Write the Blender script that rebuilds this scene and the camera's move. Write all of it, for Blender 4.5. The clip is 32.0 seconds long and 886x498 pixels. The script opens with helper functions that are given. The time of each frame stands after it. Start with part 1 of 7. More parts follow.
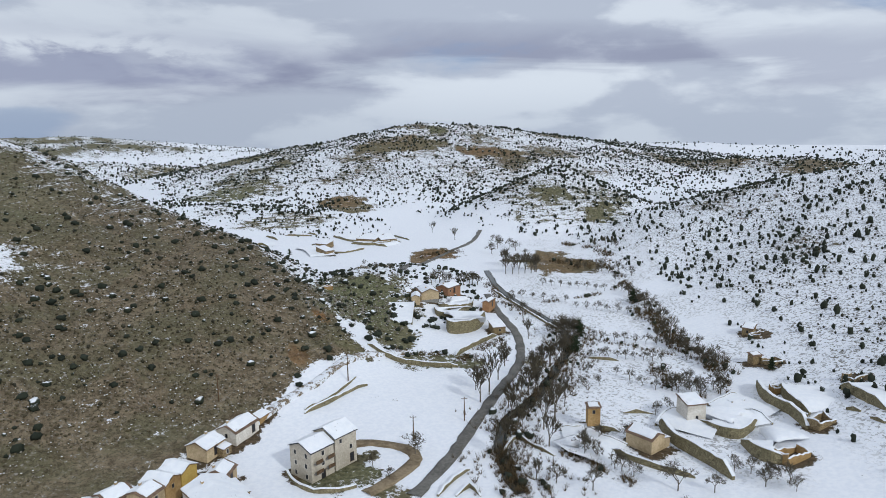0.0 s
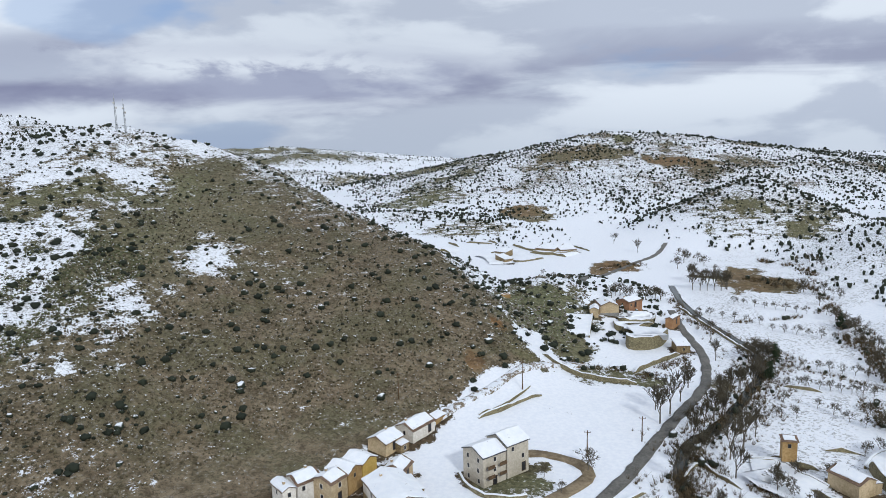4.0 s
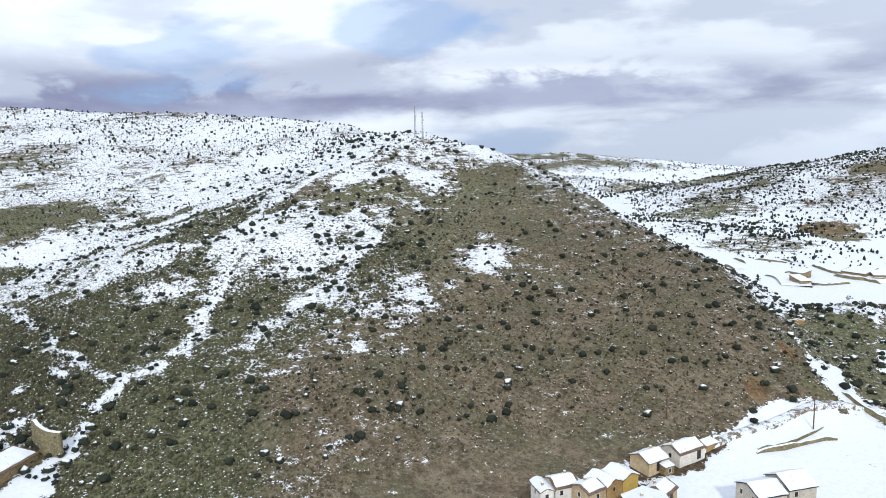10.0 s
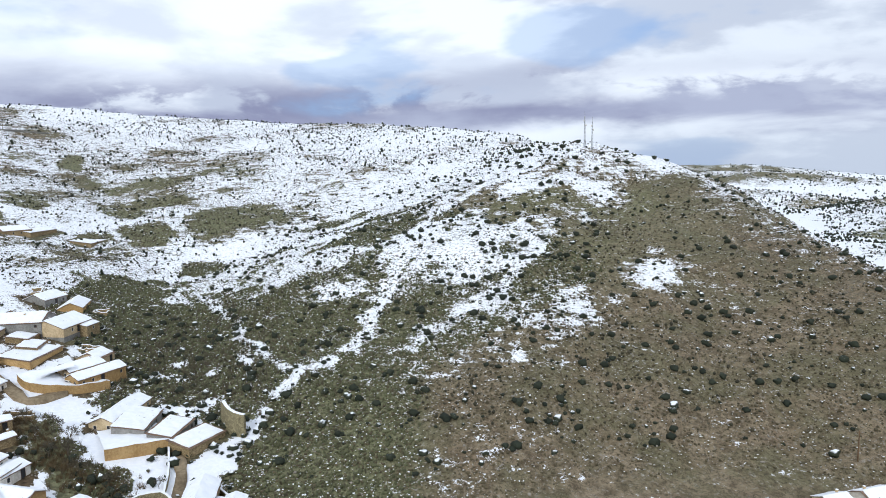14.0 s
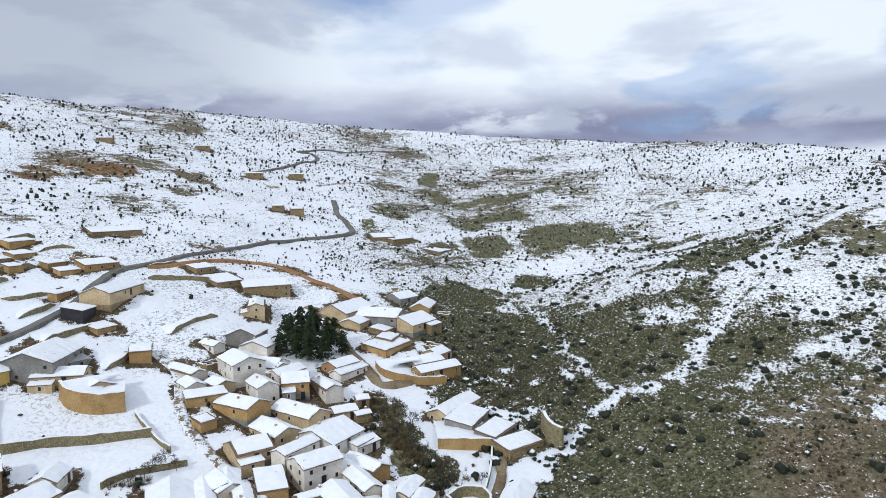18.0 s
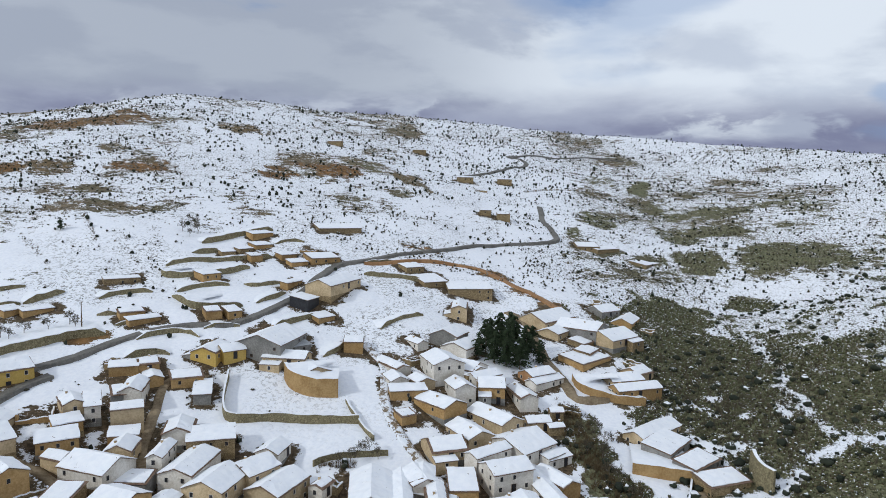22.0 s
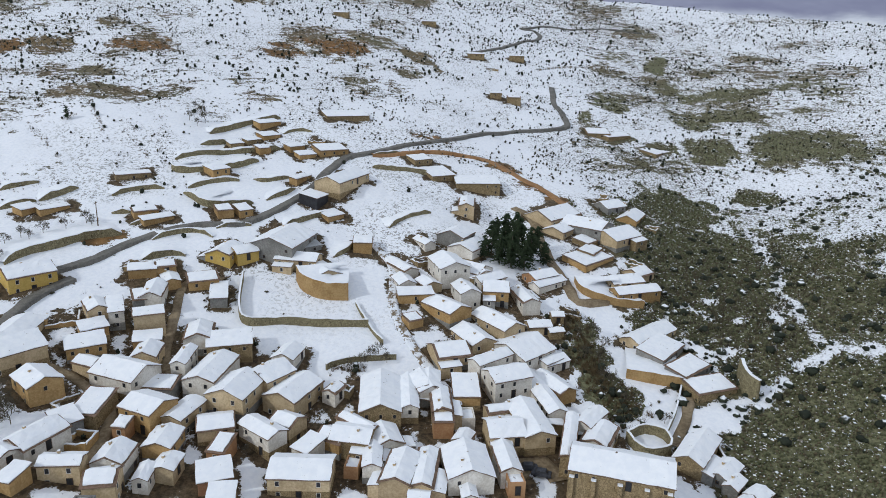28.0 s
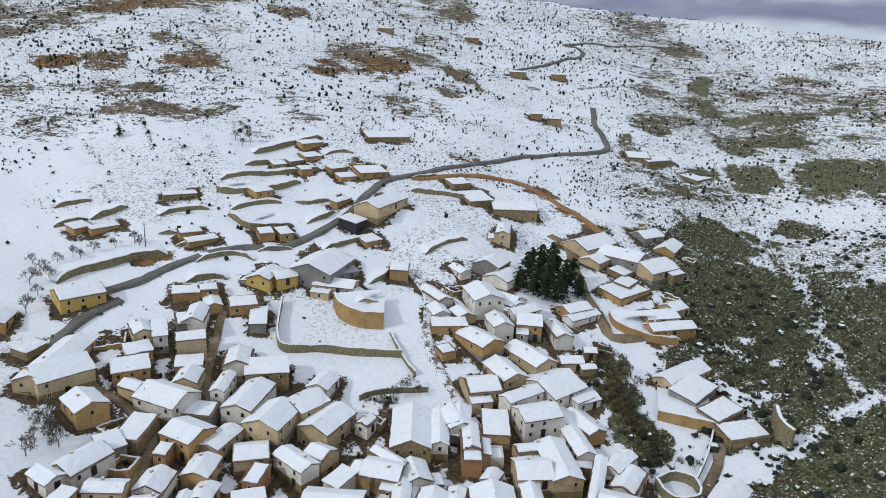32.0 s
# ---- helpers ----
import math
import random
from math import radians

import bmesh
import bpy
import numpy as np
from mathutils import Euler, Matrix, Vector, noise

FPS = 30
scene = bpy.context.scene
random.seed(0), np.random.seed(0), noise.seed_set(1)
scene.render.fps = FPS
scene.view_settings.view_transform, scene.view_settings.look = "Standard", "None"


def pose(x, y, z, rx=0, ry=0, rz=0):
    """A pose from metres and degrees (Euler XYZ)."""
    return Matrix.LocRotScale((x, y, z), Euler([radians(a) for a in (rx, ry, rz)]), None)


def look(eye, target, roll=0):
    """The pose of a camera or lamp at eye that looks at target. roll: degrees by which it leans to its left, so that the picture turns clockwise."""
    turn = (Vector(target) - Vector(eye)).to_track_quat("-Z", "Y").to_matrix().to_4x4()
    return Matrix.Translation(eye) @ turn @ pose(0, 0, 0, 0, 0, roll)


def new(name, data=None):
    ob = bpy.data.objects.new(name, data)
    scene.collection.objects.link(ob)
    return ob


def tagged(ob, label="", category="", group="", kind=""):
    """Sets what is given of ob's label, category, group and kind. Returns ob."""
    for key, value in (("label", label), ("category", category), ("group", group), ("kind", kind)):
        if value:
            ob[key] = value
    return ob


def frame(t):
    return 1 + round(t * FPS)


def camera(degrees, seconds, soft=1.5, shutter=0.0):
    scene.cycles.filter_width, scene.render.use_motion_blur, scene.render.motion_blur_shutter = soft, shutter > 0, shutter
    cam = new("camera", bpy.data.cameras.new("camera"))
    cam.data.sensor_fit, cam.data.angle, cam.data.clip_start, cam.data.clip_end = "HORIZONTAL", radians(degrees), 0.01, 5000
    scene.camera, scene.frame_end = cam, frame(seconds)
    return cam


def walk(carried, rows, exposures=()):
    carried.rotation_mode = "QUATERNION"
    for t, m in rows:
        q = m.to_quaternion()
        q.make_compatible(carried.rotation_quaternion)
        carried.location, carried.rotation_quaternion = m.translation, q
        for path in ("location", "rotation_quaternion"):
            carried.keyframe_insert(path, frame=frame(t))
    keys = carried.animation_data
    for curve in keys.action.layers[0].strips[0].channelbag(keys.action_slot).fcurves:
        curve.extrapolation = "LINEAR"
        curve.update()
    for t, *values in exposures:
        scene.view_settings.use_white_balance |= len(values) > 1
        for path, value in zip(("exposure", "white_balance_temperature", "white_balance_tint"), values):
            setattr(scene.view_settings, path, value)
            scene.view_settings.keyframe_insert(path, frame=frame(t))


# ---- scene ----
# ---- camera: a drone hovering above the valley, turning left, then rising and tilting down ----
cam = camera(64.6, 32.0, soft=0.9)


def aim(yaw, pitch, roll, height):
    """Pose of the drone at that height; yaw to the left, pitch up, in degrees."""
    y, p = radians(yaw), radians(pitch)
    eye = Vector((0, 0, height))
    return look(eye, eye + Vector((-math.sin(y) * math.cos(p), math.cos(y) * math.cos(p), math.sin(p))), roll)


# seconds, yaw, pitch, roll, height of the eye
TURNS = [
    (0, 0.01, -10.65, -0.97, 78.0),
    (0.5, 3.16, -10.44, -1.14, 78.0),
    (1, 4.91, -10.33, -1.24, 78.0),
    (1.5, 6.50, -10.22, -1.33, 78.0),
    (2, 8.39, -10.07, -1.46, 78.0),
    (2.5, 10.00, -9.96, -1.51, 78.0),
    (3, 11.46, -9.84, -1.54, 78.0),
    (3.5, 13.07, -9.71, -1.57, 78.0),
    (5.5, 20.33, -9.27, -1.58, 78.0),
    (6, 22.34, -9.23, -1.50, 78.0),
    (6.5, 24.29, -9.15, -1.47, 78.0),
    (7, 26.38, -9.02, -1.45, 78.0),
    (7.5, 29.40, -8.92, -1.37, 78.0),
    (8, 32.53, -8.81, -1.32, 78.0),
    (8.5, 34.87, -8.68, -1.31, 78.0),
    (9, 35.74, -8.63, -1.33, 78.0),
    (9.5, 36.54, -8.56, -1.35, 78.0),
    (10, 37.13, -8.51, -1.37, 78.0),
    (10.5, 37.80, -8.45, -1.39, 78.0),
    (11, 38.57, -8.38, -1.38, 78.0),
    (11.5, 39.57, -8.30, -1.38, 78.0),
    (12, 41.74, -8.16, -1.31, 78.0),
    (12.5, 43.84, -8.03, -1.17, 78.0),
    (13, 46.01, -7.88, -1.08, 78.0),
    (13.5, 48.33, -7.73, -0.98, 78.0),
    (15.5, 59.99, -6.36, -1.27, 78.0),
    (16, 64.60, -6.16, -1.26, 78.0),
    (16.5, 67.86, -5.99, -1.17, 78.0),
    (17, 70.94, -5.84, -1.05, 78.0),
    (17.5, 74.05, -5.74, -0.81, 78.0),
    (18, 77.11, -5.58, -0.46, 78.0),
    (18.5, 80.12, -5.50, -0.19, 78.1),
    (19, 83.00, -5.46, 0.08, 78.2),
    (19.5, 85.81, -5.36, 0.40, 78.2),
    (20, 87.65, -5.38, 0.64, 78.3),
    (20.5, 90.17, -5.40, 0.93, 78.7),
    (21, 92.25, -5.48, 1.19, 79.2),
    (21.5, 93.02, -5.49, 1.27, 79.6),
    (22, 93.70, -5.42, 1.34, 80.0),
    (22.5, 93.99, -5.35, 1.37, 81.0),
    (23, 94.00, -5.19, 1.39, 82.0),
    (23.5, 94.02, -5.06, 1.43, 83.0),
    (24, 94.03, -4.98, 1.43, 84.0),
    (24.5, 94.04, -6.53, 1.52, 85.2),
    (25, 94.03, -9.54, 1.71, 86.5),
    (25.5, 94.01, -12.92, 1.98, 87.7),
    (27.5, 94.08, -16.84, 1.98, 92.5),
    (28, 94.09, -16.81, 2.03, 93.7),
    (28.5, 94.08, -16.78, 2.08, 94.8),
    (29, 94.60, -16.69, 2.20, 96.0),
    (29.5, 95.50, -16.66, 2.43, 97.1),
    (30, 95.99, -16.55, 2.57, 98.2),
    (30.5, 96.83, -16.56, 2.75, 99.4),
    (31, 97.18, -16.61, 2.89, 100.5),
    (31.5, 97.21, -16.60, 2.88, 101.5),
    (32, 97.24, -16.66, 2.91, 102.5),
]
walk(cam, [(t, aim(y, p, r, h)) for t, y, p, r, h in TURNS], [(0, -0.68, 5850, 6), (6, -0.42, 5850, 6), (11, -0.20, 5850, 6), (16, -0.30, 5850, 6), (19, -0.50, 5850, 6), (24, -0.73, 5850, 6), (28, -0.73, 5850, 6), (32, -0.72, 5850, 6)])

# ---- light: veiled winter sun from the south and a broken cloud cover ----
SUN_WAY = Vector((0.55, -0.72, 0.60)).normalized()   # towards the sun
sun = new("sun", bpy.data.lights.new("sun", "SUN"))
sun.data.energy, sun.data.angle, sun.data.color = 2.2, radians(4), (1.0, 0.94, 0.86)
sun.matrix_world = look(SUN_WAY * 100, (0, 0, 0))

world = bpy.data.worlds.new("sky")
scene.world = world
world.use_nodes = True
WT = world.node_tree
WT.nodes.clear()


class Nodes:
    """Short hand for building a node tree."""

    def __init__(self, tree):
        self.tree = tree

    def add(self, kind, inputs=None, **props):
        n = self.tree.nodes.new(kind)
        if "operation" in props:
            n.operation = props["operation"]
        if props.get("use_clamp"):
            n.use_clamp = True
        if "interpolation_type" in props:
            n.interpolation_type = props["interpolation_type"]
        if "data_type" in props:
            n.data_type, n.blend_type = props["data_type"], props["blend_type"]
        if "feature" in props:
            n.feature = props["feature"]
        if "attribute_name" in props:
            n.attribute_name = props["attribute_name"]
        if "sky_type" in props:
            n.sky_type, n.sun_disc, n.sun_elevation, n.sun_rotation = props["sky_type"], False, props["sun_elevation"], props["sun_rotation"]
        for k, v in (inputs or {}).items():
            if hasattr(v, "is_output"):
                self.tree.links.new(v, n.inputs[k])
            else:
                n.inputs[k].default_value = v
        return n

    def math(self, op, a, b=0.0, clamp=False):
        return self.add("ShaderNodeMath", {0: a, 1: b}, operation=op, use_clamp=clamp).outputs[0]

    def smooth(self, v, lo, hi, a=0.0, b=1.0):
        return self.add("ShaderNodeMapRange", {"Value": v, "From Min": lo, "From Max": hi, "To Min": a, "To Max": b}, interpolation_type="SMOOTHSTEP").outputs[0]

    def mix(self, f, a, b, blend="MIX"):
        n = self.add("ShaderNodeMix", data_type="RGBA", blend_type=blend)
        for k, v in ((0, f), (6, a), (7, b)):
            if hasattr(v, "is_output"):
                self.tree.links.new(v, n.inputs[k])
            else:
                n.inputs[k].default_value = v if k == 0 else (*v[:3], 1)
        return n.outputs[2]

    def noise(self, vec, scale, detail=4.0, rough=0.55, distort=0.0, out=0):
        n = self.add("ShaderNodeTexNoise", {"Scale": scale, "Detail": detail, "Roughness": rough, "Distortion": distort})
        if vec is not None:
            self.tree.links.new(vec, n.inputs["Vector"])
        return n.outputs[out]


def build_sky():
    n = Nodes(WT)
    sky = n.add("ShaderNodeTexSky", sky_type="NISHITA", sun_elevation=math.asin(SUN_WAY.z), sun_rotation=math.atan2(SUN_WAY.x, SUN_WAY.y))
    blue = n.mix(0.65, n.mix(1.0, sky.outputs[0], (0.10, 0.105, 0.12), "MULTIPLY"), (0.27, 0.44, 0.80))
    way = n.add("ShaderNodeTexCoord").outputs["Generated"]
    height = n.math("ADD", n.add("ShaderNodeSeparateXYZ", {0: way}).outputs[2], 0.03)

    def field(shift, scale, detail, rough, tall, bend=0.2):
        v = n.add("ShaderNodeMapping", {"Vector": way, "Scale": (1, 1, tall), "Location": shift}).outputs[0]
        return n.noise(v, scale, detail, rough, bend)

    def towards(d, inner, outer):
        dot = n.add("ShaderNodeVectorMath", {0: way, 1: d}, operation="DOT_PRODUCT").outputs["Value"]
        ragged = n.math("ADD", dot, n.math("MULTIPLY", n.math("SUBTRACT", field((1, 4, 2), 2.6, 5, 0.5, 3.0), 0.5), 0.05))
        return n.smooth(ragged, math.cos(radians(outer)), math.cos(radians(inner)))

    body = field((0, 0, 0), 2.6, 7, 0.52, 3.0)
    above = field((0, 0, 0.16), 2.6, 7, 0.52, 3.0)
    lit = n.math("SUBTRACT", body, above)
    cover = n.smooth(body, 0.26, 0.40)
    for d, size in (((-0.614, 0.769, 0.179), 5), ((-0.956, 0.171, 0.24), 7), ((-0.546, 0.834, 0.08), 5), ((-0.833, 0.548, 0.073), 5)):
        cover = n.math("MULTIPLY", cover, n.math("SUBTRACT", 1.0, n.math("MULTIPLY", towards(d, 0.0, size), 0.42)))
    tone = n.math("ADD", n.smooth(lit, -0.085, 0.085), n.math("MULTIPLY", n.math("SUBTRACT", field((6, 2, 1), 0.9, 3, 0.5, 2.0), 0.5), 1.2))
    grey = n.mix(n.smooth(tone, 0.0, 1.0), (0.73, 0.75, 0.84), (1.07, 1.075, 1.11))
    # a heavy grey sheet over the village, a white mass beside it
    heavy = n.math("MAXIMUM", towards((-0.903, -0.407, 0.138), 8, 30), n.math("MULTIPLY", towards((-0.386, 0.922, 0.019), 4, 22), 0.35))
    grey = n.mix(n.math("MULTIPLY", heavy, 0.75), grey, (0.52, 0.54, 0.62))
    mass = n.math("MAXIMUM", towards((-0.926, 0.343, 0.159), 4, 16), n.math("MULTIPLY", towards((-0.835, 0.538, 0.114), 4, 18), 0.7))
    grey = n.mix(n.math("MULTIPLY", mass, 0.85), grey, n.mix(n.smooth(lit, -0.12, 0.06), (0.90, 0.92, 1.0), (1.16, 1.16, 1.19)))
    # purple-grey shelves low over the hills, white cumulus under the western one
    west = n.add("ShaderNodeVectorMath", {0: way, 1: (-0.93, 0.36, 0.0)}, operation="DOT_PRODUCT").outputs["Value"]
    west = n.smooth(west, 0.45, 0.80)
    wavy = n.math("MULTIPLY", n.math("SUBTRACT", field((3, 1, 0), 3.0, 6, 0.55, 4.0, 0.4), 0.5), 0.09)
    tall = n.math("ADD", height, wavy)
    low = n.math("MULTIPLY", n.smooth(tall, 0.05, 0.075), n.smooth(tall, 0.165, 0.105))
    bases = n.math("MULTIPLY", low, n.math("ADD", n.math("MULTIPLY", west, 0.95), n.math("MULTIPLY", n.smooth(field((3, 1, 0), 1.7, 6, 0.55, 6.0, 0.5), 0.42, 0.54), 0.62), True))
    grey = n.mix(bases, grey, n.mix(n.smooth(lit, -0.1, 0.12), (0.33, 0.33, 0.47), (0.52, 0.53, 0.66)))
    puff = n.math("MULTIPLY", n.math("MULTIPLY", west, n.smooth(field((8, 5, 1), 6.0, 6, 0.55, 2.5, 0.3), 0.46, 0.54)), n.math("MULTIPLY", n.smooth(tall, 0.155, 0.115), n.smooth(tall, 0.085, 0.11)))
    grey = n.mix(n.math("MULTIPLY", puff, 0.9), grey, n.mix(n.smooth(lit, -0.08, 0.06), (0.66, 0.68, 0.78), (1.05, 1.05, 1.08)))
    grey = n.mix(n.smooth(height, 0.0, 0.08, 0.45, 0.0), grey, (0.62, 0.66, 0.75))
    col = n.mix(cover, blue, grey)
    back = n.add("ShaderNodeBackground", {"Color": col, "Strength": 1.1})
    n.add("ShaderNodeOutputWorld", {0: back.outputs[0]})


build_sky()
scene.view_settings.exposure = 0.0

# ---- materials ----


def material(name, build, rough=0.8):
    m = bpy.data.materials.new(name)
    m.use_nodes = True
    t = m.node_tree
    t.nodes.clear()
    n = Nodes(t)
    shader = n.add("ShaderNodeBsdfPrincipled", {"Roughness": rough, "Specular IOR Level": 0.25})
    n.add("ShaderNodeOutputMaterial", {0: shader.outputs[0]})
    build(n, shader)
    return m


def wire(n, out, shader, slot):
    n.tree.links.new(out, shader.inputs[slot])


def relief(n, shader, value, strength=0.4, distance=0.1):
    b = n.add("ShaderNodeBump", {"Height": value, "Strength": strength, "Distance": distance})
    wire(n, b.outputs[0], shader, "Normal")


def place(n):
    return n.add("ShaderNodeNewGeometry").outputs["Position"]


def ground_look(n, s):
    p = place(n)
    cov = n.add("ShaderNodeAttribute", attribute_name="snow").outputs["Fac"]
    och = n.add("ShaderNodeAttribute", attribute_name="ochre").outputs["Fac"]
    wood = n.add("ShaderNodeAttribute", attribute_name="scrub").outputs["Fac"]
    big = n.noise(p, 0.045, 5, 0.6)
    mid = n.noise(p, 0.26, 6, 0.68, 0.3)
    fine = n.noise(p, 0.85, 5, 0.7)
    grain = n.noise(p, 2.6, 4, 0.7)
    ledge = n.noise(n.add("ShaderNodeMapping", {"Vector": p, "Scale": (0.11, 0.11, 0.95)}).outputs[0], 1.0, 5, 0.65, 0.4)
    soil = n.mix(n.smooth(mid, 0.35, 0.65), (0.126, 0.096, 0.058), (0.262, 0.208, 0.135))
    soil = n.mix(n.math("MULTIPLY", n.smooth(big, 0.44, 0.60), 0.7), soil, (0.125, 0.118, 0.062))
    soil = n.mix(n.math("MULTIPLY", n.smooth(n.noise(p, 0.075, 4, 0.6, 0.3), 0.54, 0.68), 0.45), soil, (0.19, 0.135, 0.085))
    stone = n.mix(n.smooth(grain, 0.3, 0.7), (0.20, 0.185, 0.15), (0.34, 0.315, 0.265))
    soil = n.mix(n.math("MULTIPLY", n.smooth(fine, 0.54, 0.66), 0.75), soil, stone)
    soil = n.mix(n.math("MULTIPLY", n.smooth(fine, 0.48, 0.34), 0.8), soil, (0.05, 0.045, 0.028))
    soil = n.mix(n.math("MULTIPLY", n.smooth(n.noise(p, 0.55, 4, 0.7), 0.46, 0.34), 0.55), soil, (0.085, 0.06, 0.035))
    vein = n.math("ABSOLUTE", n.math("SUBTRACT", n.noise(p, 0.42, 5, 0.6, 1.2), 0.5))
    soil = n.mix(n.smooth(vein, 0.022, 0.004, 0.0, 0.7), soil, (0.045, 0.038, 0.024))
    soil = n.mix(n.math("MULTIPLY", och, 0.85), soil, n.mix(n.smooth(mid, 0.35, 0.65), (0.11, 0.052, 0.016), (0.30, 0.155, 0.052)))
    mud_shade = n.add("ShaderNodeAttribute", attribute_name="trodden").outputs["Fac"]
    # mud tone darkened so the alleys' shade sits in the ground colour
    soil = n.mix(mud_shade, soil, n.mix(n.smooth(fine, 0.3, 0.7), (0.035, 0.026, 0.016), (0.15, 0.105, 0.06)))
    soil = n.mix(n.math("MULTIPLY", wood, 1.2, True), soil, n.mix(n.smooth(fine, 0.3, 0.7), (0.062, 0.067, 0.034), (0.225, 0.228, 0.122)))
    snow = n.mix(n.smooth(n.noise(p, 0.9, 3, 0.6), 0.3, 0.7), (0.80, 0.82, 0.87), (0.88, 0.89, 0.92))
    rag = n.math("ADD", n.math("ADD", n.math("MULTIPLY", mid, 0.22), n.math("MULTIPLY", ledge, 0.34)), n.math("ADD", n.math("MULTIPLY", fine, 0.28), n.math("MULTIPLY", grain, 0.16)))
    rag = n.math("ADD", n.math("MULTIPLY", n.math("SUBTRACT", rag, 0.5), 2.4), 0.5)
    lim = n.math("SUBTRACT", 0.80, n.math("MULTIPLY", cov, 0.62))
    mask = n.smooth(n.math("SUBTRACT", rag, lim), -0.025, 0.035)
    dots = n.math("MULTIPLY", n.add("ShaderNodeAttribute", attribute_name="specks").outputs["Fac"], n.smooth(n.math("ADD", n.noise(p, 1.0, 3, 0.7, 0.4), n.math("MULTIPLY", ledge, 0.25)), 0.66, 0.71))
    col = n.mix(mask, soil, snow)
    col = n.mix(dots, col, n.mix(grain, (0.05, 0.045, 0.03), (0.16, 0.14, 0.10)))
    wire(n, col, s, "Base Color")
    wire(n, n.smooth(mask, 0, 1, 0.95, 0.6), s, "Roughness")
    lump = n.math("ADD", n.math("MULTIPLY", fine, 0.6), n.math("MULTIPLY", grain, 0.4))
    b = n.add("ShaderNodeBump", {"Height": n.math("ADD", n.math("MULTIPLY", lump, n.smooth(mask, 0, 1, 1.0, 0.25)), n.math("MULTIPLY", mask, 0.2)), "Strength": 0.8, "Distance": 0.6})
    wire(n, b.outputs[0], s, "Normal")


def tinted(dark, light, size=1.0, bump=0.3, depth=0.04, vary=0.0):
    def look_of(n, s):
        p = place(n)
        a = n.noise(p, 0.35 * size, 5, 0.6)
        b = n.noise(p, 2.6 * size, 5, 0.65)
        f = n.math("ADD", n.math("MULTIPLY", a, 0.5), n.math("MULTIPLY", b, 0.5))
        col = n.mix(n.smooth(f, 0.36, 0.64), dark, light)
        if vary:
            ran = n.add("ShaderNodeObjectInfo").outputs["Random"]
            col = n.mix(1.0, col, n.mix(ran, (1 - vary,) * 3, (1 + vary * 0.4,) * 3), "MULTIPLY")
        wire(n, col, s, "Base Color")
        relief(n, s, b, bump, depth)
    return look_of


def stone_look(dark, light, size):
    def look_of(n, s):
        p = place(n)
        v = n.add("ShaderNodeTexVoronoi", {"Vector": p, "Scale": size, "Randomness": 0.9})
        e = n.add("ShaderNodeTexVoronoi", {"Vector": p, "Scale": size, "Randomness": 0.9}, feature="DISTANCE_TO_EDGE").outputs[0]
        f = n.noise(p, 0.5, 5, 0.6)
        tone = n.add("ShaderNodeSeparateXYZ", {0: v.outputs["Color"]}).outputs[0]
        col = n.mix(n.math("MULTIPLY", n.math("ADD", tone, f), 0.5), dark, light)
        joint = n.smooth(e, 0.0, 0.07)
        col = n.mix(joint, [c * 0.55 for c in dark], col)
        wire(n, col, s, "Base Color")
        relief(n, s, n.math("ADD", joint, n.math("MULTIPLY", n.noise(p, 6, 4), 0.5)), 0.6, 0.06)
    return look_of


def snow_look(n, s):
    p = place(n)
    a = n.noise(p, 0.6, 4, 0.6)
    b = n.noise(p, 3.5, 5, 0.6)
    wire(n, n.mix(n.smooth(a, 0.3, 0.7), (0.82, 0.84, 0.88), (0.89, 0.90, 0.92)), s, "Base Color")
    relief(n, s, n.math("ADD", a, n.math("MULTIPLY", b, 0.3)), 0.35, 0.12)


def roof_snow_look(n, s):
    p = place(n)
    a = n.noise(p, 0.6, 4, 0.6)
    b = n.noise(p, 3.5, 5, 0.6)
    snow = n.mix(n.smooth(a, 0.3, 0.7), (0.82, 0.84, 0.88), (0.89, 0.90, 0.92))
    gone = n.smooth(n.math("ADD", n.noise(p, 0.75, 6, 0.72, 0.6), n.math("MULTIPLY", b, 0.12)), 0.715, 0.745)
    wire(n, n.mix(gone, snow, n.mix(b, (0.06, 0.045, 0.035), (0.2, 0.145, 0.1))), s, "Base Color")
    relief(n, s, n.math("SUBTRACT", n.math("ADD", a, n.math("MULTIPLY", b, 0.3)), n.math("MULTIPLY", gone, 0.5)), 0.4, 0.12)


def leaf_look(dark, light, frosted=0.0):
    def look_of(n, s):
        p = place(n)
        ran = n.add("ShaderNodeNewGeometry").outputs["Random Per Island"]
        f = n.math("ADD", n.math("MULTIPLY", ran, 0.6), n.math("MULTIPLY", n.noise(p, 2.2, 4, 0.7), 0.4))
        col = n.mix(f, dark, light)
        if frosted:
            up = n.add("ShaderNodeSeparateXYZ", {0: n.add("ShaderNodeNewGeometry").outputs["Normal"]}).outputs[2]
            lie = n.math("MULTIPLY", n.smooth(up, 0.6, 0.9), n.smooth(n.math("ADD", ran, n.math("MULTIPLY", n.noise(p, 3.0, 3, 0.6), 0.5)), 1.25 - frosted, 1.3 - frosted))
            col = n.mix(lie, col, (0.84, 0.86, 0.89))
        wire(n, col, s, "Base Color")
        relief(n, s, n.noise(p, 5, 4, 0.7), 0.6, 0.1)
    return look_of


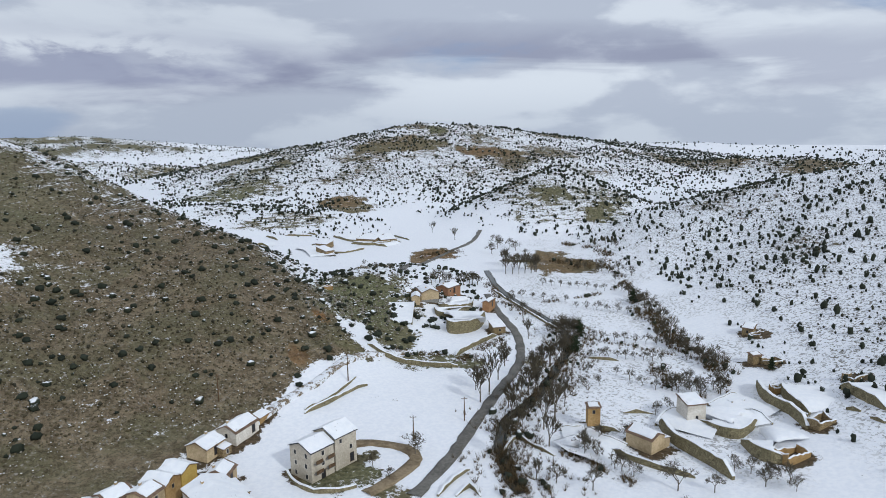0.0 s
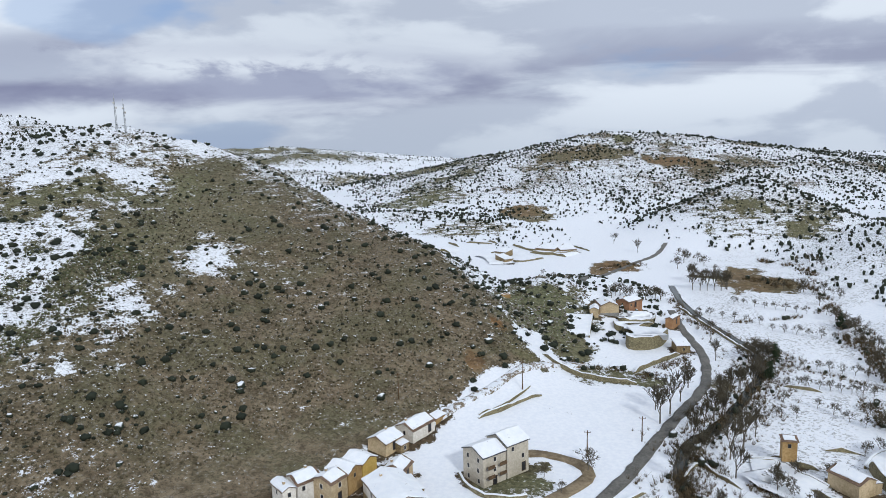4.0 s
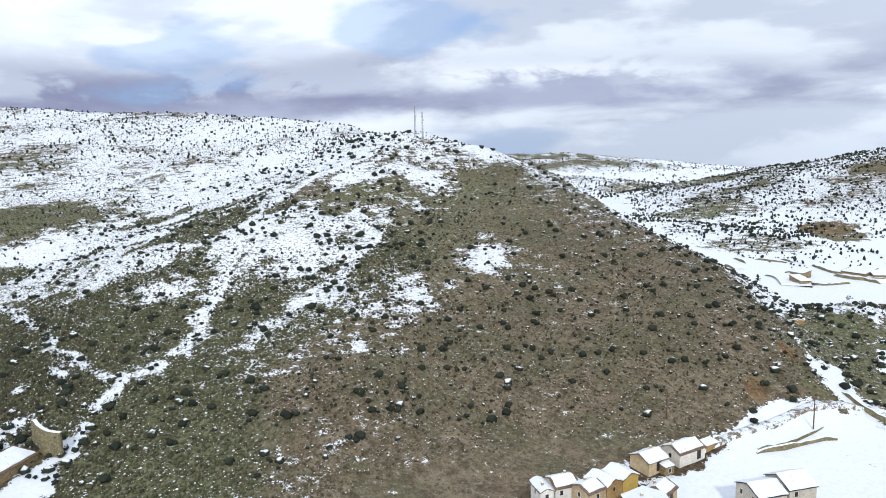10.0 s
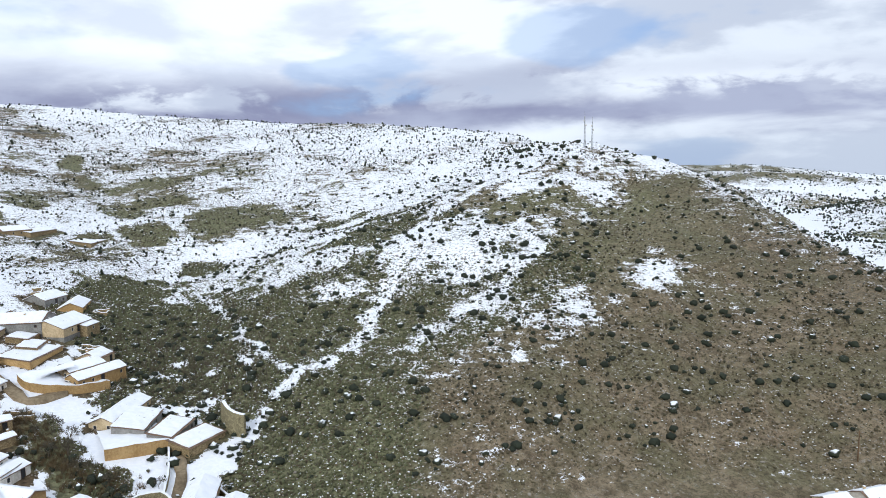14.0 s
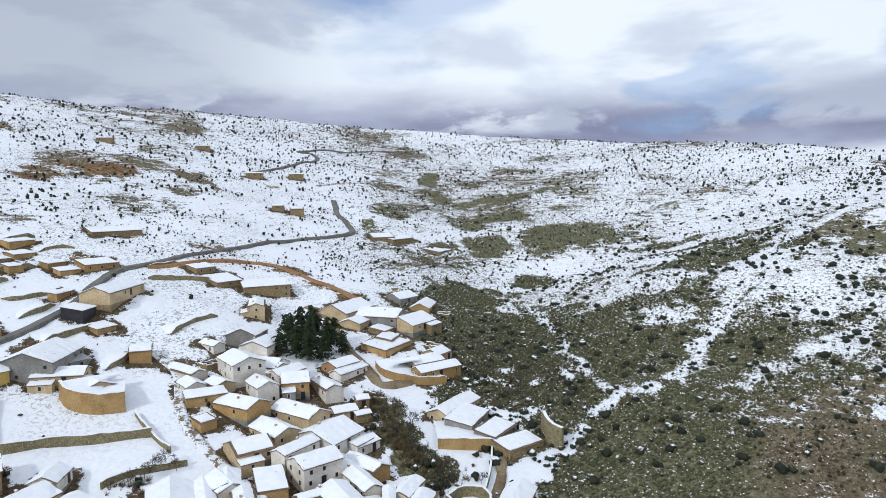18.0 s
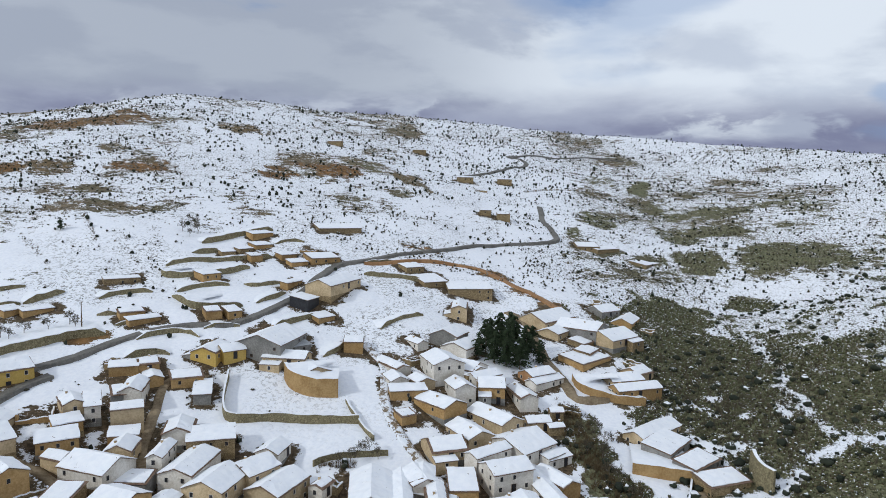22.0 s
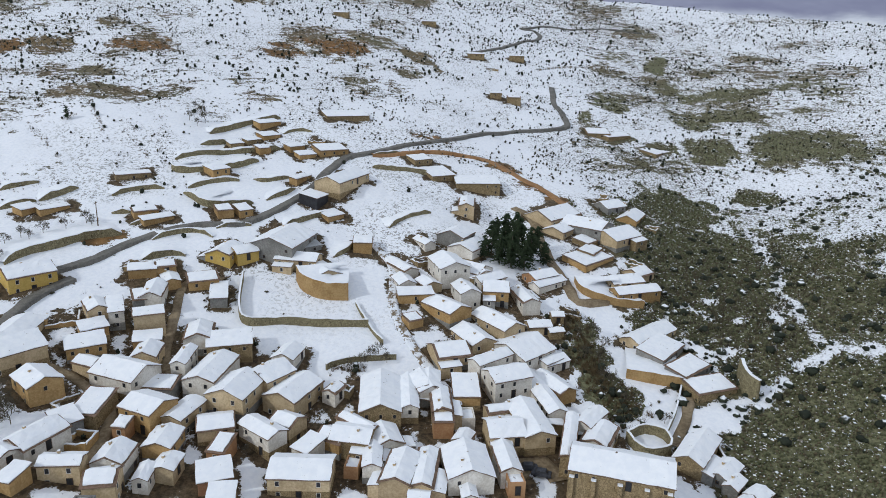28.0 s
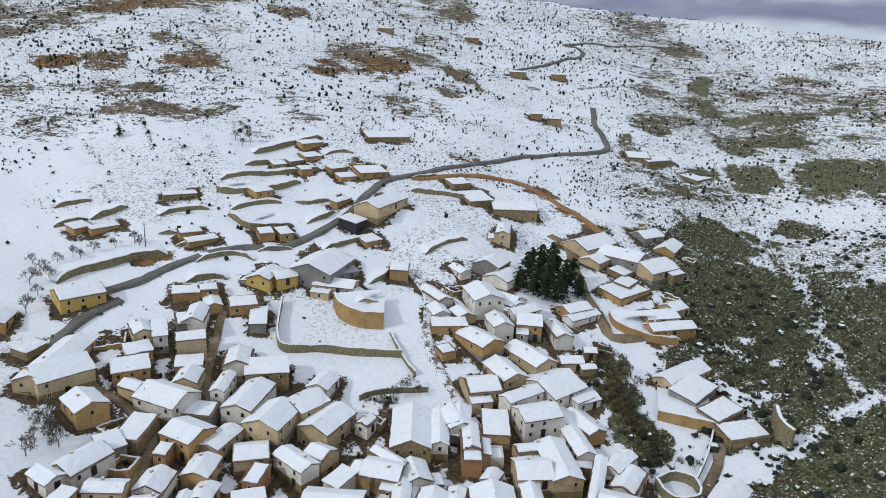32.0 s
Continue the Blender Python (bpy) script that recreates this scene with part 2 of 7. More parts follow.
def slush_look(n, s):
    p = place(n)
    a = n.noise(p, 0.45, 5, 0.65)
    b = n.noise(p, 2.2, 4, 0.65)
    mud = n.mix(n.smooth(b, 0.35, 0.65), (0.13, 0.095, 0.055), (0.27, 0.21, 0.14))
    k = n.smooth(n.math("ADD", n.math("MULTIPLY", a, 0.7), n.math("MULTIPLY", b, 0.3)), 0.45, 0.52)
    wire(n, n.mix(k, mud, (0.80, 0.82, 0.86)), s, "Base Color")
    relief(n, s, b, 0.4, 0.08)


M = dict(
    slush=material("muddy_slush", slush_look, 0.6),
    ground=material("ground", ground_look),
    snow=material("snow", snow_look, 0.6),
    roof_snow=material("roof_snow", roof_snow_look, 0.6),
    white=material("white_render", tinted((0.58, 0.53, 0.45), (0.82, 0.78, 0.71), 0.8, vary=0.15)),
    pale=material("pale_render", tinted((0.42, 0.37, 0.29), (0.62, 0.56, 0.46), 0.8)),
    cream=material("cream_render", tinted((0.40, 0.30, 0.17), (0.62, 0.49, 0.31), 0.8, vary=0.2)),
    ochre=material("ochre_render", tinted((0.32, 0.195, 0.075), (0.50, 0.335, 0.15), 0.8, vary=0.2)),
    yellow=material("yellow_render", tinted((0.50, 0.34, 0.09), (0.62, 0.44, 0.13), 0.8)),
    orange=material("orange_render", tinted((0.33, 0.17, 0.08), (0.44, 0.26, 0.13), 0.8)),
    grey=material("grey_cement", tinted((0.17, 0.165, 0.15), (0.30, 0.29, 0.27), 0.8, vary=0.15)),
    stone=material("rubble_stone", stone_look((0.19, 0.135, 0.065), (0.42, 0.32, 0.18), 2.2)),
    wallstone=material("dry_stone", stone_look((0.13, 0.11, 0.06), (0.36, 0.31, 0.18), 1.8)),
    brick=material("brick_block", tinted((0.30, 0.15, 0.08), (0.42, 0.24, 0.14), 1.5)),
    # tile tone darkened to stand for the thin shadow below the roof snow
    tile=material("clay_tile", tinted((0.10, 0.065, 0.045), (0.24, 0.16, 0.11), 2.0)),
    slate=material("dark_slate", tinted((0.03, 0.032, 0.04), (0.07, 0.073, 0.085), 2.0)),
    asphalt=material("wet_asphalt", tinted((0.095, 0.09, 0.08), (0.19, 0.18, 0.16), 0.5), 0.7),
    mud=material("wet_earth", tinted((0.13, 0.095, 0.055), (0.30, 0.235, 0.15), 0.4, 0.5)),
    redearth=material("red_earth", tinted((0.22, 0.11, 0.045), (0.36, 0.21, 0.10), 0.5, 0.6)),
    # near-black coat for panes and wheels, and for shade in the cart shed's front
    dark=material("near_black", tinted((0.018, 0.018, 0.02), (0.04, 0.04, 0.045), 2.0), 0.4),
    wood=material("old_wood", tinted((0.07, 0.045, 0.025), (0.16, 0.10, 0.055), 2.0)),
    metal=material("galvanised_metal", tinted((0.30, 0.31, 0.32), (0.42, 0.43, 0.44), 2.0), 0.45),
    bark=material("grey_bark", tinted((0.10, 0.085, 0.065), (0.20, 0.17, 0.135), 3.0)),
    twig=material("bare_twigs", leaf_look((0.05, 0.042, 0.028), (0.15, 0.128, 0.088))),
    juniper=material("juniper", leaf_look((0.010, 0.014, 0.009), (0.04, 0.047, 0.029), 0.24)),
    pine=material("pine_needles", leaf_look((0.012, 0.022, 0.010), (0.045, 0.065, 0.028))),
    tuft=material("dry_tuft", leaf_look((0.04, 0.034, 0.02), (0.20, 0.165, 0.095), 0.27)),
    scrub=material("thorn_scrub", leaf_look((0.022, 0.022, 0.014), (0.085, 0.075, 0.046), 0.12)),
    slopegreen=material("olive_scrub", leaf_look((0.046, 0.050, 0.024), (0.165, 0.168, 0.088), 0.10)),
    brush=material("reddish_brush", leaf_look((0.05, 0.037, 0.018), (0.19, 0.135, 0.072))),
    rock=material("pale_limestone", tinted((0.19, 0.17, 0.14), (0.34, 0.31, 0.26), 1.0, 0.6)),
    water=material("dark_water", tinted((0.012, 0.016, 0.014), (0.03, 0.035, 0.03), 0.5, 0.1), 0.12),
)


# ---- helpers for meshes ----
def mesh_object(name, verts, faces, mat, smooth=False):
    me = bpy.data.meshes.new(name)
    me.from_pydata(verts, [], faces)
    for m in (mat if isinstance(mat, (list, tuple)) else [mat]):
        me.materials.append(m)
    if smooth:
        me.shade_smooth()
    me.update()
    return new(name, me)


def part(name, bm, mat, parent, label=""):
    """One mesh object from a bmesh (freed) under a thing or a part."""
    me = bpy.data.meshes.new(name)
    bm.to_mesh(me)
    bm.free()
    me.materials.append(mat)
    ob = new(name, me)
    ob.parent = parent
    return tagged(ob, label)


def child(name, me, parent, m, label=""):
    """One more object on a shared mesh, under a parent, at a local pose."""
    ob = new(name, me)
    ob.parent = parent
    ob.matrix_basis = m
    return tagged(ob, label)


def box_into(bm, size, m=None, bevel=0.0):
    r = bmesh.ops.create_cube(bm, size=1.0, matrix=(m or Matrix()) @ Matrix.Diagonal((*size, 1)))
    if bevel:
        es = list({e for v in r["verts"] for e in v.link_edges})
        bmesh.ops.bevel(bm, geom=es, offset=bevel, segments=1, affect="EDGES")


def box_mesh(name, size, mat, bevel=0.0, at=(0, 0, 0)):
    bm = bmesh.new()
    box_into(bm, size, Matrix.Translation(at), bevel)
    me = bpy.data.meshes.new(name)
    bm.to_mesh(me)
    bm.free()
    me.materials.append(mat)
    return me


def empty(name, m, label, category, group="", kind=""):
    ob = new(name)
    ob.matrix_world = m
    ob.empty_display_size = 0.3
    return tagged(ob, label, category, group, kind)


def gz(x, y):
    """Ground height at one place."""
    return float(terrain(np.array([x]), np.array([y]))[0])

# ---- terrain plan: ridges as crest lines (x, y, height, flank slope) over a valley floor ----


def rnd(ix, iy, seed):
    n = (ix.astype(np.int64) * 374761393 + iy.astype(np.int64) * 668265263 + seed * 2147483647) & 0xFFFFFFFF
    n = ((n ^ (n >> 13)) * 1274126177) & 0xFFFFFFFF
    n = n ^ (n >> 16)
    return (n & 0xFFFFFF) / 0xFFFFFF


def vnoise(x, y, seed=0):
    """Smooth value noise from 0 to 1."""
    x, y = np.asarray(x, float), np.asarray(y, float)
    ix, iy = np.floor(x), np.floor(y)
    fx, fy = x - ix, y - iy
    fx, fy = fx * fx * (3 - 2 * fx), fy * fy * (3 - 2 * fy)
    a, b = rnd(ix, iy, seed), rnd(ix + 1, iy, seed)
    c, d = rnd(ix, iy + 1, seed), rnd(ix + 1, iy + 1, seed)
    return (a * (1 - fx) + b * fx) * (1 - fy) + (c * (1 - fx) + d * fx) * fy


def fbm(x, y, size, octaves=4, seed=0):
    out, amp, tot = 0, 1.0, 0
    for k in range(octaves):
        out = out + amp * vnoise(np.asarray(x) / size + 17.3 * k, np.asarray(y) / size - 9.1 * k, seed + k)
        tot += amp
        amp, size = amp * 0.55, size / 2.07
    return out / tot


def sstep(a, b, v):
    t = np.clip((np.asarray(v, float) - a) / (b - a), 0, 1)
    return t * t * (3 - 2 * t)


RIDGES = dict(
    brown=[(-300, 330, 84, 0.3), (-250, 312, 84, 0.33), (-231, 327, 76, 0.33), (-206, 325, 69, 0.32), (-170, 315, 57, 0.32), (-136, 301, 45, 0.31), (-102, 282, 35, 0.32), (-71, 258, 23, 0.34), (-56, 242, 17, 0.36), (-45, 228, 12, 0.42), (-39, 217, 8, 0.48), (-36, 207, 3, 0.27)],
    plateau=[(-491, -468, 104, 0.25), (-529, -387, 118, 0.27), (-598, -268, 144, 0.285), (-684, -154, 140, 0.285), (-770, -23, 139, 0.285), (-784, 101, 130, 0.27),
             (-745, 216, 120, 0.255), (-666, 302, 113, 0.25)],
    shoulder=[(-666, 302, 113, 0.25), (-538, 364, 109, 0.26), (-371, 364, 95, 0.3), (-300, 330, 84, 0.32)],
    mesa=[(-382, 1053, -15, .2), (-311, 1034, 9, .2), (-236, 1013, 28, .2), (-180, 994, 40, .18), (-64, 988, 52, .17), (-18, 950, 70, .19), (54, 979, 66, .18), (140, 1041, 51, .16), (242, 1124, 38, .14),
          (336, 1204, 24, .12)],
    knoll=[(52, 580, 8, .3), (62, 557, 24, .42), (87, 533, 41, .48), (110, 508, 28, .45), (131, 462, 6, .4)],
    right_slope=[(300, -120, 70, .33), (330, 150, 82, .36), (300, 330, 62, .33), (257, 406, 47, .28), (243, 470, 27, .24), (230, 600, 11, .2)],
    far_right=[(420, 1750, 8, .1), (597, 1592, 12, .11), (735, 1533, 4, .11), (760, 1309, 6, .11), (700, 1015, 14, .13), (760, 700, 30, .15)],
    far_left=[(-1336, 2054, 40, .10), (-1238, 2114, 40, .10), (-1137, 2170, 39, .1), (-1032, 2222, 26, .1), (-982, 2407, 4, .1), (-818, 2573, -17, .1), (-590, 2532, -26, .1), (-380, 2471, -28, .1)],
    rock_knoll=[(-26, 262, 6, .35), (-31, 296, 15, .38), (-20, 326, 9, .35)],
    spur=[(-239, 594, 9, 0.12), (-175, 574, 8, 0.14), (-125, 546, 9, 0.15), (-80, 494, 1, 0.16)],
    sunny=[(-861, 1523, 37, .14), (-788, 1563, 35, .14), (-675, 1582, 31, .14), (-597, 1570, 24, .15), (-533, 1509, 6, .16), (-466, 1447, -14, .16), (-458, 1365, -25, .16)],
    dark_hill=[(-641, 1131, 20, .17), (-577, 1142, 13, .17), (-491, 1149, 11, .17), (-427, 1121, -5, .17), (-389, 1093, -18, .17)],
    near_mid=[(-477, 1422, -14, .12), (-458, 1481, -1, .12), (-412, 1546, 10, .12), (-300, 1622, 12, .12)],
    forest=[(237, 764, -0, 0.18), (320, 841, 22, 0.22), (361, 824, 25, 0.22), (401, 783, 29, 0.22)],
    behind=[(-420, -400, 100, .25), (-200, -560, 120, .24), (150, -520, 110, .24), (300, -120, 70, .3)],
)


def ridge_height(points, x, y, rounded, lean=0.0):
    """Height of a ridge at x, y: the crest's height less the flank's fall, steeper to the north-east by lean."""
    best = np.full(np.shape(x), -1e9)
    for (xa, ya, za, sa), (xb, yb, zb, sb) in zip(points, points[1:]):
        dx, dy = xb - xa, yb - ya
        k = np.clip(((x - xa) * dx + (y - ya) * dy) / (dx * dx + dy * dy), 0, 1)
        ox, oy = x - xa - k * dx, y - ya - k * dy
        d = np.hypot(ox, oy) + lean * np.maximum(0, 0.85 * ox + 0.53 * oy)
        h = za + k * (zb - za) - (sa + k * (sb - sa)) * (np.sqrt(d * d + rounded * rounded) - rounded)
        best = np.maximum(best, h)
    return best


def valley_floor(x, y):
    r = np.hypot(x, y)
    z = -24 * sstep(650, 1150, r) - 36 * sstep(900, 2600, r) - 60 * sstep(2600, 4500, r)
    return z + 1.2 * (fbm(x, y, 60, 3, 5) - .5)


def view_lift(x, y):
    """Lift of the village ground and the slope above it, by bearing from the camera, to fit its rising view."""
    az = np.degrees(np.arctan2(-x, y))
    return 6.0 * sstep(56, 78, az) * sstep(175, 150, az) * sstep(40, 120, np.hypot(x, y))


def terrain(x, y):
    """Ground height at x, y (arrays)."""
    x, y = np.asarray(x, float), np.asarray(y, float)
    wx = x + 9 * (fbm(x, y, 70, 3, 41) - .5) * 2
    wy = y + 9 * (fbm(x, y, 70, 3, 57) - .5) * 2
    floor = valley_floor(x, y)
    total = np.zeros(x.shape)
    peak = floor.copy()
    hs = [floor]
    for name, pts in RIDGES.items():
        near = name in ("knoll", "rock_knoll")
        h = ridge_height(pts, wx if not near else x, wy if not near else y, 8 if near else 16, 0.9 if name in ("brown", "shoulder") else 0.0)
        hs.append(h)
        peak = np.maximum(peak, h)
    soft = 3.0
    for h in hs:
        total = total + np.exp(np.clip((h - peak) / soft, -40, 0))
    z = peak + soft * np.log(total)
    hummock = sstep(75, 120, y) * sstep(-150, -190, x) * sstep(95, 70, z) * sstep(-640, -560, x)
    z = z + hummock * 9 * (fbm(x, y, 62, 3, 191) - .5)
    up = np.clip((z - floor) / 30, 0, 1)
    z = z + up * (5.0 * (fbm(x, y, 55, 4, 11) - .5) + 1.6 * (fbm(x, y, 12, 3, 23) - .5))
    return z + view_lift(x, y)

# ---- snow cover: melted patches (x, y, across, along, strength, ochre) ----
BARE_RAVINE_A = [
    (-254, 80, 31, 34, 1, 0),
    (-304, 81, 18, 20, 1, 0),
    (-203, 64, 11, 12, 1, 0),
    (-212, 74, 11, 12, 1, 0),
    (-198, 48, 7, 14, 0.7, 0),
    (-179, 71, 7, 12, 0.8, 0),
    (-198, 75, 13, 14, 0.95, 0),
    (-229, 80, 18, 20, 1, 0),
    (-231, 60, 8, 16, 0.9, 0),
    (-180, 30, 7, 8, 0.85, 0),
    (-160, 36, 4, 9, 0.8, 0),
    (-191, 28, 5, 10, 0.8, 0),
    (-181, 26, 7, 8, 0.9, 0),
    (-168, 30, 7, 7, 0.9, 0),
]
BARE_RAVINE_B = [
    (-157, 34, 5, 9, 0.9, 0),
    (-280, 126, 15, 17, 0.55, 0),
    (-163, 87, 10, 10, 0.6, 0),
    (-242, 104, 13, 14, 0.6, 0),
    (-202, 104, 17, 19, 0.8, 0),
    (-255, 187, 13, 14, 1, 0.2),
    (-210, 107, 22, 16, 1, 0.1),
    (-432, 116, 18, 17, 0.8, 0),
    (-384, 104, 19, 14, 0.9, 0),
    (-382, 220, 21, 14, 0.6, 0),
    (-480, 191, 17, 13, 0.7, 0),
    (-494, 117, 25, 24, 0.5, 0),
    (-210, 226, 27, 13, 0.85, 0.1),
    (-190, 272, 8, 16, 0.9, 0.1),
]
BARE_RAVINE_C = [
    (-168, 208, 10, 11, 0.7, 0.15),
    (-191, 150, 9, 9, 0.8, 0),
    (-184, 128, 9, 10, 0.85, 0),
    (-264, 175, 18, 20, 0.8, 0.15),
]
BARE_RAVINE = BARE_RAVINE_A + BARE_RAVINE_B + BARE_RAVINE_C
BARE_HUMPS = [
    (-554, 114, 10, 21, 0.9, 0),
    (-443, 66, 14, 24, 0.8, 0),
    (-483, 142, 33, 16, 0.8, 0),
    (-441, 139, 30, 16, 0.95, 0.1),
    (-382, 112, 17, 17, 1, 0.05),
    (-377, 165, 36, 29, 1, 0.05),
    (-458, 202, 16, 13, 0.7, 0),
    (-327, 119, 11, 15, 0.8, 0),
    (-408, 48, 5, 8, 0.8, 0),
    (-563, 88, 18, 21, 0.5, 0),
]
BARE_CLIFFS_A = [
    (-470, -269, 27, 24, 0.9, 0.81),
    (-453, -282, 13, 19, 1, 0.81),
    (-369, -193, 14, 13, 1, 1),
    (-350, -227, 9, 17, 0.9, 0.54),
    (-496, -177, 20, 16, 0.9, 0.54),
    (-396, -124, 10, 15, 1, 0.945),
    (-427, -96, 14, 23, 1, 1),
    (-449, -50, 9, 22, 0.9, 0.4725),
    (-380, -259, 15, 9, 0.5, 0.1),
    (-341, -153, 18, 15, 0.45, 0),
]
BARE_CLIFFS_B = [
    (-395, -216, 7, 19, 0.8, 0.405),
    (-503, -226, 18, 12, 0.5, 0.2),
    (-340, -246, 7, 11, 1, 0.945),
    (-297, -124, 9, 15, 0.42, 0),
    (-230, -158, 9, 6, 0.42, 0),
    (-412, -119, 21, 13, 0.45, 0.05),
    (-454, -82, 19, 9, 0.45, 0),
    (-477, -333, 19, 26, 0.6, 0.2),
    (-320, -29, 14, 5, 0.9, 1),
    (-305, 3, 6, 5, 0.9, 1),
    (-292, 16, 6, 5, 0.9, 1),
    (-283, 25, 5, 5, 0.9, 1),
    (-194, -118, 8, 5, 0.9, 1),
]
BARE_CLIFFS = BARE_CLIFFS_A + BARE_CLIFFS_B
BARE_VALLEY_A = [
    (-40, 282, 13, 14, 0.7, 0),
    (-36, 241, 9, 10, 0.7, 0),
    (-19, 237, 10, 11, 0.7, 0),
    (-19, 273, 8, 16, 0.7, 0),
    (80, 480, 43, 33, 0.5, 0),
    (106, 467, 10, 20, 0.85, 0.15),
    (76, 493, 16, 9, 0.8, 0.1),
    (57, 783, 38, 25, 0.9, 0.6),
    (-43, 825, 60, 39, 0.7, 0.4),
    (-4, 892, 14, 29, 0.8, 0),
    (-203, 657, 45, 34, 0.8, 0),
    (-115, 513, 39, 31, 0.7, 0.25),
    (-75, 581, 24, 26, 0.9, 0.3),
]
BARE_VALLEY_B = [
    (-163, 556, 42, 29, 0.5, 0.1),
    (-450, 1074, 47, 52, 0.7, 0.4),
    (-11, 137, 6, 4, 0.8, 0.3),
    (-18, 154, 4, 4, 0.8, 0.3),
    (16, 166, 4, 7, 0.7, 0.3),
    (29, 215, 4, 7, 0.7, 0.3),
    (-93, 599, 25, 27, 1, 0.5),
    (44, 792, 26, 19, 1, 0.6),
    (-62, 853, 41, 32, 0.8, 0.5),
    (-31, 262, 19, 21, 0.75, 0),
    (-41, 226, 3, 5, 1, 1),
    (-44, 202, 3, 6, 1, 0.6),
]
BARE_VALLEY_D = [
    (-26, 257, 13, 29, 0.95, 0),
    (-34, 278, 10, 19, 0.95, 0),
    (-17, 235, 8, 10, 0.95, 0.15),
    (-32, 214, 6, 6, 0.9, 0.3),
    (-4, 400, 16, 23, 1, 0.6),
    (-14, 391, 10, 27, 1, 0.5),
    (60, 372, 16, 30, 1, 0.5),
    (70, 355, 12, 13, 1, 0.4),
    (-85, 601, 24, 29, 0.9, 0.5),
    (-429, 1087, 47, 60, 0.8, 0.4),
    (61, 791, 38, 23, 0.8, 0.5),
    (-188, 669, 28, 24, 0.6, 0.1),
]
BARE_VALLEY_C = [
    (113, 469, 16, 30, 0.6, 0),
    (71, 492, 12, 7, 0.8, 0.2),
    (-131, 513, 26, 15, 0.5, 0.3),
    (2, 216, 15, 7, 0.8, 0.1),
    (-23, 143, 8, 6, 0.9, 0.1),
]
BARE_VALLEY = BARE_VALLEY_A + BARE_VALLEY_B + BARE_VALLEY_C + BARE_VALLEY_D
SNOW_PATCHES_A = [
    (-306, 286, 101, 75, 0.8, 0),
    (-312, 229, 41, 45, 0.78, 0),
    (-233, 179, 14, 16, 0.8, 0),
    (-190, 164, 19, 15, 0.74, 0),
    (-188, 177, 13, 14, 0.66, 0),
    (-147, 219, 15, 17, 0.5, 0),
    (-143, 179, 16, 13, 0.46, 0),
    (-136, 157, 5, 10, 0.42, 0),
    (-144, 194, 4, 8, 0.5, 0),
    (-158, 154, 15, 12, 0.58, 0),
    (-150, 137, 17, 14, 0.42, 0),
    (-154, 123, 13, 11, 0.44, 0),
    (-140, 143, 4, 7, 0.6, 0),
    (-224, 127, 16, 13, 0.86, 0),
]
SNOW_PATCHES_B = [
    (-284, 137, 33, 32, 0.6, 0),
    (-340, 138, 21, 14, 0.8, 0),
    (-182, 332, 18, 20, 0.42, 0),
    (-145, 322, 23, 25, 0.4, 0),
    (-214, 258, 24, 17, 0.7, 0),
    (-189, 205, 14, 7, 0.52, 0),
]
SNOW_PATCHES = SNOW_PATCHES_A + SNOW_PATCHES_B


def patch_reach(x, y, px, py, across, along, wob):
    """Ragged distance from a patch's middle, 1 at its edge."""
    r = math.hypot(px, py)
    ux, uy = px / r, py / r
    a = (x - px) * ux + (y - py) * uy
    b = -(x - px) * uy + (y - py) * ux
    return np.sqrt((a / along) ** 2 + (b / across) ** 2) + wob


def patches(x, y):
    """How bare and how ochre the ground is at x, y from the melted patches."""
    bare, ochre = np.zeros(x.shape), np.zeros(x.shape)
    wob = 0.75 * (fbm(x, y, 18, 4, 71) - .5) * 2 + 0.3 * (fbm(x, y, 4, 2, 77) - .5) * 2
    for px, py, across, along, strength, och in BARE_RAVINE + BARE_HUMPS + BARE_CLIFFS + BARE_VALLEY:
        if och > 0.4 and px < -200:   # ledges lie along the slope, broken up
            across, along = across * 1.4, along * 0.95
            d = patch_reach(x, y, px, py, across, along, wob * 1.3 + 0.05)
        else:
            d = patch_reach(x, y, px, py, across, along, wob * (0.55 if across > 28 else 1.0))
        m = (1 - sstep(0.7, 1.2, d)) * strength
        bare = np.maximum(bare, m)
        ochre = np.maximum(ochre, m * och)
    return bare, ochre


def snow_patches(x, y):
    """Snow left lying on the sunny hill, thinning out towards the patches' edges."""
    out = np.zeros(x.shape)
    wob = 0.7 * (fbm(x, y, 9, 4, 271) - .5) * 2 + 0.5 * (fbm(x, y, 3.5, 2, 273) - .5) * 2
    for px, py, across, along, left, _ in SNOW_PATCHES:
        d = patch_reach(x, y, px, py, across, along, wob)
        out = np.maximum(out, (1 - sstep(-0.2, 1.9, d)) * left * 1.12)
    return out


SNOW_GULLIES = [
    [(-311, 300), (-292, 259), (-256, 209), (-232, 174), (-208, 148), (-189, 122), (-182, 105), (-182, 92), (-175, 81), (-167, 70)],
    [(-345, 79), (-327, 89), (-297, 100), (-260, 101), (-221, 94), (-192, 92), (-180, 91)],
    [(-394, 98), (-316, 103), (-252, 102), (-211, 91)],
]
HILL_FOOT = [(-210, 98), (-195, 86), (-180, 74), (-165, 68), (-150, 57), (-135, 50), (-120, 47), (-105, 62), (-90, 88), (-80, 110), (-73, 130), (-66, 145), (-60, 155), (-55, 164), (-50, 171), (-46, 177), (-43, 185), (-40, 195), (-28, 207)]


def line_distance(pts, x, y):
    best = np.full(np.shape(x), 1e9)
    for (xa, ya), (xb, yb) in zip(pts, pts[1:]):
        dx, dy = xb - xa, yb - ya
        k = np.clip(((x - xa) * dx + (y - ya) * dy) / (dx * dx + dy * dy), 0, 1)
        best = np.minimum(best, np.hypot(x - xa - k * dx, y - ya - k * dy))
    return best


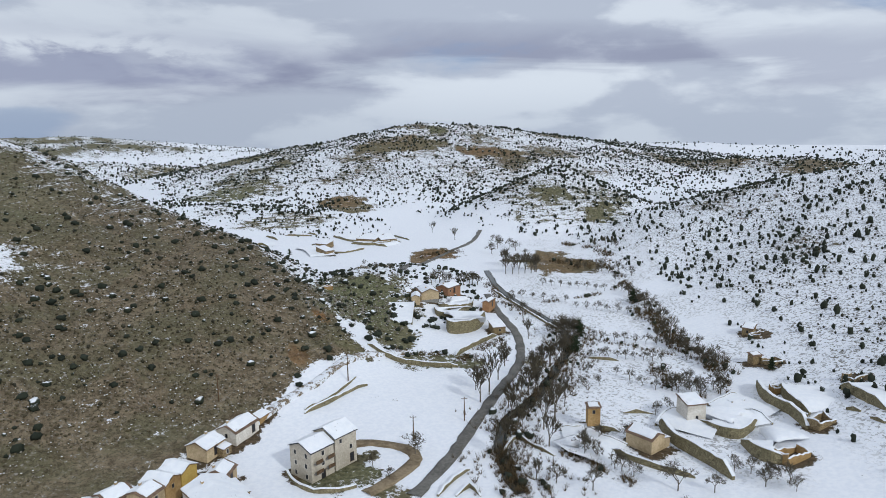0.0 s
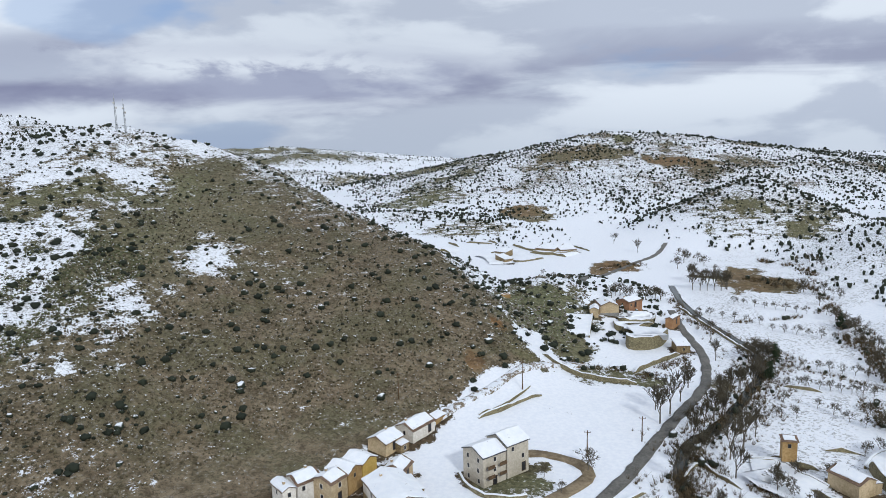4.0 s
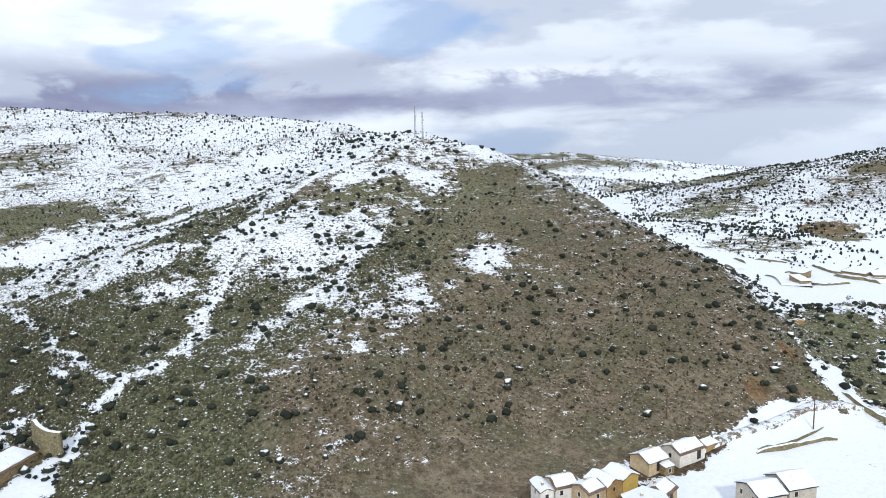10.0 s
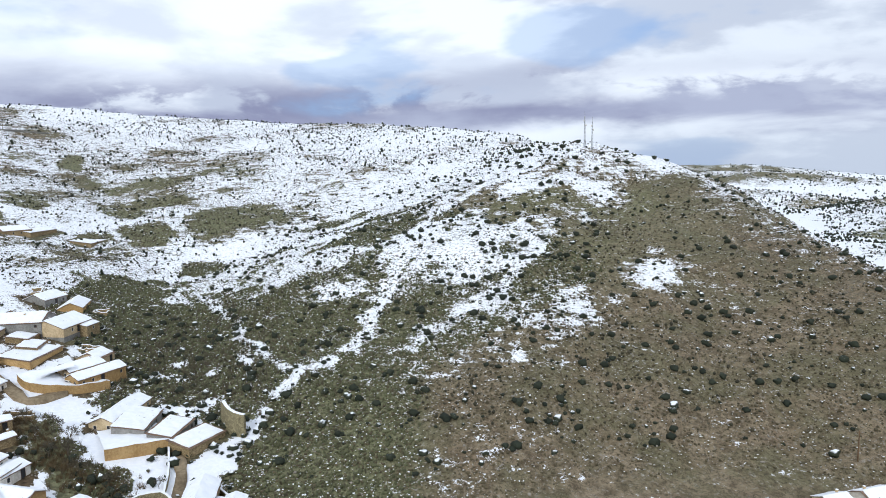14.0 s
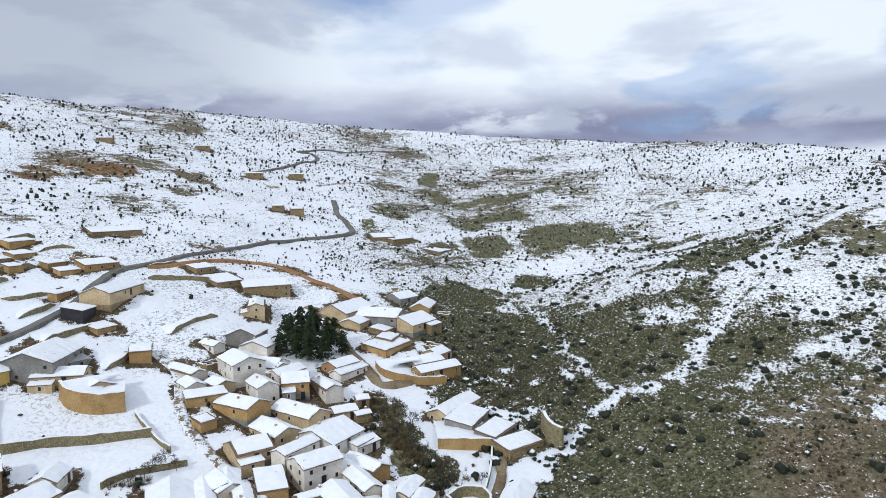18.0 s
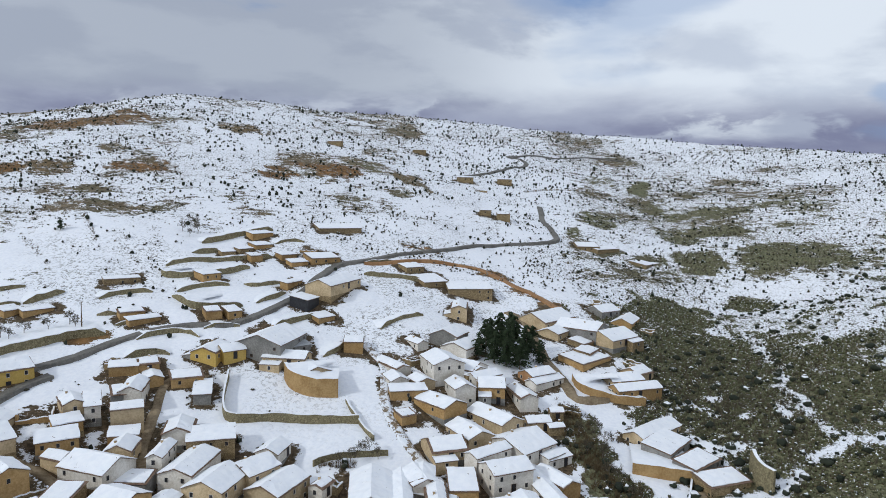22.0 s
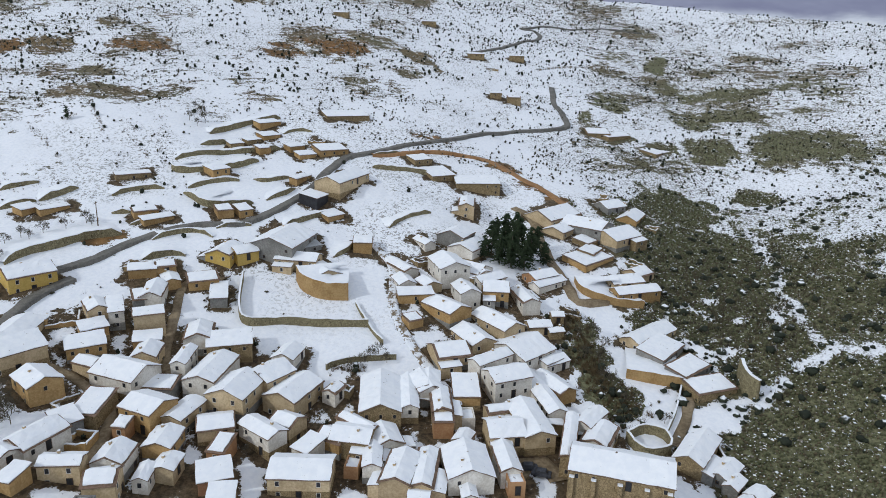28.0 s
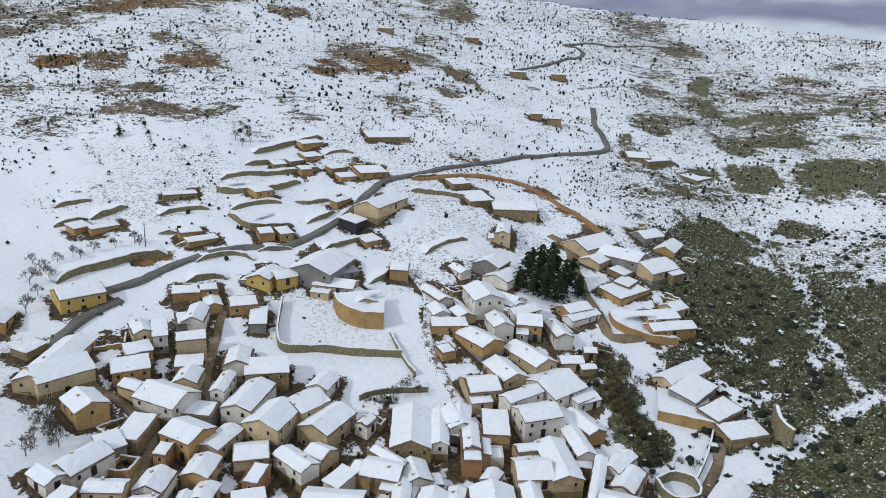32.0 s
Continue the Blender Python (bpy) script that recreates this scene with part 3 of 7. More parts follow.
def cover(x, y, z):
    """Snow, ochre and scrub amounts of the ground at x, y."""
    z = z - view_lift(x, y)
    bare, ochre = patches(x, y)
    r = np.hypot(x, y)
    hill = sstep(4, 22, z)
    rough = fbm(x, y, 38, 4, 81)
    small = fbm(x, y, 9, 3, 83)
    snow = 0.98 - hill * (0.17 + 0.30 * sstep(0.48, 0.72, rough) + 0.22 * (small - .5))
    plateau = np.maximum(ridge_height(RIDGES["plateau"], x, y, 16), ridge_height(RIDGES["shoulder"], x, y, 16, 0.9))
    # the open slope above the village keeps an even cover
    even = sstep(-330, -300, -np.abs(x + 330) - 200) * sstep(60, 20, y) * sstep(95, 60, z)
    snow = snow + 0.10 * even - 0.22 * even * sstep(0.5, 0.75, fbm(x, y, 30, 4, 87)) + 0.08 * even * sstep(42, 25, z)
    # deep snow lies between the terraces and houses
    lower = sstep(56, 42, z) * sstep(-95, -112, x) * sstep(48, 30, y)
    snow = snow + 0.7 * lower * (0.96 - snow)
    # thin rock ledges along the upper slope
    upper = sstep(46, 66, z) * sstep(-240, -290, x) * sstep(0, -60, y - 30 * (rough - .5)) * sstep(0.30, 0.48, fbm(x, y, 55, 3, 301))
    snow = snow - upper * (0.03 + 0.16 * sstep(0.42, 0.62, fbm(x * 0.25, z + 2.5 * (rough - .5), 4.5, 3, 303)))
    clean = sstep(-420, -450, x) * sstep(-75, -45, y) * sstep(75, 45, y)
    snow = snow + 0.6 * clean * (0.95 - snow)
    # the ravine sides are half melted
    ravine = sstep(30, 70, y) * sstep(-130, -170, x) * sstep(88, 40, z)
    snow = snow - ravine * (0.10 + 0.75 * (fbm(x, y, 26, 4, 151) - .38))
    # the sunny face of the brown hill has melted, but for its top and streaks that run down from there
    sx, sy = x + 255, y - 318
    turn = np.arctan2(sx, -sy)
    dist = np.hypot(sx, sy)
    own = ridge_height(RIDGES["brown"], x, y, 16, 0.9)
    mine = sstep(-4, 4, own - plateau + 10 * (rough - .5)) * sstep(20, -15, x)
    line = np.array([p[:2] for p in RIDGES["brown"]] + [(-22, 190)], float)
    below = (np.interp(x, line[:, 0], line[:, 1]) - y) * 0.9
    foot = np.array(HILL_FOOT, float)
    edge = below + 30 * (fbm(x, y, 16, 3, 131) - .5) - 22 * sstep(90, 30, dist)
    face = sstep(-14, 2, edge + 16 * sstep(60, 25, z)) * sstep(-2.5, 2.5, y - np.interp(x, foot[:, 0], foot[:, 1]) + 8 * (small - .5))
    melt = mine * face
    bend = turn + 0.16 * (fbm(x, y, 45, 3, 161) - .5) * 2
    streak = fbm(bend * 120 + 40, dist * 0.16, 8, 4, 93)
    west = sstep(0.90, 0.40, turn + 0.5 * (rough - .5)) * sstep(7, 38, z + 40 * (rough - .5))
    top = sstep(80, 30, dist + 70 * (rough - .5)) * sstep(1.2, 0.5, turn)
    keep = np.maximum(0.46 * top, west * (0.41 + 1.35 * (0.53 - streak)))
    keep = np.maximum(keep, 0.25 * sstep(34, 2, edge) * sstep(24, 46, z))
    left = snow_patches(x, y)
    keep = np.maximum(keep, left - 0.17 + 0.5 * (0.5 - streak) * sstep(0.2, 0.5, left))
    snow = snow * (1 - melt) + melt * np.clip(0.20 + keep + (0.28 + 0.27 * sstep(15, 45, z)) * (fbm(x, y, 24, 5, 141) - .5), 0.08, 0.86)
    snow = np.minimum(snow, 1 - 0.80 * bare + 0.25 * (small - .5))
    snow = np.where(melt < 0.5, np.maximum(snow, left + 0.3 * (small - .5)), snow)
    for g, wide, left in zip(SNOW_GULLIES, (8.0, 5.0, 5.0), (0.80, 0.66, 0.62)):
        d = line_distance(g, x, y) + wide * (small - .5) + wide * 1.3 * (fbm(x, y, 6, 3, 171) - .5)
        snow = np.maximum(snow, left * (1 - sstep(0.0, wide, d)))
    far = sstep(380, 700, r) * hill
    snow = snow - 0.25 * far * sstep(0.40, 0.62, fbm(x, y, 80, 4, 121))
    forest = sstep(-6, 6, np.maximum(ridge_height(RIDGES["forest"], x, y, 16), ridge_height(RIDGES["dark_hill"], x, y, 16)) - z + 12) * sstep(700, 780, r) * hill
    snow = snow - 0.25 * forest
    foot = melt * sstep(1.15, 1.55, -x / np.maximum(y, 1.0)) * sstep(20, 40, y) * sstep(-90, -110, x)   # greener towards the ravine
    return np.clip(snow, 0.05, 1), np.clip(ochre, 0, 1), np.clip(np.maximum(np.maximum(bare * np.clip(1 - 1.7 * ochre, 0, 1) * 0.8, ravine * 0.4), 0.7 * foot), 0, 1)


def specks(x, y, z):
    """Twigs and stones that poke through the snow."""
    z = z - view_lift(x, y)
    out = sstep(6, 24, z) * (0.35 + 0.65 * sstep(0.4, 0.65, fbm(x, y, 45, 3, 231)))
    out = np.maximum(out, 0.55 * sstep(55, 75, x) * sstep(190, 230, y) * sstep(470, 400, y) * sstep(0.40, 0.6, fbm(x, y, 30, 3, 283)))
    out = np.maximum(out, 0.6 * sstep(22, 40, x) * sstep(130, 150, y) * sstep(480, 400, y) * sstep(0.40, 0.58, fbm(x, y, 22, 3, 287)))
    out = np.maximum(out, 0.9 * sstep(70, 100, x) * sstep(2, 8, z) * sstep(520, 430, y))
    open_slope = sstep(-100, -130, x) * sstep(50, 30, y) * sstep(85, 55, z)
    return out * np.where((x < -110) & (y < 60), 0.7, 1.0) * (1 - 0.92 * open_slope * sstep(0.62, 0.5, fbm(x, y, 28, 3, 281)))


FOOTPRINTS = []


def trodden(x, y):
    """Melted, muddy ground close round the houses, which also carries the shade of the gaps between them."""
    out = np.zeros(x.shape)
    wob = 2.6 * (fbm(x, y, 5, 3, 181) - .5) * 2
    for hx, hy, a, w, d in FOOTPRINTS:
        reach = math.hypot(w, d) / 2 + 5
        near = (np.abs(x - hx) < reach) & (np.abs(y - hy) < reach)
        if not near.any():
            continue
        dx, dy = x[near] - hx, y[near] - hy
        u = np.abs(dx * math.cos(a) + dy * math.sin(a)) - w / 2
        v = np.abs(-dx * math.sin(a) + dy * math.cos(a)) - d / 2
        gap = np.hypot(np.maximum(u, 0), np.maximum(v, 0))
        out[near] = np.maximum(out[near], 1 - sstep(1.0, 4.2, gap + wob[near]))
    return out


def build_ground():
    # grid laid out to fit the view: finest near the camera and in its sector
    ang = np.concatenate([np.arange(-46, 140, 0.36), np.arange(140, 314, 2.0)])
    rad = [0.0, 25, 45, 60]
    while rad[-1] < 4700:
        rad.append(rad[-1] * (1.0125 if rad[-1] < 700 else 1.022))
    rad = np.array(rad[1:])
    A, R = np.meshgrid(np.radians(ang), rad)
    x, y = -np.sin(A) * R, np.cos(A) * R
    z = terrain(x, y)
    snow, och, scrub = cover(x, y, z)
    mud_shade = trodden(x, y)
    snow = np.minimum(snow, 1 - 0.78 * mud_shade)
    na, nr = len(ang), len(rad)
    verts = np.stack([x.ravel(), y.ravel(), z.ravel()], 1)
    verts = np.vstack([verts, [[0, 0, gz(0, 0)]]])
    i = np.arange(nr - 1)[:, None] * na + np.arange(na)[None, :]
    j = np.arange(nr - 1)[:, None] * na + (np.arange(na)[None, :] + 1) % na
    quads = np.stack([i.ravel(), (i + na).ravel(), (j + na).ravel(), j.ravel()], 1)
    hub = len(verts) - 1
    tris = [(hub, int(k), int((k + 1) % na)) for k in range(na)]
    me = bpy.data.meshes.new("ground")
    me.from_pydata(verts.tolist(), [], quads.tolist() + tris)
    for name, val in (("snow", snow), ("ochre", och), ("scrub", scrub), ("trodden", mud_shade), ("specks", specks(x, y, z))):
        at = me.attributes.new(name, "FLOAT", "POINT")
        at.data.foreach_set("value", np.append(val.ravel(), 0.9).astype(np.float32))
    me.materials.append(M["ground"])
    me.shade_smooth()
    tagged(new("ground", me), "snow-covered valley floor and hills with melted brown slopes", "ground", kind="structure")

# ---- houses ----
def window_mesh(name, w, h, frame_mat):
    """A window: one raised surround whose dark pane is set back; it faces -y."""
    bm = bmesh.new()
    box_into(bm, (w + 0.22, 0.14, h + 0.22))
    front = min(bm.faces, key=lambda f: f.calc_center_median().y)
    bmesh.ops.inset_region(bm, faces=[front], thickness=0.11)
    for v in front.verts:
        v.co.y += 0.045
    front.material_index = 1
    me = bpy.data.meshes.new(name)
    bm.to_mesh(me)
    bm.free()
    me.materials.append(frame_mat)
    me.materials.append(M["dark"])
    return me


WINDOWS = [window_mesh("window", 0.6, 0.85, M["cream"]), window_mesh("window", 0.65, 0.95, M["white"]), window_mesh("window", 0.6, 0.6, M["wood"])]
DOOR = window_mesh("door", 1.0, 2.0, M["wood"])
def stack_mesh(name, rings, mat, sides=4):
    """A closed body from rings (height, half-width) one above the other."""
    vs, fs = [], []
    for z, r in rings:
        for i in range(sides):
            t = 2 * math.pi * (i + 0.5) / sides
            k = r / math.cos(math.pi / sides)
            vs.append((k * math.cos(t), k * math.sin(t), z))
    for q in range(len(rings) - 1):
        for i in range(sides):
            j = (i + 1) % sides
            fs.append((q * sides + i, q * sides + j, (q + 1) * sides + j, (q + 1) * sides + i))
    fs += [tuple(range(sides))[::-1], tuple(range((len(rings) - 1) * sides, len(rings) * sides))]
    me = bpy.data.meshes.new(name)
    me.from_pydata(vs, [], fs)
    me.materials.append(mat)
    return me


CHIMNEY_RINGS = [(-0.4, 0.2), (0.7, 0.2), (0.7, 0.28), (0.8, 0.28), (0.8, 0.18), (0.95, 0.18), (0.95, 0.27), (1.03, 0.27)]
CHIMNEY = stack_mesh("chimney", CHIMNEY_RINGS, M["cream"])
CAP = box_mesh("snow_cap", (0.52, 0.52, 0.12), M["snow"], 0.04, (0, 0, 1.09))


def roof_shape(w, d, kind, rise):
    """Cross-section of a roof over the local y axis: list of (y, z) from front to back."""
    if kind == "gable":
        return [(-d / 2, 0), (0, rise), (d / 2, 0)]
    if kind == "shed":
        return [(-d / 2, 0), (d / 2, rise)]
    return [(-d / 2, 0.05), (d / 2, 0.05)]


def slab(w, prof, lift, thick, over, cells, rough, seed):
    """A roof layer that follows a profile: a closed sheet with an uneven top and edge."""
    rng = random.Random(seed)
    (y0, z0), (y1, z1) = prof[0], prof[1]
    s0 = (z1 - z0) / (y1 - y0)
    (ya, za), (yb, zb) = prof[-2], prof[-1]
    s1 = (zb - za) / (yb - ya)
    ys, zs = [y0 - over], [z0 - over * s0]
    for (ya_, za_), (yb_, zb_) in zip(prof, prof[1:]):
        k = max(2, cells // (len(prof) - 1))
        for i in range(1 if ya_ == y0 else 0, k):
            ys.append(ya_ + (yb_ - ya_) * i / k)
            zs.append(za_ + (zb_ - za_) * i / k)
    ys.append(yb + over)
    zs.append(zb + over * s1)
    nx = max(3, min(12, int(w / 1.3)))
    xs = [-w / 2 - over + (w + 2 * over) * i / nx for i in range(nx + 1)]
    top, bottom = [], []
    for i, x in enumerate(xs):
        for j, (y, z) in enumerate(zip(ys, zs)):
            edge = i in (0, nx) or j in (0, len(ys) - 1)
            jx, jy = (rng.uniform(-rough, rough), rng.uniform(-rough, rough)) if edge else (0, 0)
            t = thick * (0.55 if edge else 1) + (rng.uniform(-0.3, 0.3) * thick if rough else 0)
            top.append((x + jx, y + jy, z + lift + t))
            bottom.append((x + jx, y + jy, z + lift))
    n, m = len(xs), len(ys)
    verts = bottom + top
    o = n * m
    faces = []
    for i in range(n - 1):
        for j in range(m - 1):
            a, b, c, e = i * m + j, (i + 1) * m + j, (i + 1) * m + j + 1, i * m + j + 1
            faces += [(a, e, c, b), (o + a, o + b, o + c, o + e)]
    for i in range(n - 1):
        a, b = i * m, (i + 1) * m
        faces.append((a, b, o + b, o + a))
        a, b = i * m + m - 1, (i + 1) * m + m - 1
        faces.append((b, a, o + a, o + b))
    for j in range(m - 1):
        faces.append((j + 1, j, o + j, o + j + 1))
        a = (n - 1) * m + j
        faces.append((a, a + 1, o + a + 1, o + a))
    return verts, faces


WORDS = dict(white="whitewashed", cream="cream-rendered", ochre="ochre-rendered", yellow="bright yellow", orange="orange-rendered", grey="grey cement", stone="rubble-stone", brick="bare-brick", dark="dark", pale="pale")
SEEDS = iter(range(1, 9999))


def wing(top, w, d, wall_h, wall, rng, seed):
    """A lower lean-to built against one long side of a house: its walls, tiled roof and snow."""
    ww, dd = w * rng.uniform(0.38, 0.62), rng.uniform(1.9, 3.1)
    h = wall_h * rng.uniform(0.62, 0.8)
    side = rng.choice((-1, 1))
    px = rng.choice((-1, 1)) * (w - ww) / 2
    m = Matrix.Translation((px, side * (d / 2 + dd / 2 - 0.02), 0)) @ Matrix.Rotation(0.0 if side < 0 else math.pi, 4, "Z")
    prof = [(-dd / 2, 0), (dd / 2, dd * 0.2)]
    out = [(-dd / 2, -h)] + prof + [(dd / 2, -h)]
    vs = [(sx * ww / 2, yy, h + zz) for sx in (-1, 1) for yy, zz in out]
    fs = [(0, 1, 2, 3), (7, 6, 5, 4)] + [(i, i + 4, (i + 1) % 4 + 4, (i + 1) % 4) for i in range(4)]
    mat = M[rng.choice((wall, wall, "stone", "grey"))]
    shell = mesh_object("wing_wall", vs, fs, mat)
    shell.parent, shell.matrix_basis = top, m
    for name, lift, thick, over, rough, material_ in (("wing_roof", 0.0, 0.12, 0.2, 0.0, M["tile"]), ("wing_snow", 0.13, 0.24, 0.14, 0.08, M["roof_snow"])):
        v, f = slab(ww, prof, lift, thick, over, 3, rough, seed + 7)
        ob = mesh_object(name, v, f, material_)
        ob.parent, ob.matrix_basis = top, m @ Matrix.Translation((0, 0, h))
    child("window", WINDOWS[1], top, m @ Matrix.Translation((0, -dd / 2 - 0.02, h - 0.9)))


def house(x, y, turn, w, d, eaves, wall, roof, snowy=True, storeys=0, name="house", chimneys=True, label=""):
    """A village house on sloping ground: walls with gables, tiled roof under snow, windows, door, chimney."""
    seed = next(SEEDS)
    rng = random.Random(seed)
    a = radians(turn)
    w, d = w * 0.94, d * 0.94
    if roof == "gable" and d > w * 1.12:
        a, w, d = a + math.pi / 2, d, w
    ca, sa = math.cos(a), math.sin(a)
    spots = [gz(x + ca * sx * w / 2 - sa * sy * d / 2, y + sa * sx * w / 2 + ca * sy * d / 2) for sx in (-1, 1) for sy in (-1, 1)]
    base = min(spots) - 0.5
    eaves += float(view_lift(x, y))   # eaves are given without the view-fitted lift of the ground
    wall_h = max(2.2, eaves - base)
    FOOTPRINTS.append((x, y, a, w, d))
    shed = roof == "shed" or name == "shed"
    kind = "shed" if (shed and w * d < 75) else "house"
    if wall_h > 6.2 or not shed:
        kind = "house"
    text = label or f"{WORDS[wall]} village {kind} with a snow-covered {'pitched' if roof == 'gable' else 'sloping' if roof == 'shed' else 'flat'} roof"
    if not snowy:
        text = f"{WORDS[wall]} shed with a bare sheet-metal roof"
    top = empty(kind, Matrix.Translation((x, y, base)) @ Matrix.Rotation(a, 4, "Z"), text, kind, "houses of the village" if kind == "house" else "sheds on the terraces")
    rise = {"gable": d * rng.uniform(0.17, 0.24), "shed": min(d * 0.16, 1.8), "flat": 0.0}[roof]
    prof = roof_shape(w, d, roof, rise)
    # walls: the profile carried along the house
    out = [(-d / 2, -wall_h)] + prof + [(d / 2, -wall_h)]
    vs = [(sx * w / 2, yy, wall_h + zz) for sx in (-1, 1) for yy, zz in out]
    k = len(out)
    fs = [tuple(range(k))[::1], tuple(range(2 * k - 1, k - 1, -1))]
    for i in range(k):
        j = (i + 1) % k
        fs.append((i, i + k, j + k, j))
    walls = mesh_object("wall_shell", vs, fs, M[wall])
    walls.parent = top
    bm = bmesh.new()
    bm.from_mesh(walls.data)
    bmesh.ops.recalc_face_normals(bm, faces=bm.faces)
    bm.to_mesh(walls.data)
    bm.free()
    if roof == "flat":
        for sx, sy, lx, ly in ((0, -1, w, 0.25), (0, 1, w, 0.25), (-1, 0, 0.25, d - 0.5), (1, 0, 0.25, d - 0.5)):
            child("parapet", box_mesh("parapet", (lx, ly, 0.6), M[wall], 0.02), top, Matrix.Translation((sx * (w / 2 - 0.125), sy * (d / 2 - 0.125), wall_h + 0.3)))
    else:
        v, f = slab(w, prof, 0.0, 0.14, 0.32, 2 if roof == "shed" else 4, 0.0, seed)
        ob = mesh_object("roof", v, f, M["tile"] if snowy else M["metal"])
        ob.parent, ob.location = top, (0, 0, wall_h)
        tagged(ob, "clay-tiled roof under snow" if snowy else "bare metal roof")
    if snowy:
        over = rng.choice((0.26, 0.24, 0.2, 0.05, -0.25)) if roof != "flat" else -0.3
        v, f = slab(w, prof, 0.15 if roof != "flat" else 0.02, rng.uniform(0.2, 0.34), over, 4 if roof == "shed" else 6, 0.10, seed + 1)
        ob = mesh_object("roof_snow", v, f, M["roof_snow"])
        ob.parent, ob.location = top, (0, 0, wall_h)
        tagged(ob, "layer of melting snow on the roof")
    if wall in ("white", "cream", "ochre") and wall_h > 4 and rng.random() < 0.45:
        tall = min(wall_h * 0.45, max(spots) - base + rng.uniform(0.8, 1.6))
        child("plinth", box_mesh("plinth", (w + 0.08, d + 0.08, tall), M[rng.choice(("stone", "grey", "stone"))], 0.0, (0, 0, tall / 2)), top, Matrix(), "bare stone lower wall")
    if roof == "gable" and chimneys and not storeys and 6.0 < w < 16 and wall_h > 3.6 and rng.random() < 0.75:
        wing(top, w, d, wall_h, wall, rng, seed)
    # openings
    win = WINDOWS[0 if wall in ("ochre", "stone", "brick") else 1 if wall != "grey" else 2]
    rows = storeys or max(1, int((wall_h - 0.6) / 2.4))
    plain = shed or wall_h < 2.9
    for side, length in ((0, w), (1, d), (2, w), (3, d)):
        n = max(1, int(length / rng.uniform(2.6, 3.8)))
        if plain and (side != 0 or rng.random() < 0.4):
            continue
        rot = Matrix.Rotation(side * math.pi / 2, 4, "Z")
        off = d / 2 if side in (0, 2) else w / 2
        for r in range(rows):
            z = wall_h - 1.1 - r * 2.4
            if z < 0.9 or (side in (1, 3) and rng.random() < 0.35):
                continue
            for i in range(n):
                px = (i + 0.5) / n * length - length / 2 + rng.uniform(-0.15, 0.15)
                last = r == rows - 1 or z < 3.2
                if last and i == n // 2 and side in (0, 1) and not plain:
                    child("door", DOOR, top, rot @ Matrix.Translation((px, -off - 0.02, z - 0.25)))
                elif rng.random() < 0.66:
                    child("window", win, top, rot @ Matrix.Translation((px, -off - 0.02, z)))
    if kind == "house" and roof == "gable" and chimneys and rng.random() < 0.6:
        m = Matrix.Translation((rng.uniform(-0.35, 0.35) * w, d * 0.16, wall_h + rise * 0.62))
        c = child("chimney", CHIMNEY, top, m)
        child("snow_cap", CAP, c, Matrix())
    return top


# ---- the village and the farms: one call a house (x, y, turn, width, depth, eaves height, wall, roof) ----
house(-141.0, -111.1, 189, 24.7, 8.7, 17.7, "cream", "gable")
house(-177.5, -74.6, 109, 4.7, 9.6, 17.7, "grey", "shed")
house(-181.6, -80.9, 120, 8.7, 6.4, 20.2, "ochre", "shed")
house(-130.7, -27.3, 176, 7.5, 9.0, 5.8, "stone", "gable")
house(-147.2, -24.1, 99, 10.1, 18.5, 6.6, "stone", "gable")
house(-149.2, -17.6, 99, 4.2, 16.5, 6.6, "white", "gable")
house(-154.2, -13.4, 94, 5.7, 9.6, 7.5, "white", "gable")
house(-146.0, -9.7, 99, 4.0, 11.0, 6.7, "cream", "gable")
house(-124.8, -22.0, 98, 4.0, 9.0, 4.7, "white", "gable")
house(-132.7, -20.7, 113, 7.1, 8.5, 4.5, "white", "gable")
house(-121.7, -15.6, 85, 7.0, 12.1, 4.4, "cream", "gable")
house(-122.7, -10.7, 89, 4.7, 14.3, 4.2, "cream", "gable")
house(-206.2, -12.8, 114, 10.1, 13.4, 21.2, "white", "gable")
house(-208.5, -28.4, 129, 5.5, 14.8, 18.6, "white", "gable")
house(-197.8, -25.6, 116, 5.5, 8.3, 17.4, "white", "gable")
house(-198.9, -18.4, 123, 6.2, 7.4, 16.8, "cream", "gable")
house(-191.3, -21.4, 106, 10.9, 4.8, 16.1, "ochre", "shed")
house(-187.6, -11.9, 137, 9.0, 13.0, 14.2, "ochre", "gable")
house(-180.1, -20.7, 127, 4.8, 4.6, 12.7, "ochre", "shed")
house(-195.3, -6.8, 113, 6.5, 9.5, 16.8, "white", "gable")
house(-210.3, -6.1, 133, 5.7, 15.3, 18.4, "white", "gable")
house(-204.7, -0.3, 133, 10.8, 5.6, 17.3, "white", "gable")
house(-199.9, 2.1, 92, 8.0, 8.6, 16.0, "ochre", "gable")
house(-200.4, 10.9, 109, 5.8, 13.3, 13.8, "white", "gable")
house(-214.7, 16.2, 130, 10.4, 6.9, 16.0, "orange", "gable")
house(-212.4, 18.5, 134, 13.3, 4.9, 14.4, "white", "gable")
house(-185.1, 3.0, 131, 8.1, 15.7, 11.6, "cream", "gable")
house(-174.7, 9.6, 137, 13.1, 14.5, 8.6, "white", "gable")
house(-187.7, 14.7, 106, 7.1, 5.1, 10.0, "cream", "gable")
house(-193.6, 20.3, 101, 3.8, 3.7, 11.0, "stone", "gable")
house(-186.3, 19.5, 109, 4.5, 3.2, 9.1, "stone", "gable")
house(-172.9, 17.9, 128, 8.4, 5.8, 6.2, "white", "gable")
house(-176.3, -3.4, 123, 8.1, 12.5, 10.3, "cream", "gable")
house(-167.9, -9.4, 113, 9.7, 10.3, 9.5, "cream", "gable")
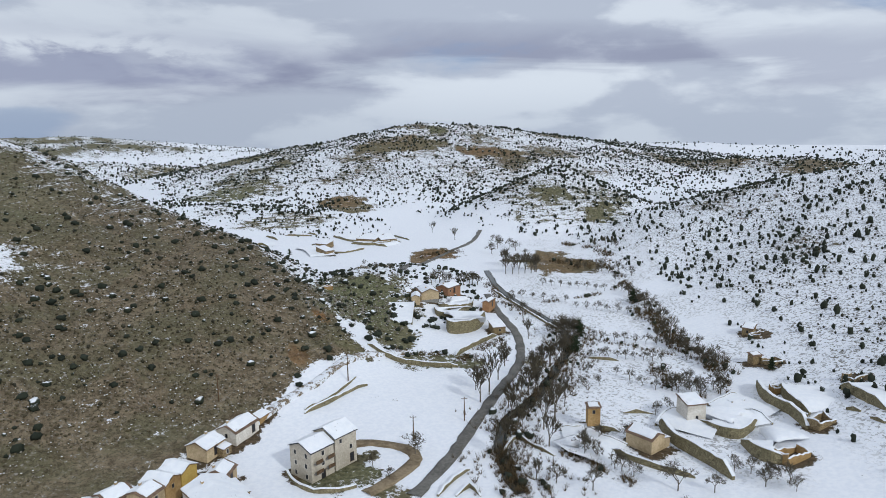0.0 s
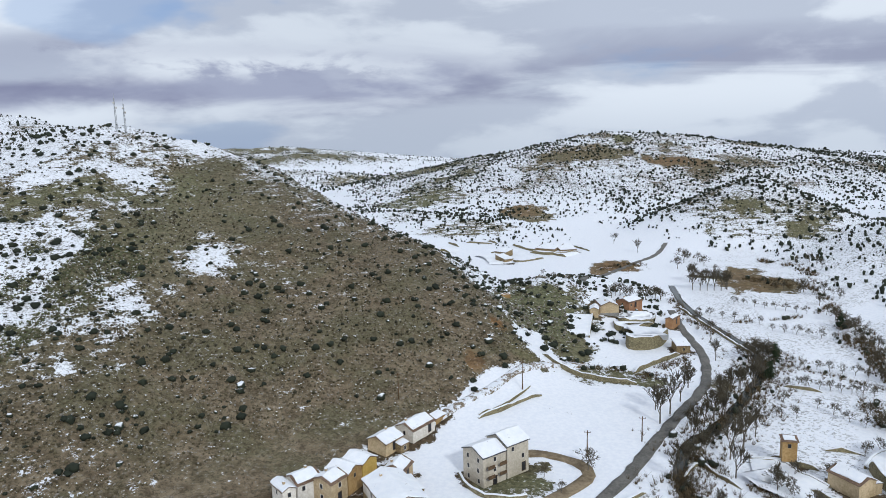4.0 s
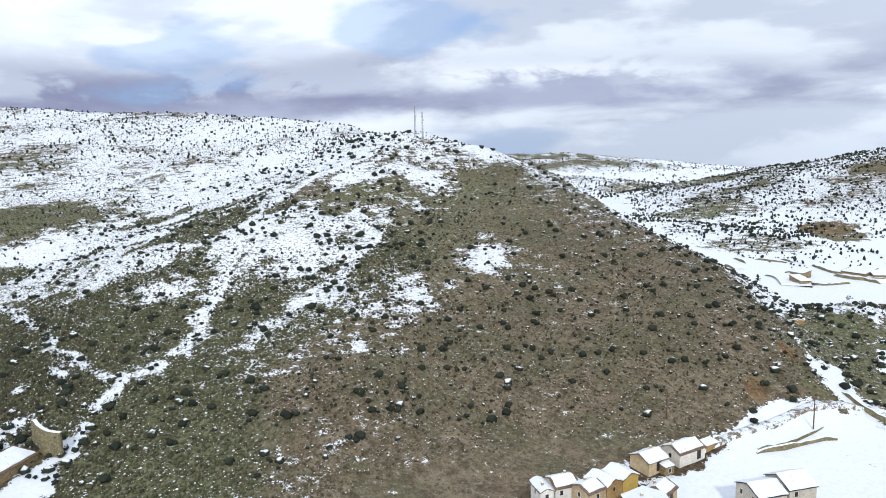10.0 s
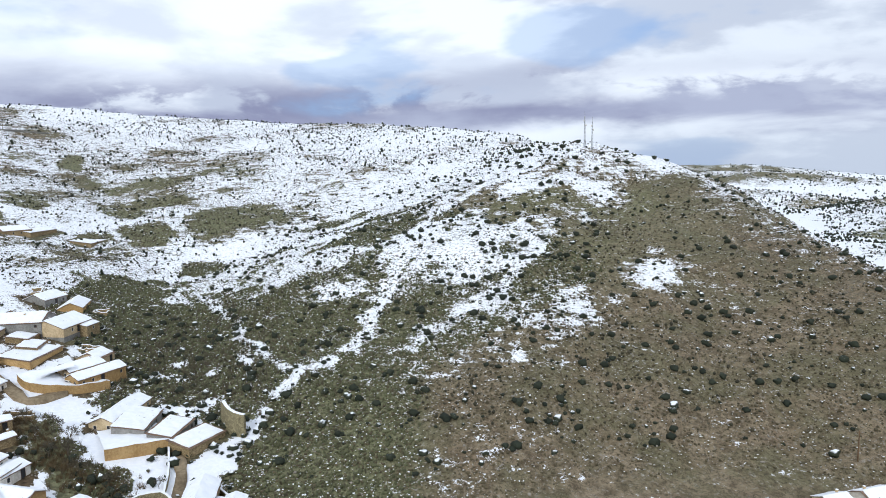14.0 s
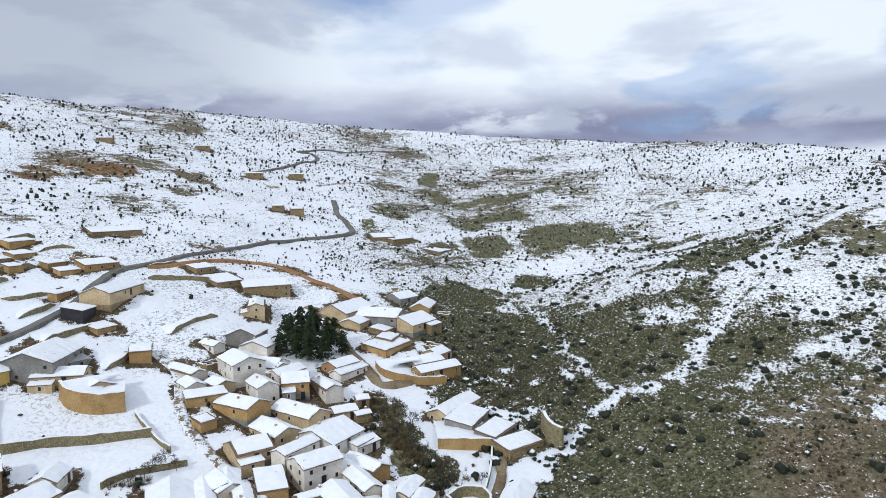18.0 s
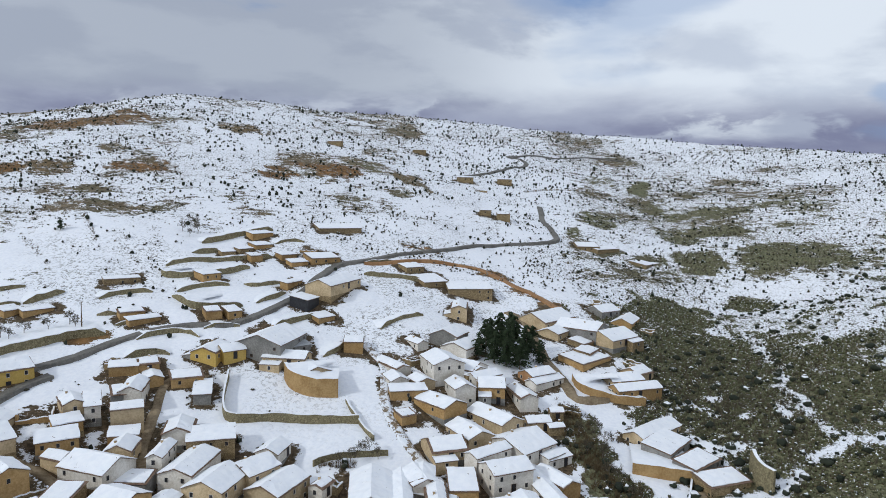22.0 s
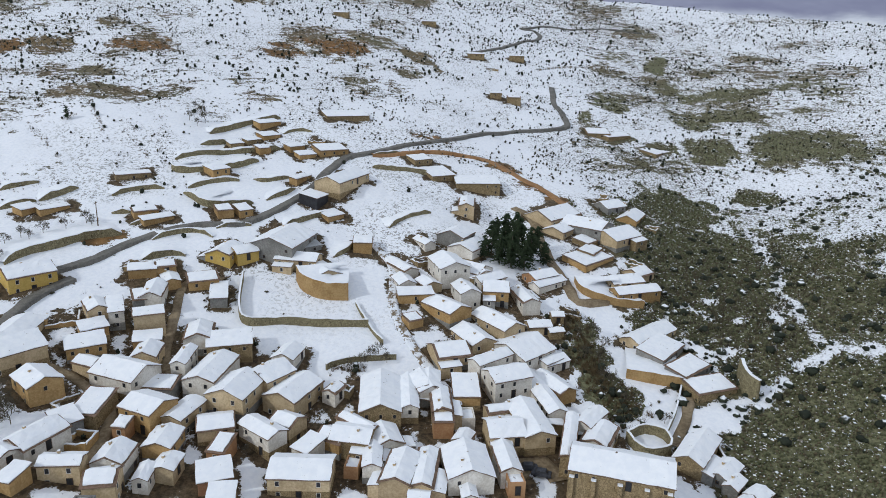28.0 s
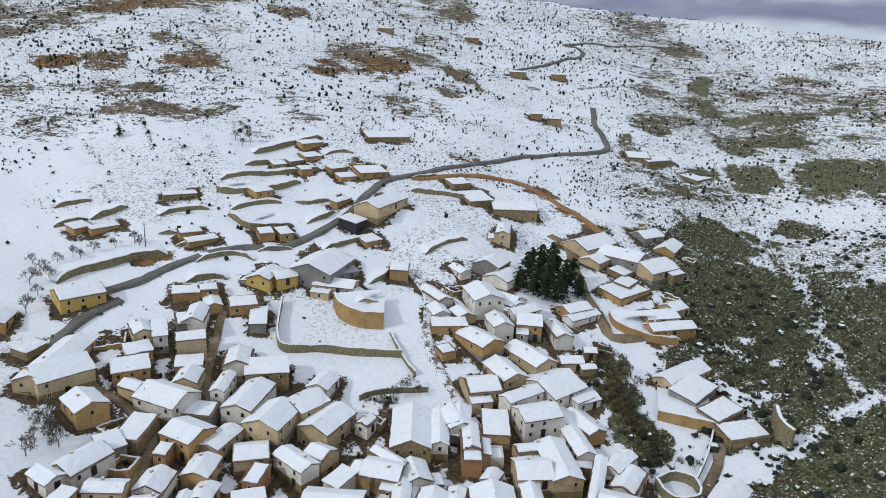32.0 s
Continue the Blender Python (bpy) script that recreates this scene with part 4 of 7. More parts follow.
house(-158.1, 5.6, 119, 10.9, 8.2, 8.7, "white", "gable")
house(-164.9, 1.5, 134, 12.3, 4.7, 9.6, "white", "gable")
house(-157.8, 14.1, 109, 4.9, 24.2, 5.0, "white", "gable")
house(-162.1, 17.6, 125, 5.6, 12.4, 5.0, "ochre", "gable")
house(-153.9, -4.3, 98, 6.8, 10.0, 6.1, "ochre", "shed")
house(-146.6, -9.7, 99, 4.9, 12.1, 6.7, "cream", "gable")
house(-153.5, -14.0, 116, 6.7, 9.8, 7.2, "white", "gable")
house(-138.4, 5.1, 104, 8.3, 8.6, 5.3, "cream", "gable")
house(-143.3, 11.0, 106, 7.5, 16.5, 5.2, "cream", "gable")
house(-147.4, 4.3, 112, 7.7, 4.1, 4.9, "cream", "gable")
house(-144.7, -3.5, 99, 3.7, 5.4, 4.0, "white", "flat")
house(-129.1, 5.6, 102, 4.7, 12.0, 4.1, "white", "gable")
house(-135.6, -3.7, 163, 5.2, 4.1, 4.0, "white", "gable")
house(-125.7, -2.4, 102, 9.9, 11.9, 4.2, "white", "gable")
house(-137.1, 19.5, 81, 3.0, 19.2, 5.5, "stone", "gable")
house(-146.0, 25.1, 147, 9.7, 4.5, 5.1, "white", "gable")
house(-140.4, 26.5, 157, 10.7, 6.5, 4.1, "white", "gable")
house(-140.8, 48.2, 149, 14.8, 6.9, 3.6, "stone", "gable")
house(-135.5, 53.0, 142, 8.5, 4.8, 2.9, "grey", "gable")
house(-131.5, 53.7, 144, 5.5, 3.4, 2.9, "grey", "gable")
house(-129.3, 58.0, 133, 5.2, 4.1, 3.0, "white", "gable")
house(-124.7, 53.3, 131, 7.2, 4.4, 2.7, "grey", "gable")
house(-125.3, 58.7, 132, 5.0, 3.3, 2.9, "white", "gable")
house(-194.2, 47.4, 137, 20.2, 7.5, 6.6, "cream", "gable")
house(-185.5, 49.1, 145, 15.6, 8.5, 6.1, "grey", "shed")
house(-176.6, 54.6, 136, 13.4, 7.0, 5.7, "grey", "shed")
house(-169.3, 58.5, 115, 13.1, 7.2, 4.9, "stone", "shed")
house(-216.4, 46.9, 114, 16.6, 6.2, 12.1, "ochre", "gable")
house(-224.2, 44.3, 113, 12.3, 8.0, 12.7, "cream", "gable")
house(-232.2, 50.5, 133, 8.4, 8.2, 13.0, "cream", "gable")
house(-255.5, 45.8, 134, 15.9, 13.5, 19.7, "cream", "gable")
house(-260.3, 35.5, 150, 13.1, 17.7, 21.9, "grey", "gable")
house(-259.9, 27.7, 147, 21.1, 9.4, 20.6, "cream", "gable")
house(-267.8, 23.0, 140, 20.9, 14.4, 23.1, "cream", "gable")
house(-285.2, 47.1, 130, 11.4, 9.4, 24.0, "grey", "gable")
house(-280.3, 55.5, 157, 15.8, 8.6, 20.9, "ochre", "gable")
house(-249.5, 34.0, 146, 7.6, 7.3, 18.3, "stone", "shed")
house(-241.2, 35.1, 153, 10.3, 6.5, 17.2, "stone", "shed")
house(-236.1, 33.8, 139, 17.8, 10.6, 15.8, "ochre", "shed")
house(-385.5, 53.4, 95, 13.0, 11.2, 41.2, "stone", "shed")
house(-385.9, 63.1, 130, 18.4, 7.4, 39.9, "stone", "shed")
house(-377.4, 84.0, 143, 21.3, 10.6, 33.6, "stone", "shed")
house(-285.1, -23.7, 124, 11.3, 11.8, 33.8, "stone", "shed")
house(-282.0, -7.4, 102, 18.8, 9.8, 31.8, "stone", "shed")
house(-292.3, -32.2, 131, 9.2, 6.9, 38.4, "stone", "shed")
house(-258.0, -10.1, 91, 6.2, 15.3, 28.5, "cream", "gable")
house(-228.8, -12.1, 158, 9.8, 10.5, 24.2, "grey", "gable")
house(-222.9, -7.8, 153, 10.8, 10.1, 21.7, "white", "gable")
house(-209.8, -5.9, 149, 9.4, 11.2, 18.5, "white", "gable")
house(-224.2, -22.4, 127, 4.3, 8.6, 22.3, "white", "gable")
house(-197.2, -80.0, 176, 12.2, 8.2, 24.0, "yellow", "gable")
house(-197.7, -74.6, 134, 7.2, 6.6, 24.0, "yellow", "gable")
house(-207.3, -65.4, 81, 15.8, 19.6, 25.5, "grey", "gable")
house(-200.1, -58.4, 88, 13.5, 7.7, 22.0, "cream", "gable")
house(-210.8, -60.8, 134, 10.0, 10.8, 23.2, "grey", "shed", snowy=False)
house(-198.2, -52.4, 128, 9.1, 18.0, 19.6, "cream", "gable")
house(-230.9, -55.5, 142, 7.2, 5.7, 28.0, "ochre", "shed")
house(-218.4, -88.5, 126, 5.5, 5.8, 31.2, "ochre", "shed")
house(-221.5, -83.2, 134, 4.9, 6.3, 30.8, "ochre", "shed")
house(-243.9, -100.5, 147, 7.6, 6.1, 39.6, "ochre", "shed")
house(-270.5, -92.6, 139, 5.4, 5.6, 43.5, "ochre", "shed")
house(-285.2, -94.7, 141, 8.5, 6.0, 46.4, "ochre", "shed")
house(-295.7, -98.5, 146, 11.5, 5.2, 50.4, "ochre", "shed")
house(-277.1, -99.0, 148, 7.1, 4.0, 45.3, "stone", "shed")
house(-271.4, -103.8, 134, 5.9, 4.5, 44.7, "stone", "shed")
house(-279.6, -82.2, 143, 7.6, 5.0, 43.3, "ochre", "shed")
house(-274.5, -76.3, 133, 7.6, 5.4, 40.7, "ochre", "shed")
house(-283.1, -68.3, 126, 13.2, 9.9, 42.2, "ochre", "shed")
house(-251.9, -72.1, 161, 9.7, 3.5, 36.2, "ochre", "shed")
house(-202.8, -146.0, 156, 6.2, 5.1, 32.2, "ochre", "shed")
house(-205.7, -139.0, 147, 9.8, 2.8, 32.0, "ochre", "shed")
house(-233.0, -126.5, 128, 12.4, 3.6, 38.4, "stone", "shed")
house(-210.7, -111.5, 130, 8.0, 4.5, 31.4, "ochre", "shed")
house(-207.7, -106.1, 140, 10.4, 3.4, 30.0, "ochre", "shed")
house(-322.4, -70.4, 120, 21.3, 10.5, 51.8, "stone", "shed")
house(-216.0, -41.6, 97, 6.3, 5.5, 23.5, "ochre", "shed")
house(-180.2, -97.6, 115, 7.8, 4.5, 22.7, "ochre", "shed")
house(-184.0, -92.8, 123, 5.6, 5.5, 22.8, "ochre", "gable")
house(-179.5, -89.4, 123, 4.9, 8.7, 20.6, "ochre", "gable")
house(-151.4, -135.3, 198, 9.3, 8.1, 21.8, "ochre", "gable")
house(-143.8, -120.4, 174, 6.7, 5.0, 18.6, "stone", "shed")
house(-51.4, 162.0, 67, 9.2, 6.3, 4.4, "white", "gable")
house(-47.6, 169.4, 67, 4.3, 2.5, 3.0, "ochre", "shed")
house(-56.5, 153.3, 67, 6.6, 6.3, 4.0, "cream", "gable")
house(-59.4, 134.2, 74, 5.1, 6.3, 5.3, "ochre", "gable")
house(-57.6, 139.2, 70, 5.1, 6.1, 5.3, "yellow", "gable")
house(-60.7, 129.2, 71, 5.3, 5.9, 5.4, "cream", "gable")
house(-66.6, 128.5, 55, 6.0, 6.0, 5.2, "white", "gable")
house(-46.0, 128.9, 41, 9.5, 14.7, 4.4, "white", "gable")
house(-49.1, 140.3, 84, 5.8, 5.5, 3.7, "cream", "gable")
house(-69.5, 125.1, 52, 3.2, 5.8, 4.7, "white", "gable")
house(-6.7, 277.1, 16, 7.7, 9.7, 9.0, "cream", "gable")
house(1.9, 287.4, 52, 9.0, 6.9, 8.1, "brick", "gable")
house(19.3, 247.7, 14, 4.9, 6.2, 2.7, "stone", "shed")
house(18.2, 275.5, 336, 3.1, 7.7, 4.7, "orange", "gable")
house(-11.2, 271.5, 359, 3.5, 5.8, 8.4, "cream", "gable")
house(-46.7, 444.1, 339, 14.2, 13.8, 2.6, "stone", "shed")
house(-36.7, 443.3, 23, 11.1, 13.5, 2.5, "stone", "shed")
house(-69.6, 406.5, 43, 6.4, 10.8, 2.2, "stone", "shed")
house(-73.4, 428.1, 330, 8.8, 7.4, 2.5, "stone", "shed")
house(36.8, 164.5, 1, 3.3, 2.5, 6.6, "ochre", "shed")
house(47.2, 155.0, 38, 5.4, 7.7, 3.7, "cream", "gable")
house(62.6, 168.1, 11, 5.4, 5.7, 6.0, "white", "shed")
house(104.3, 230.4, 323, 3.8, 4.5, 5.7, "stone", "shed")
house(95.2, 205.2, 16, 3.5, 2.5, 4.8, "stone", "shed")

# ---- lower quarter, along its lanes ----
house(-136.6, -107.2, 144, 13.3, 11.1, 17.8, "cream", "gable", storeys=2)
house(-128.2, -95.2, 145, 7.6, 9.2, 15.3, "ochre", "gable", storeys=2)
house(-159.5, -99.7, 130, 5.4, 9.1, 19.5, "cream", "gable", storeys=2)
house(-159.8, -94.7, 121, 3.8, 8.8, 19.2, "white", "shed")
house(-159.0, -85.6, 119, 7.8, 4.5, 18.5, "cream", "shed")
house(-170.0, -89.4, 106, 5.8, 12.3, 20.4, "white", "gable", storeys=2)
house(-166.1, -91.7, 123, 3.3, 6.6, 19.8, "grey", "shed")
house(-152.0, -96.4, 132, 6.5, 5.1, 17.0, "ochre", "shed")
house(-145.4, -94.6, 125, 9.0, 6.4, 15.7, "ochre", "shed")
house(-153.2, -83.3, 113, 7.0, 5.0, 14.3, "ochre", "shed")
house(-140.1, -90.8, 163, 4.6, 6.3, 13.6, "cream", "gable", storeys=1)
house(-138.4, -81.3, 74, 12.8, 9.9, 13.2, "white", "gable", storeys=2)
house(-147.4, -80.6, 101, 6.3, 8.1, 13.5, "cream", "gable", storeys=2)
house(-146.7, -71.2, 96, 3.5, 10.1, 13.4, "white", "gable", storeys=3)
house(-145.0, -63.9, 87, 8.0, 15.2, 11.5, "white", "gable", storeys=2)
house(-158.9, -72.6, 107, 7.1, 10.4, 14.2, "white", "gable", storeys=2)
house(-156.6, -63.9, 110, 11.4, 7.3, 13.4, "stone", "shed")
house(-139.2, -55.9, 81, 9.7, 11.7, 10.4, "cream", "gable", storeys=3)
house(-147.6, -50.8, 149, 9.2, 8.6, 10.2, "cream", "gable", storeys=2)
house(-143.4, -43.9, 72, 9.1, 12.9, 8.5, "cream", "gable", storeys=2)
house(-128.2, -71.0, 71, 9.2, 8.6, 11.0, "ochre", "gable", storeys=2)
house(-137.7, -73.0, 93, 7.7, 5.7, 10.5, "grey", "shed")
house(-130.0, -64.2, 79, 5.2, 9.8, 9.1, "cream", "gable", storeys=2)
house(-121.9, -73.4, 89, 3.0, 3.8, 9.6, "orange", "shed")
house(-120.1, -64.0, 93, 6.2, 7.8, 8.1, "ochre", "gable", storeys=2)
house(-128.6, -56.6, 112, 7.9, 7.5, 7.5, "cream", "gable", storeys=1)
house(-122.0, -52.8, 85, 3.9, 6.4, 6.3, "orange", "shed")
house(-128.1, -46.2, 57, 10.4, 5.2, 7.3, "white", "gable", storeys=2)
house(-132.9, -42.3, 67, 6.3, 6.4, 6.5, "cream", "gable", storeys=2)
house(-146.7, -35.1, 71, 3.8, 5.2, 7.4, "white", "gable", storeys=1)
house(-135.5, -27.2, 57, 10.4, 4.0, 5.7, "cream", "gable", storeys=2)
house(-130.3, -31.2, 68, 6.5, 5.9, 5.3, "ochre", "gable", storeys=2)
house(-119.8, -84.2, 141, 5.2, 6.1, 11.2, "grey", "shed")
house(-126.1, -82.1, 90, 6.5, 9.6, 11.0, "stone", "shed")
house(-112.0, -85.3, 71, 7.4, 10.6, 12.1, "white", "gable", storeys=1)
house(-105.9, -88.2, 66, 6.7, 4.8, 12.3, "white", "gable", storeys=1)
house(-107.0, -77.0, 100, 8.0, 4.3, 10.5, "cream", "gable", storeys=2)
house(-112.2, -70.0, 95, 6.5, 7.5, 9.0, "white", "gable", storeys=2)
house(-105.2, -68.4, 105, 6.0, 6.3, 8.8, "cream", "gable", storeys=2)
house(-109.9, -63.0, 98, 3.1, 5.7, 7.1, "white", "gable", storeys=1)
house(-113.8, -60.3, 92, 4.5, 5.6, 6.9, "cream", "gable", storeys=1)
house(-113.9, -51.1, 115, 6.8, 6.3, 5.5, "brick", "shed")
house(-118.3, -35.0, 95, 12.8, 8.9, 5.1, "cream", "gable", storeys=2)
house(-126.6, -35.9, 61, 4.5, 6.1, 4.8, "white", "shed")
house(-101.3, -82.6, 80, 3.6, 5.1, 10.8, "ochre", "shed")
house(-157.0, -49.1, 83, 5.9, 8.1, 10.9, "white", "gable", storeys=1)
house(-168.1, -123.2, 140, 12.5, 10.2, 24.2, "yellow", "gable", storeys=2, label="olive-yellow farmhouse with a snowy roof beside the road")
house(-253.5, -56.5, 163, 24.0, 11.0, 36.6, "cream", "gable", chimneys=False, storeys=1, label="large cream farm hangar with a broad snowy roof")
# solid box; shade of the open bay is painted on as dark walls
house(-236.5, -63.0, 163, 8.0, 7.5, 33.0, "dark", "shed", chimneys=False, label="closed cart shed, walls blackened for its shaded open front, under a snowy roof")

# ---- lean-tos and outbuildings against the houses ----
house(-144.5, 16.9, 196, 2.6, 4.4, 3.6, "cream", "shed", chimneys=False)
house(-98.3, -68.4, 98, 3.8, 4.2, 7.9, "grey", "flat", chimneys=False)
house(-139.6, -8.6, 99, 4.8, 4.0, 5.8, "orange", "shed", chimneys=False)
house(-114.4, -11.1, 89, 4.3, 4.2, 3.4, "orange", "gable", chimneys=False)
house(-122.2, 7.5, 102, 3.5, 3.9, 3.3, "orange", "flat", chimneys=False)
house(-123.4, -25.8, 270, 3.2, 4.5, 3.2, "orange", "flat", chimneys=False)
house(-118.3, -1.7, 102, 3.1, 3.9, 2.4, "white", "gable", chimneys=False)
house(-107.9, -47.3, 104, 5.1, 4.8, 5.2, "stone", "shed", chimneys=False)


def ruin(x, y, turn, w, d, h, yard=False):
    """Four broken rubble walls of a roofless hut, snow on their tops and inside."""
    seed = next(SEEDS)
    rng = random.Random(seed)
    a = radians(turn)
    ca, sa = math.cos(a), math.sin(a)
    base = min(gz(x + ca * i * w / 2 - sa * j * d / 2, y + sa * i * w / 2 + ca * j * d / 2) for i in (-1, 1) for j in (-1, 1)) - 0.4
    FOOTPRINTS.append((x, y, a, w * 0.6, d * 0.6))
    top = empty("courtyard" if yard else "ruin", Matrix.Translation((x, y, base)) @ Matrix.Rotation(a, 4, "Z"), "small walled court between the houses, walls capped with snow" if yard else "roofless ochre stone ruin with broken snow-topped walls", "courtyard" if yard else "ruin",
                "walled courts" if yard else "ruined huts")
    mat = M[rng.choice(("stone", "ochre", "stone"))]
    for side, length in ((0, w), (1, d - 0.9), (2, w), (3, d - 0.9)):
        off = (d if side in (0, 2) else w) / 2 - 0.22
        n = max(3, int(length / 0.8))
        lo, hi = (0.9, 1.0) if yard else (rng.uniform(0.45, 1.0), rng.uniform(0.6, 1.1))
        tops = [h * (lo + (hi - lo) * i / n) + rng.uniform(-0.3, 0.25) for i in range(n + 1)]
        vs, fs, sv, sf = [], [], [], []
        for i in range(n + 1):
            px = -length / 2 + length * i / n
            vs += [(px, -0.22, 0), (px, 0.22, 0), (px, 0.20, tops[i]), (px, -0.20, tops[i])]
            sv += [(px, -0.23, tops[i] - 0.02), (px, 0.23, tops[i] - 0.02), (px, 0.16, tops[i] + 0.16), (px, -0.16, tops[i] + 0.16)]
        for i in range(n):
            for k in range(4):
                q = (4 * i + k, 4 * i + (k + 1) % 4, 4 * i + 4 + (k + 1) % 4, 4 * i + 4 + k)
                fs.append(q)
                sf.append(q)
        for lst in (fs, sf):
            lst += [(3, 2, 1, 0), (4 * n, 4 * n + 1, 4 * n + 2, 4 * n + 3)]
        m = Matrix.Rotation(side * math.pi / 2, 4, "Z") @ Matrix.Translation((0, -off, 0))
        wall = mesh_object("broken_wall", vs, fs, mat)
        wall.parent, wall.matrix_basis = top, m
        cap = mesh_object("snow_cap", sv, sf, M["snow"])
        cap.parent = wall
    return top


# ---- roofless ruins ----
ruin(106.4, 226.7, 30, 5.0, 4.0, 2.2)
ruin(99.5, 202.9, 20, 5.0, 4.0, 2.6)
ruin(91.4, 182.1, 10, 3.5, 3.0, 2.6)
ruin(109.8, 178.1, 25, 5.0, 4.0, 2.6)
ruin(90.9, 159.1, 25, 6.0, 4.0, 3.4)
ruin(77.5, 145.6, 25, 7.0, 4.0, 3.2)
ruin(-39.8, 316.3, 5, 9.0, 5.0, 2.0)
ruin(-47.5, 276.1, 10, 5.0, 4.0, 2.2)
ruin(-25.6, 333.0, 0, 7.0, 4.0, 2.0)
ruin(77.7, 177.3, 20, 4.0, 3.0, 2)
ruin(-239.6, 50.7, 60, 5.9, 3.9, 2.8)
ruin(-225.1, 50.4, 60, 7.0, 4.0, 2.4)
ruin(-272.6, 62.6, 60, 4.8, 3.8, 3)
ruin(-292.2, 53.0, 70, 4.7, 3.8, 3)
ruin(-293.3, 45.9, 70, 3.7, 3.7, 3)
ruin(-288.5, -75.0, 95, 6.8, 3.9, 2.5)
ruin(-465.9, -5.5, 90, 7.6, 4.2, 2.2)
ruin(-182.5, -99.6, 100, 7.2, 5.1, 3)
ruin(-199.2, 25.5, 80, 5.1, 4.0, 2.6)
# ---- walled courts between the houses ----
ruin(-149.1, -32.6, 169, 3.1, 2.6, 2.5, yard=True)
ruin(-155.9, -106.5, 119, 7.7, 7.2, 2.6)
ruin(-116.5, -79.3, 93, 4.8, 5.4, 2.8, yard=True)
ruin(-127.5, -87.8, 152, 6.9, 4.0, 2.2, yard=True)
ruin(-213.5, -21.9, 129, 6.0, 5.0, 2.2, yard=True)

# ---- long sheds on the upland ----
house(-485.0, -17.2, 95, 11.7, 4.2, 77.8, "stone", "shed", chimneys=False, label="long low stone sheep shed with a snowy roof")
house(-498.2, 10.1, 92, 10.6, 4.1, 77.1, "stone", "shed", chimneys=False, label="long low stone sheep shed with a snowy roof")
house(-502.6, -111.9, 80, 11.0, 3.9, 101.6, "stone", "shed", chimneys=False, label="long low stone sheep shed with a snowy roof")
house(-541.2, -54.9, 95, 11.0, 3.9, 98.4, "stone", "shed", chimneys=False, label="long low stone sheep shed with a snowy roof")
house(-404.1, -2.3, 95, 6.9, 3.5, 58.7, "stone", "shed", chimneys=False, label="long low stone sheep shed with a snowy roof")
house(-401.9, 8.0, 95, 7.8, 4.3, 56.8, "stone", "shed", chimneys=False, label="long low stone sheep shed with a snowy roof")

# ---- ribbons and walls that follow the ground ----
def resample(pts, step):
    """Points every step metres along a smooth line through pts."""
    p = [Vector((a, b, 0)) for a, b in pts]
    out = []
    for i in range(len(p) - 1):
        p0, p1, p2, p3 = p[max(i - 1, 0)], p[i], p[i + 1], p[min(i + 2, len(p) - 1)]
        n = max(1, int((p2 - p1).length / step))
        for k in range(n):
            t = k / n
            out.append(0.5 * ((2 * p1) + (p2 - p0) * t + (2 * p0 - 5 * p1 + 4 * p2 - p3) * t * t + (3 * p1 - p0 - 3 * p2 + p3) * t ** 3))
    return out + [p[-1]]


def sides(line):
    out = []
    for i in range(len(line)):
        d = line[min(i + 1, len(line) - 1)] - line[max(i - 1, 0)]
        out.append(Vector((-d.y, d.x, 0)).normalized())
    return out


ROAD_WORDS = dict(redearth="trodden red-earth lane climbing past the houses", asphalt="cleared wet asphalt road with snowy verges", mud="trodden muddy track through the snow", slush="snowy track with muddy wheel ruts", water="narrow dark stream between snowy banks")


def road(name, pts, width, mat):
    line = resample(pts, 2.5)
    nor = sides(line)
    cols = (-0.5, -0.42, -0.2, 0.2, 0.42, 0.5)
    xs = np.array([[(p + n * c * width).x for c in cols] for p, n in zip(line, nor)])
    ys = np.array([[(p + n * c * width).y for c in cols] for p, n in zip(line, nor)])
    g = terrain(xs, ys)
    mid = g.max(axis=1)
    mid = np.convolve(np.pad(mid, 2, mode="edge"), np.ones(5) / 5, "valid")
    rng = random.Random(len(pts))
    vs, fs = [], []
    k = len(cols)
    for i in range(len(line)):
        for j in range(k):
            edge = j in (0, k - 1)
            wob = rng.uniform(-0.35, 0.35) if 0 < j < k - 1 and j in (1, k - 2) else 0
            z = max(mid[i] + 0.25, g[i, j] + 0.25) if not edge else g[i, j] - 0.6
            n = nor[i]
            vs.append((xs[i, j] + n.x * wob, ys[i, j] + n.y * wob, z))
    for i in range(len(line) - 1):
        for j in range(k - 1):
            a = i * k + j
            fs.append((a, a + k, a + k + 1, a + 1))
    ob = mesh_object(name, vs, fs, M[mat], True)
    return tagged(ob, ROAD_WORDS[mat], "stream" if mat == "water" else "road", kind="structure")


WALL_WORDS = dict(terrace_wall="dry-stone terrace wall capped with snow", garden_wall="rubble garden wall with a snowy top", dry_stone_wall="low dry-stone field wall in the snow",
                  retaining_wall="tall ochre retaining wall topped with snow", ruined_wall="tall ruined stone wall with a broken top")


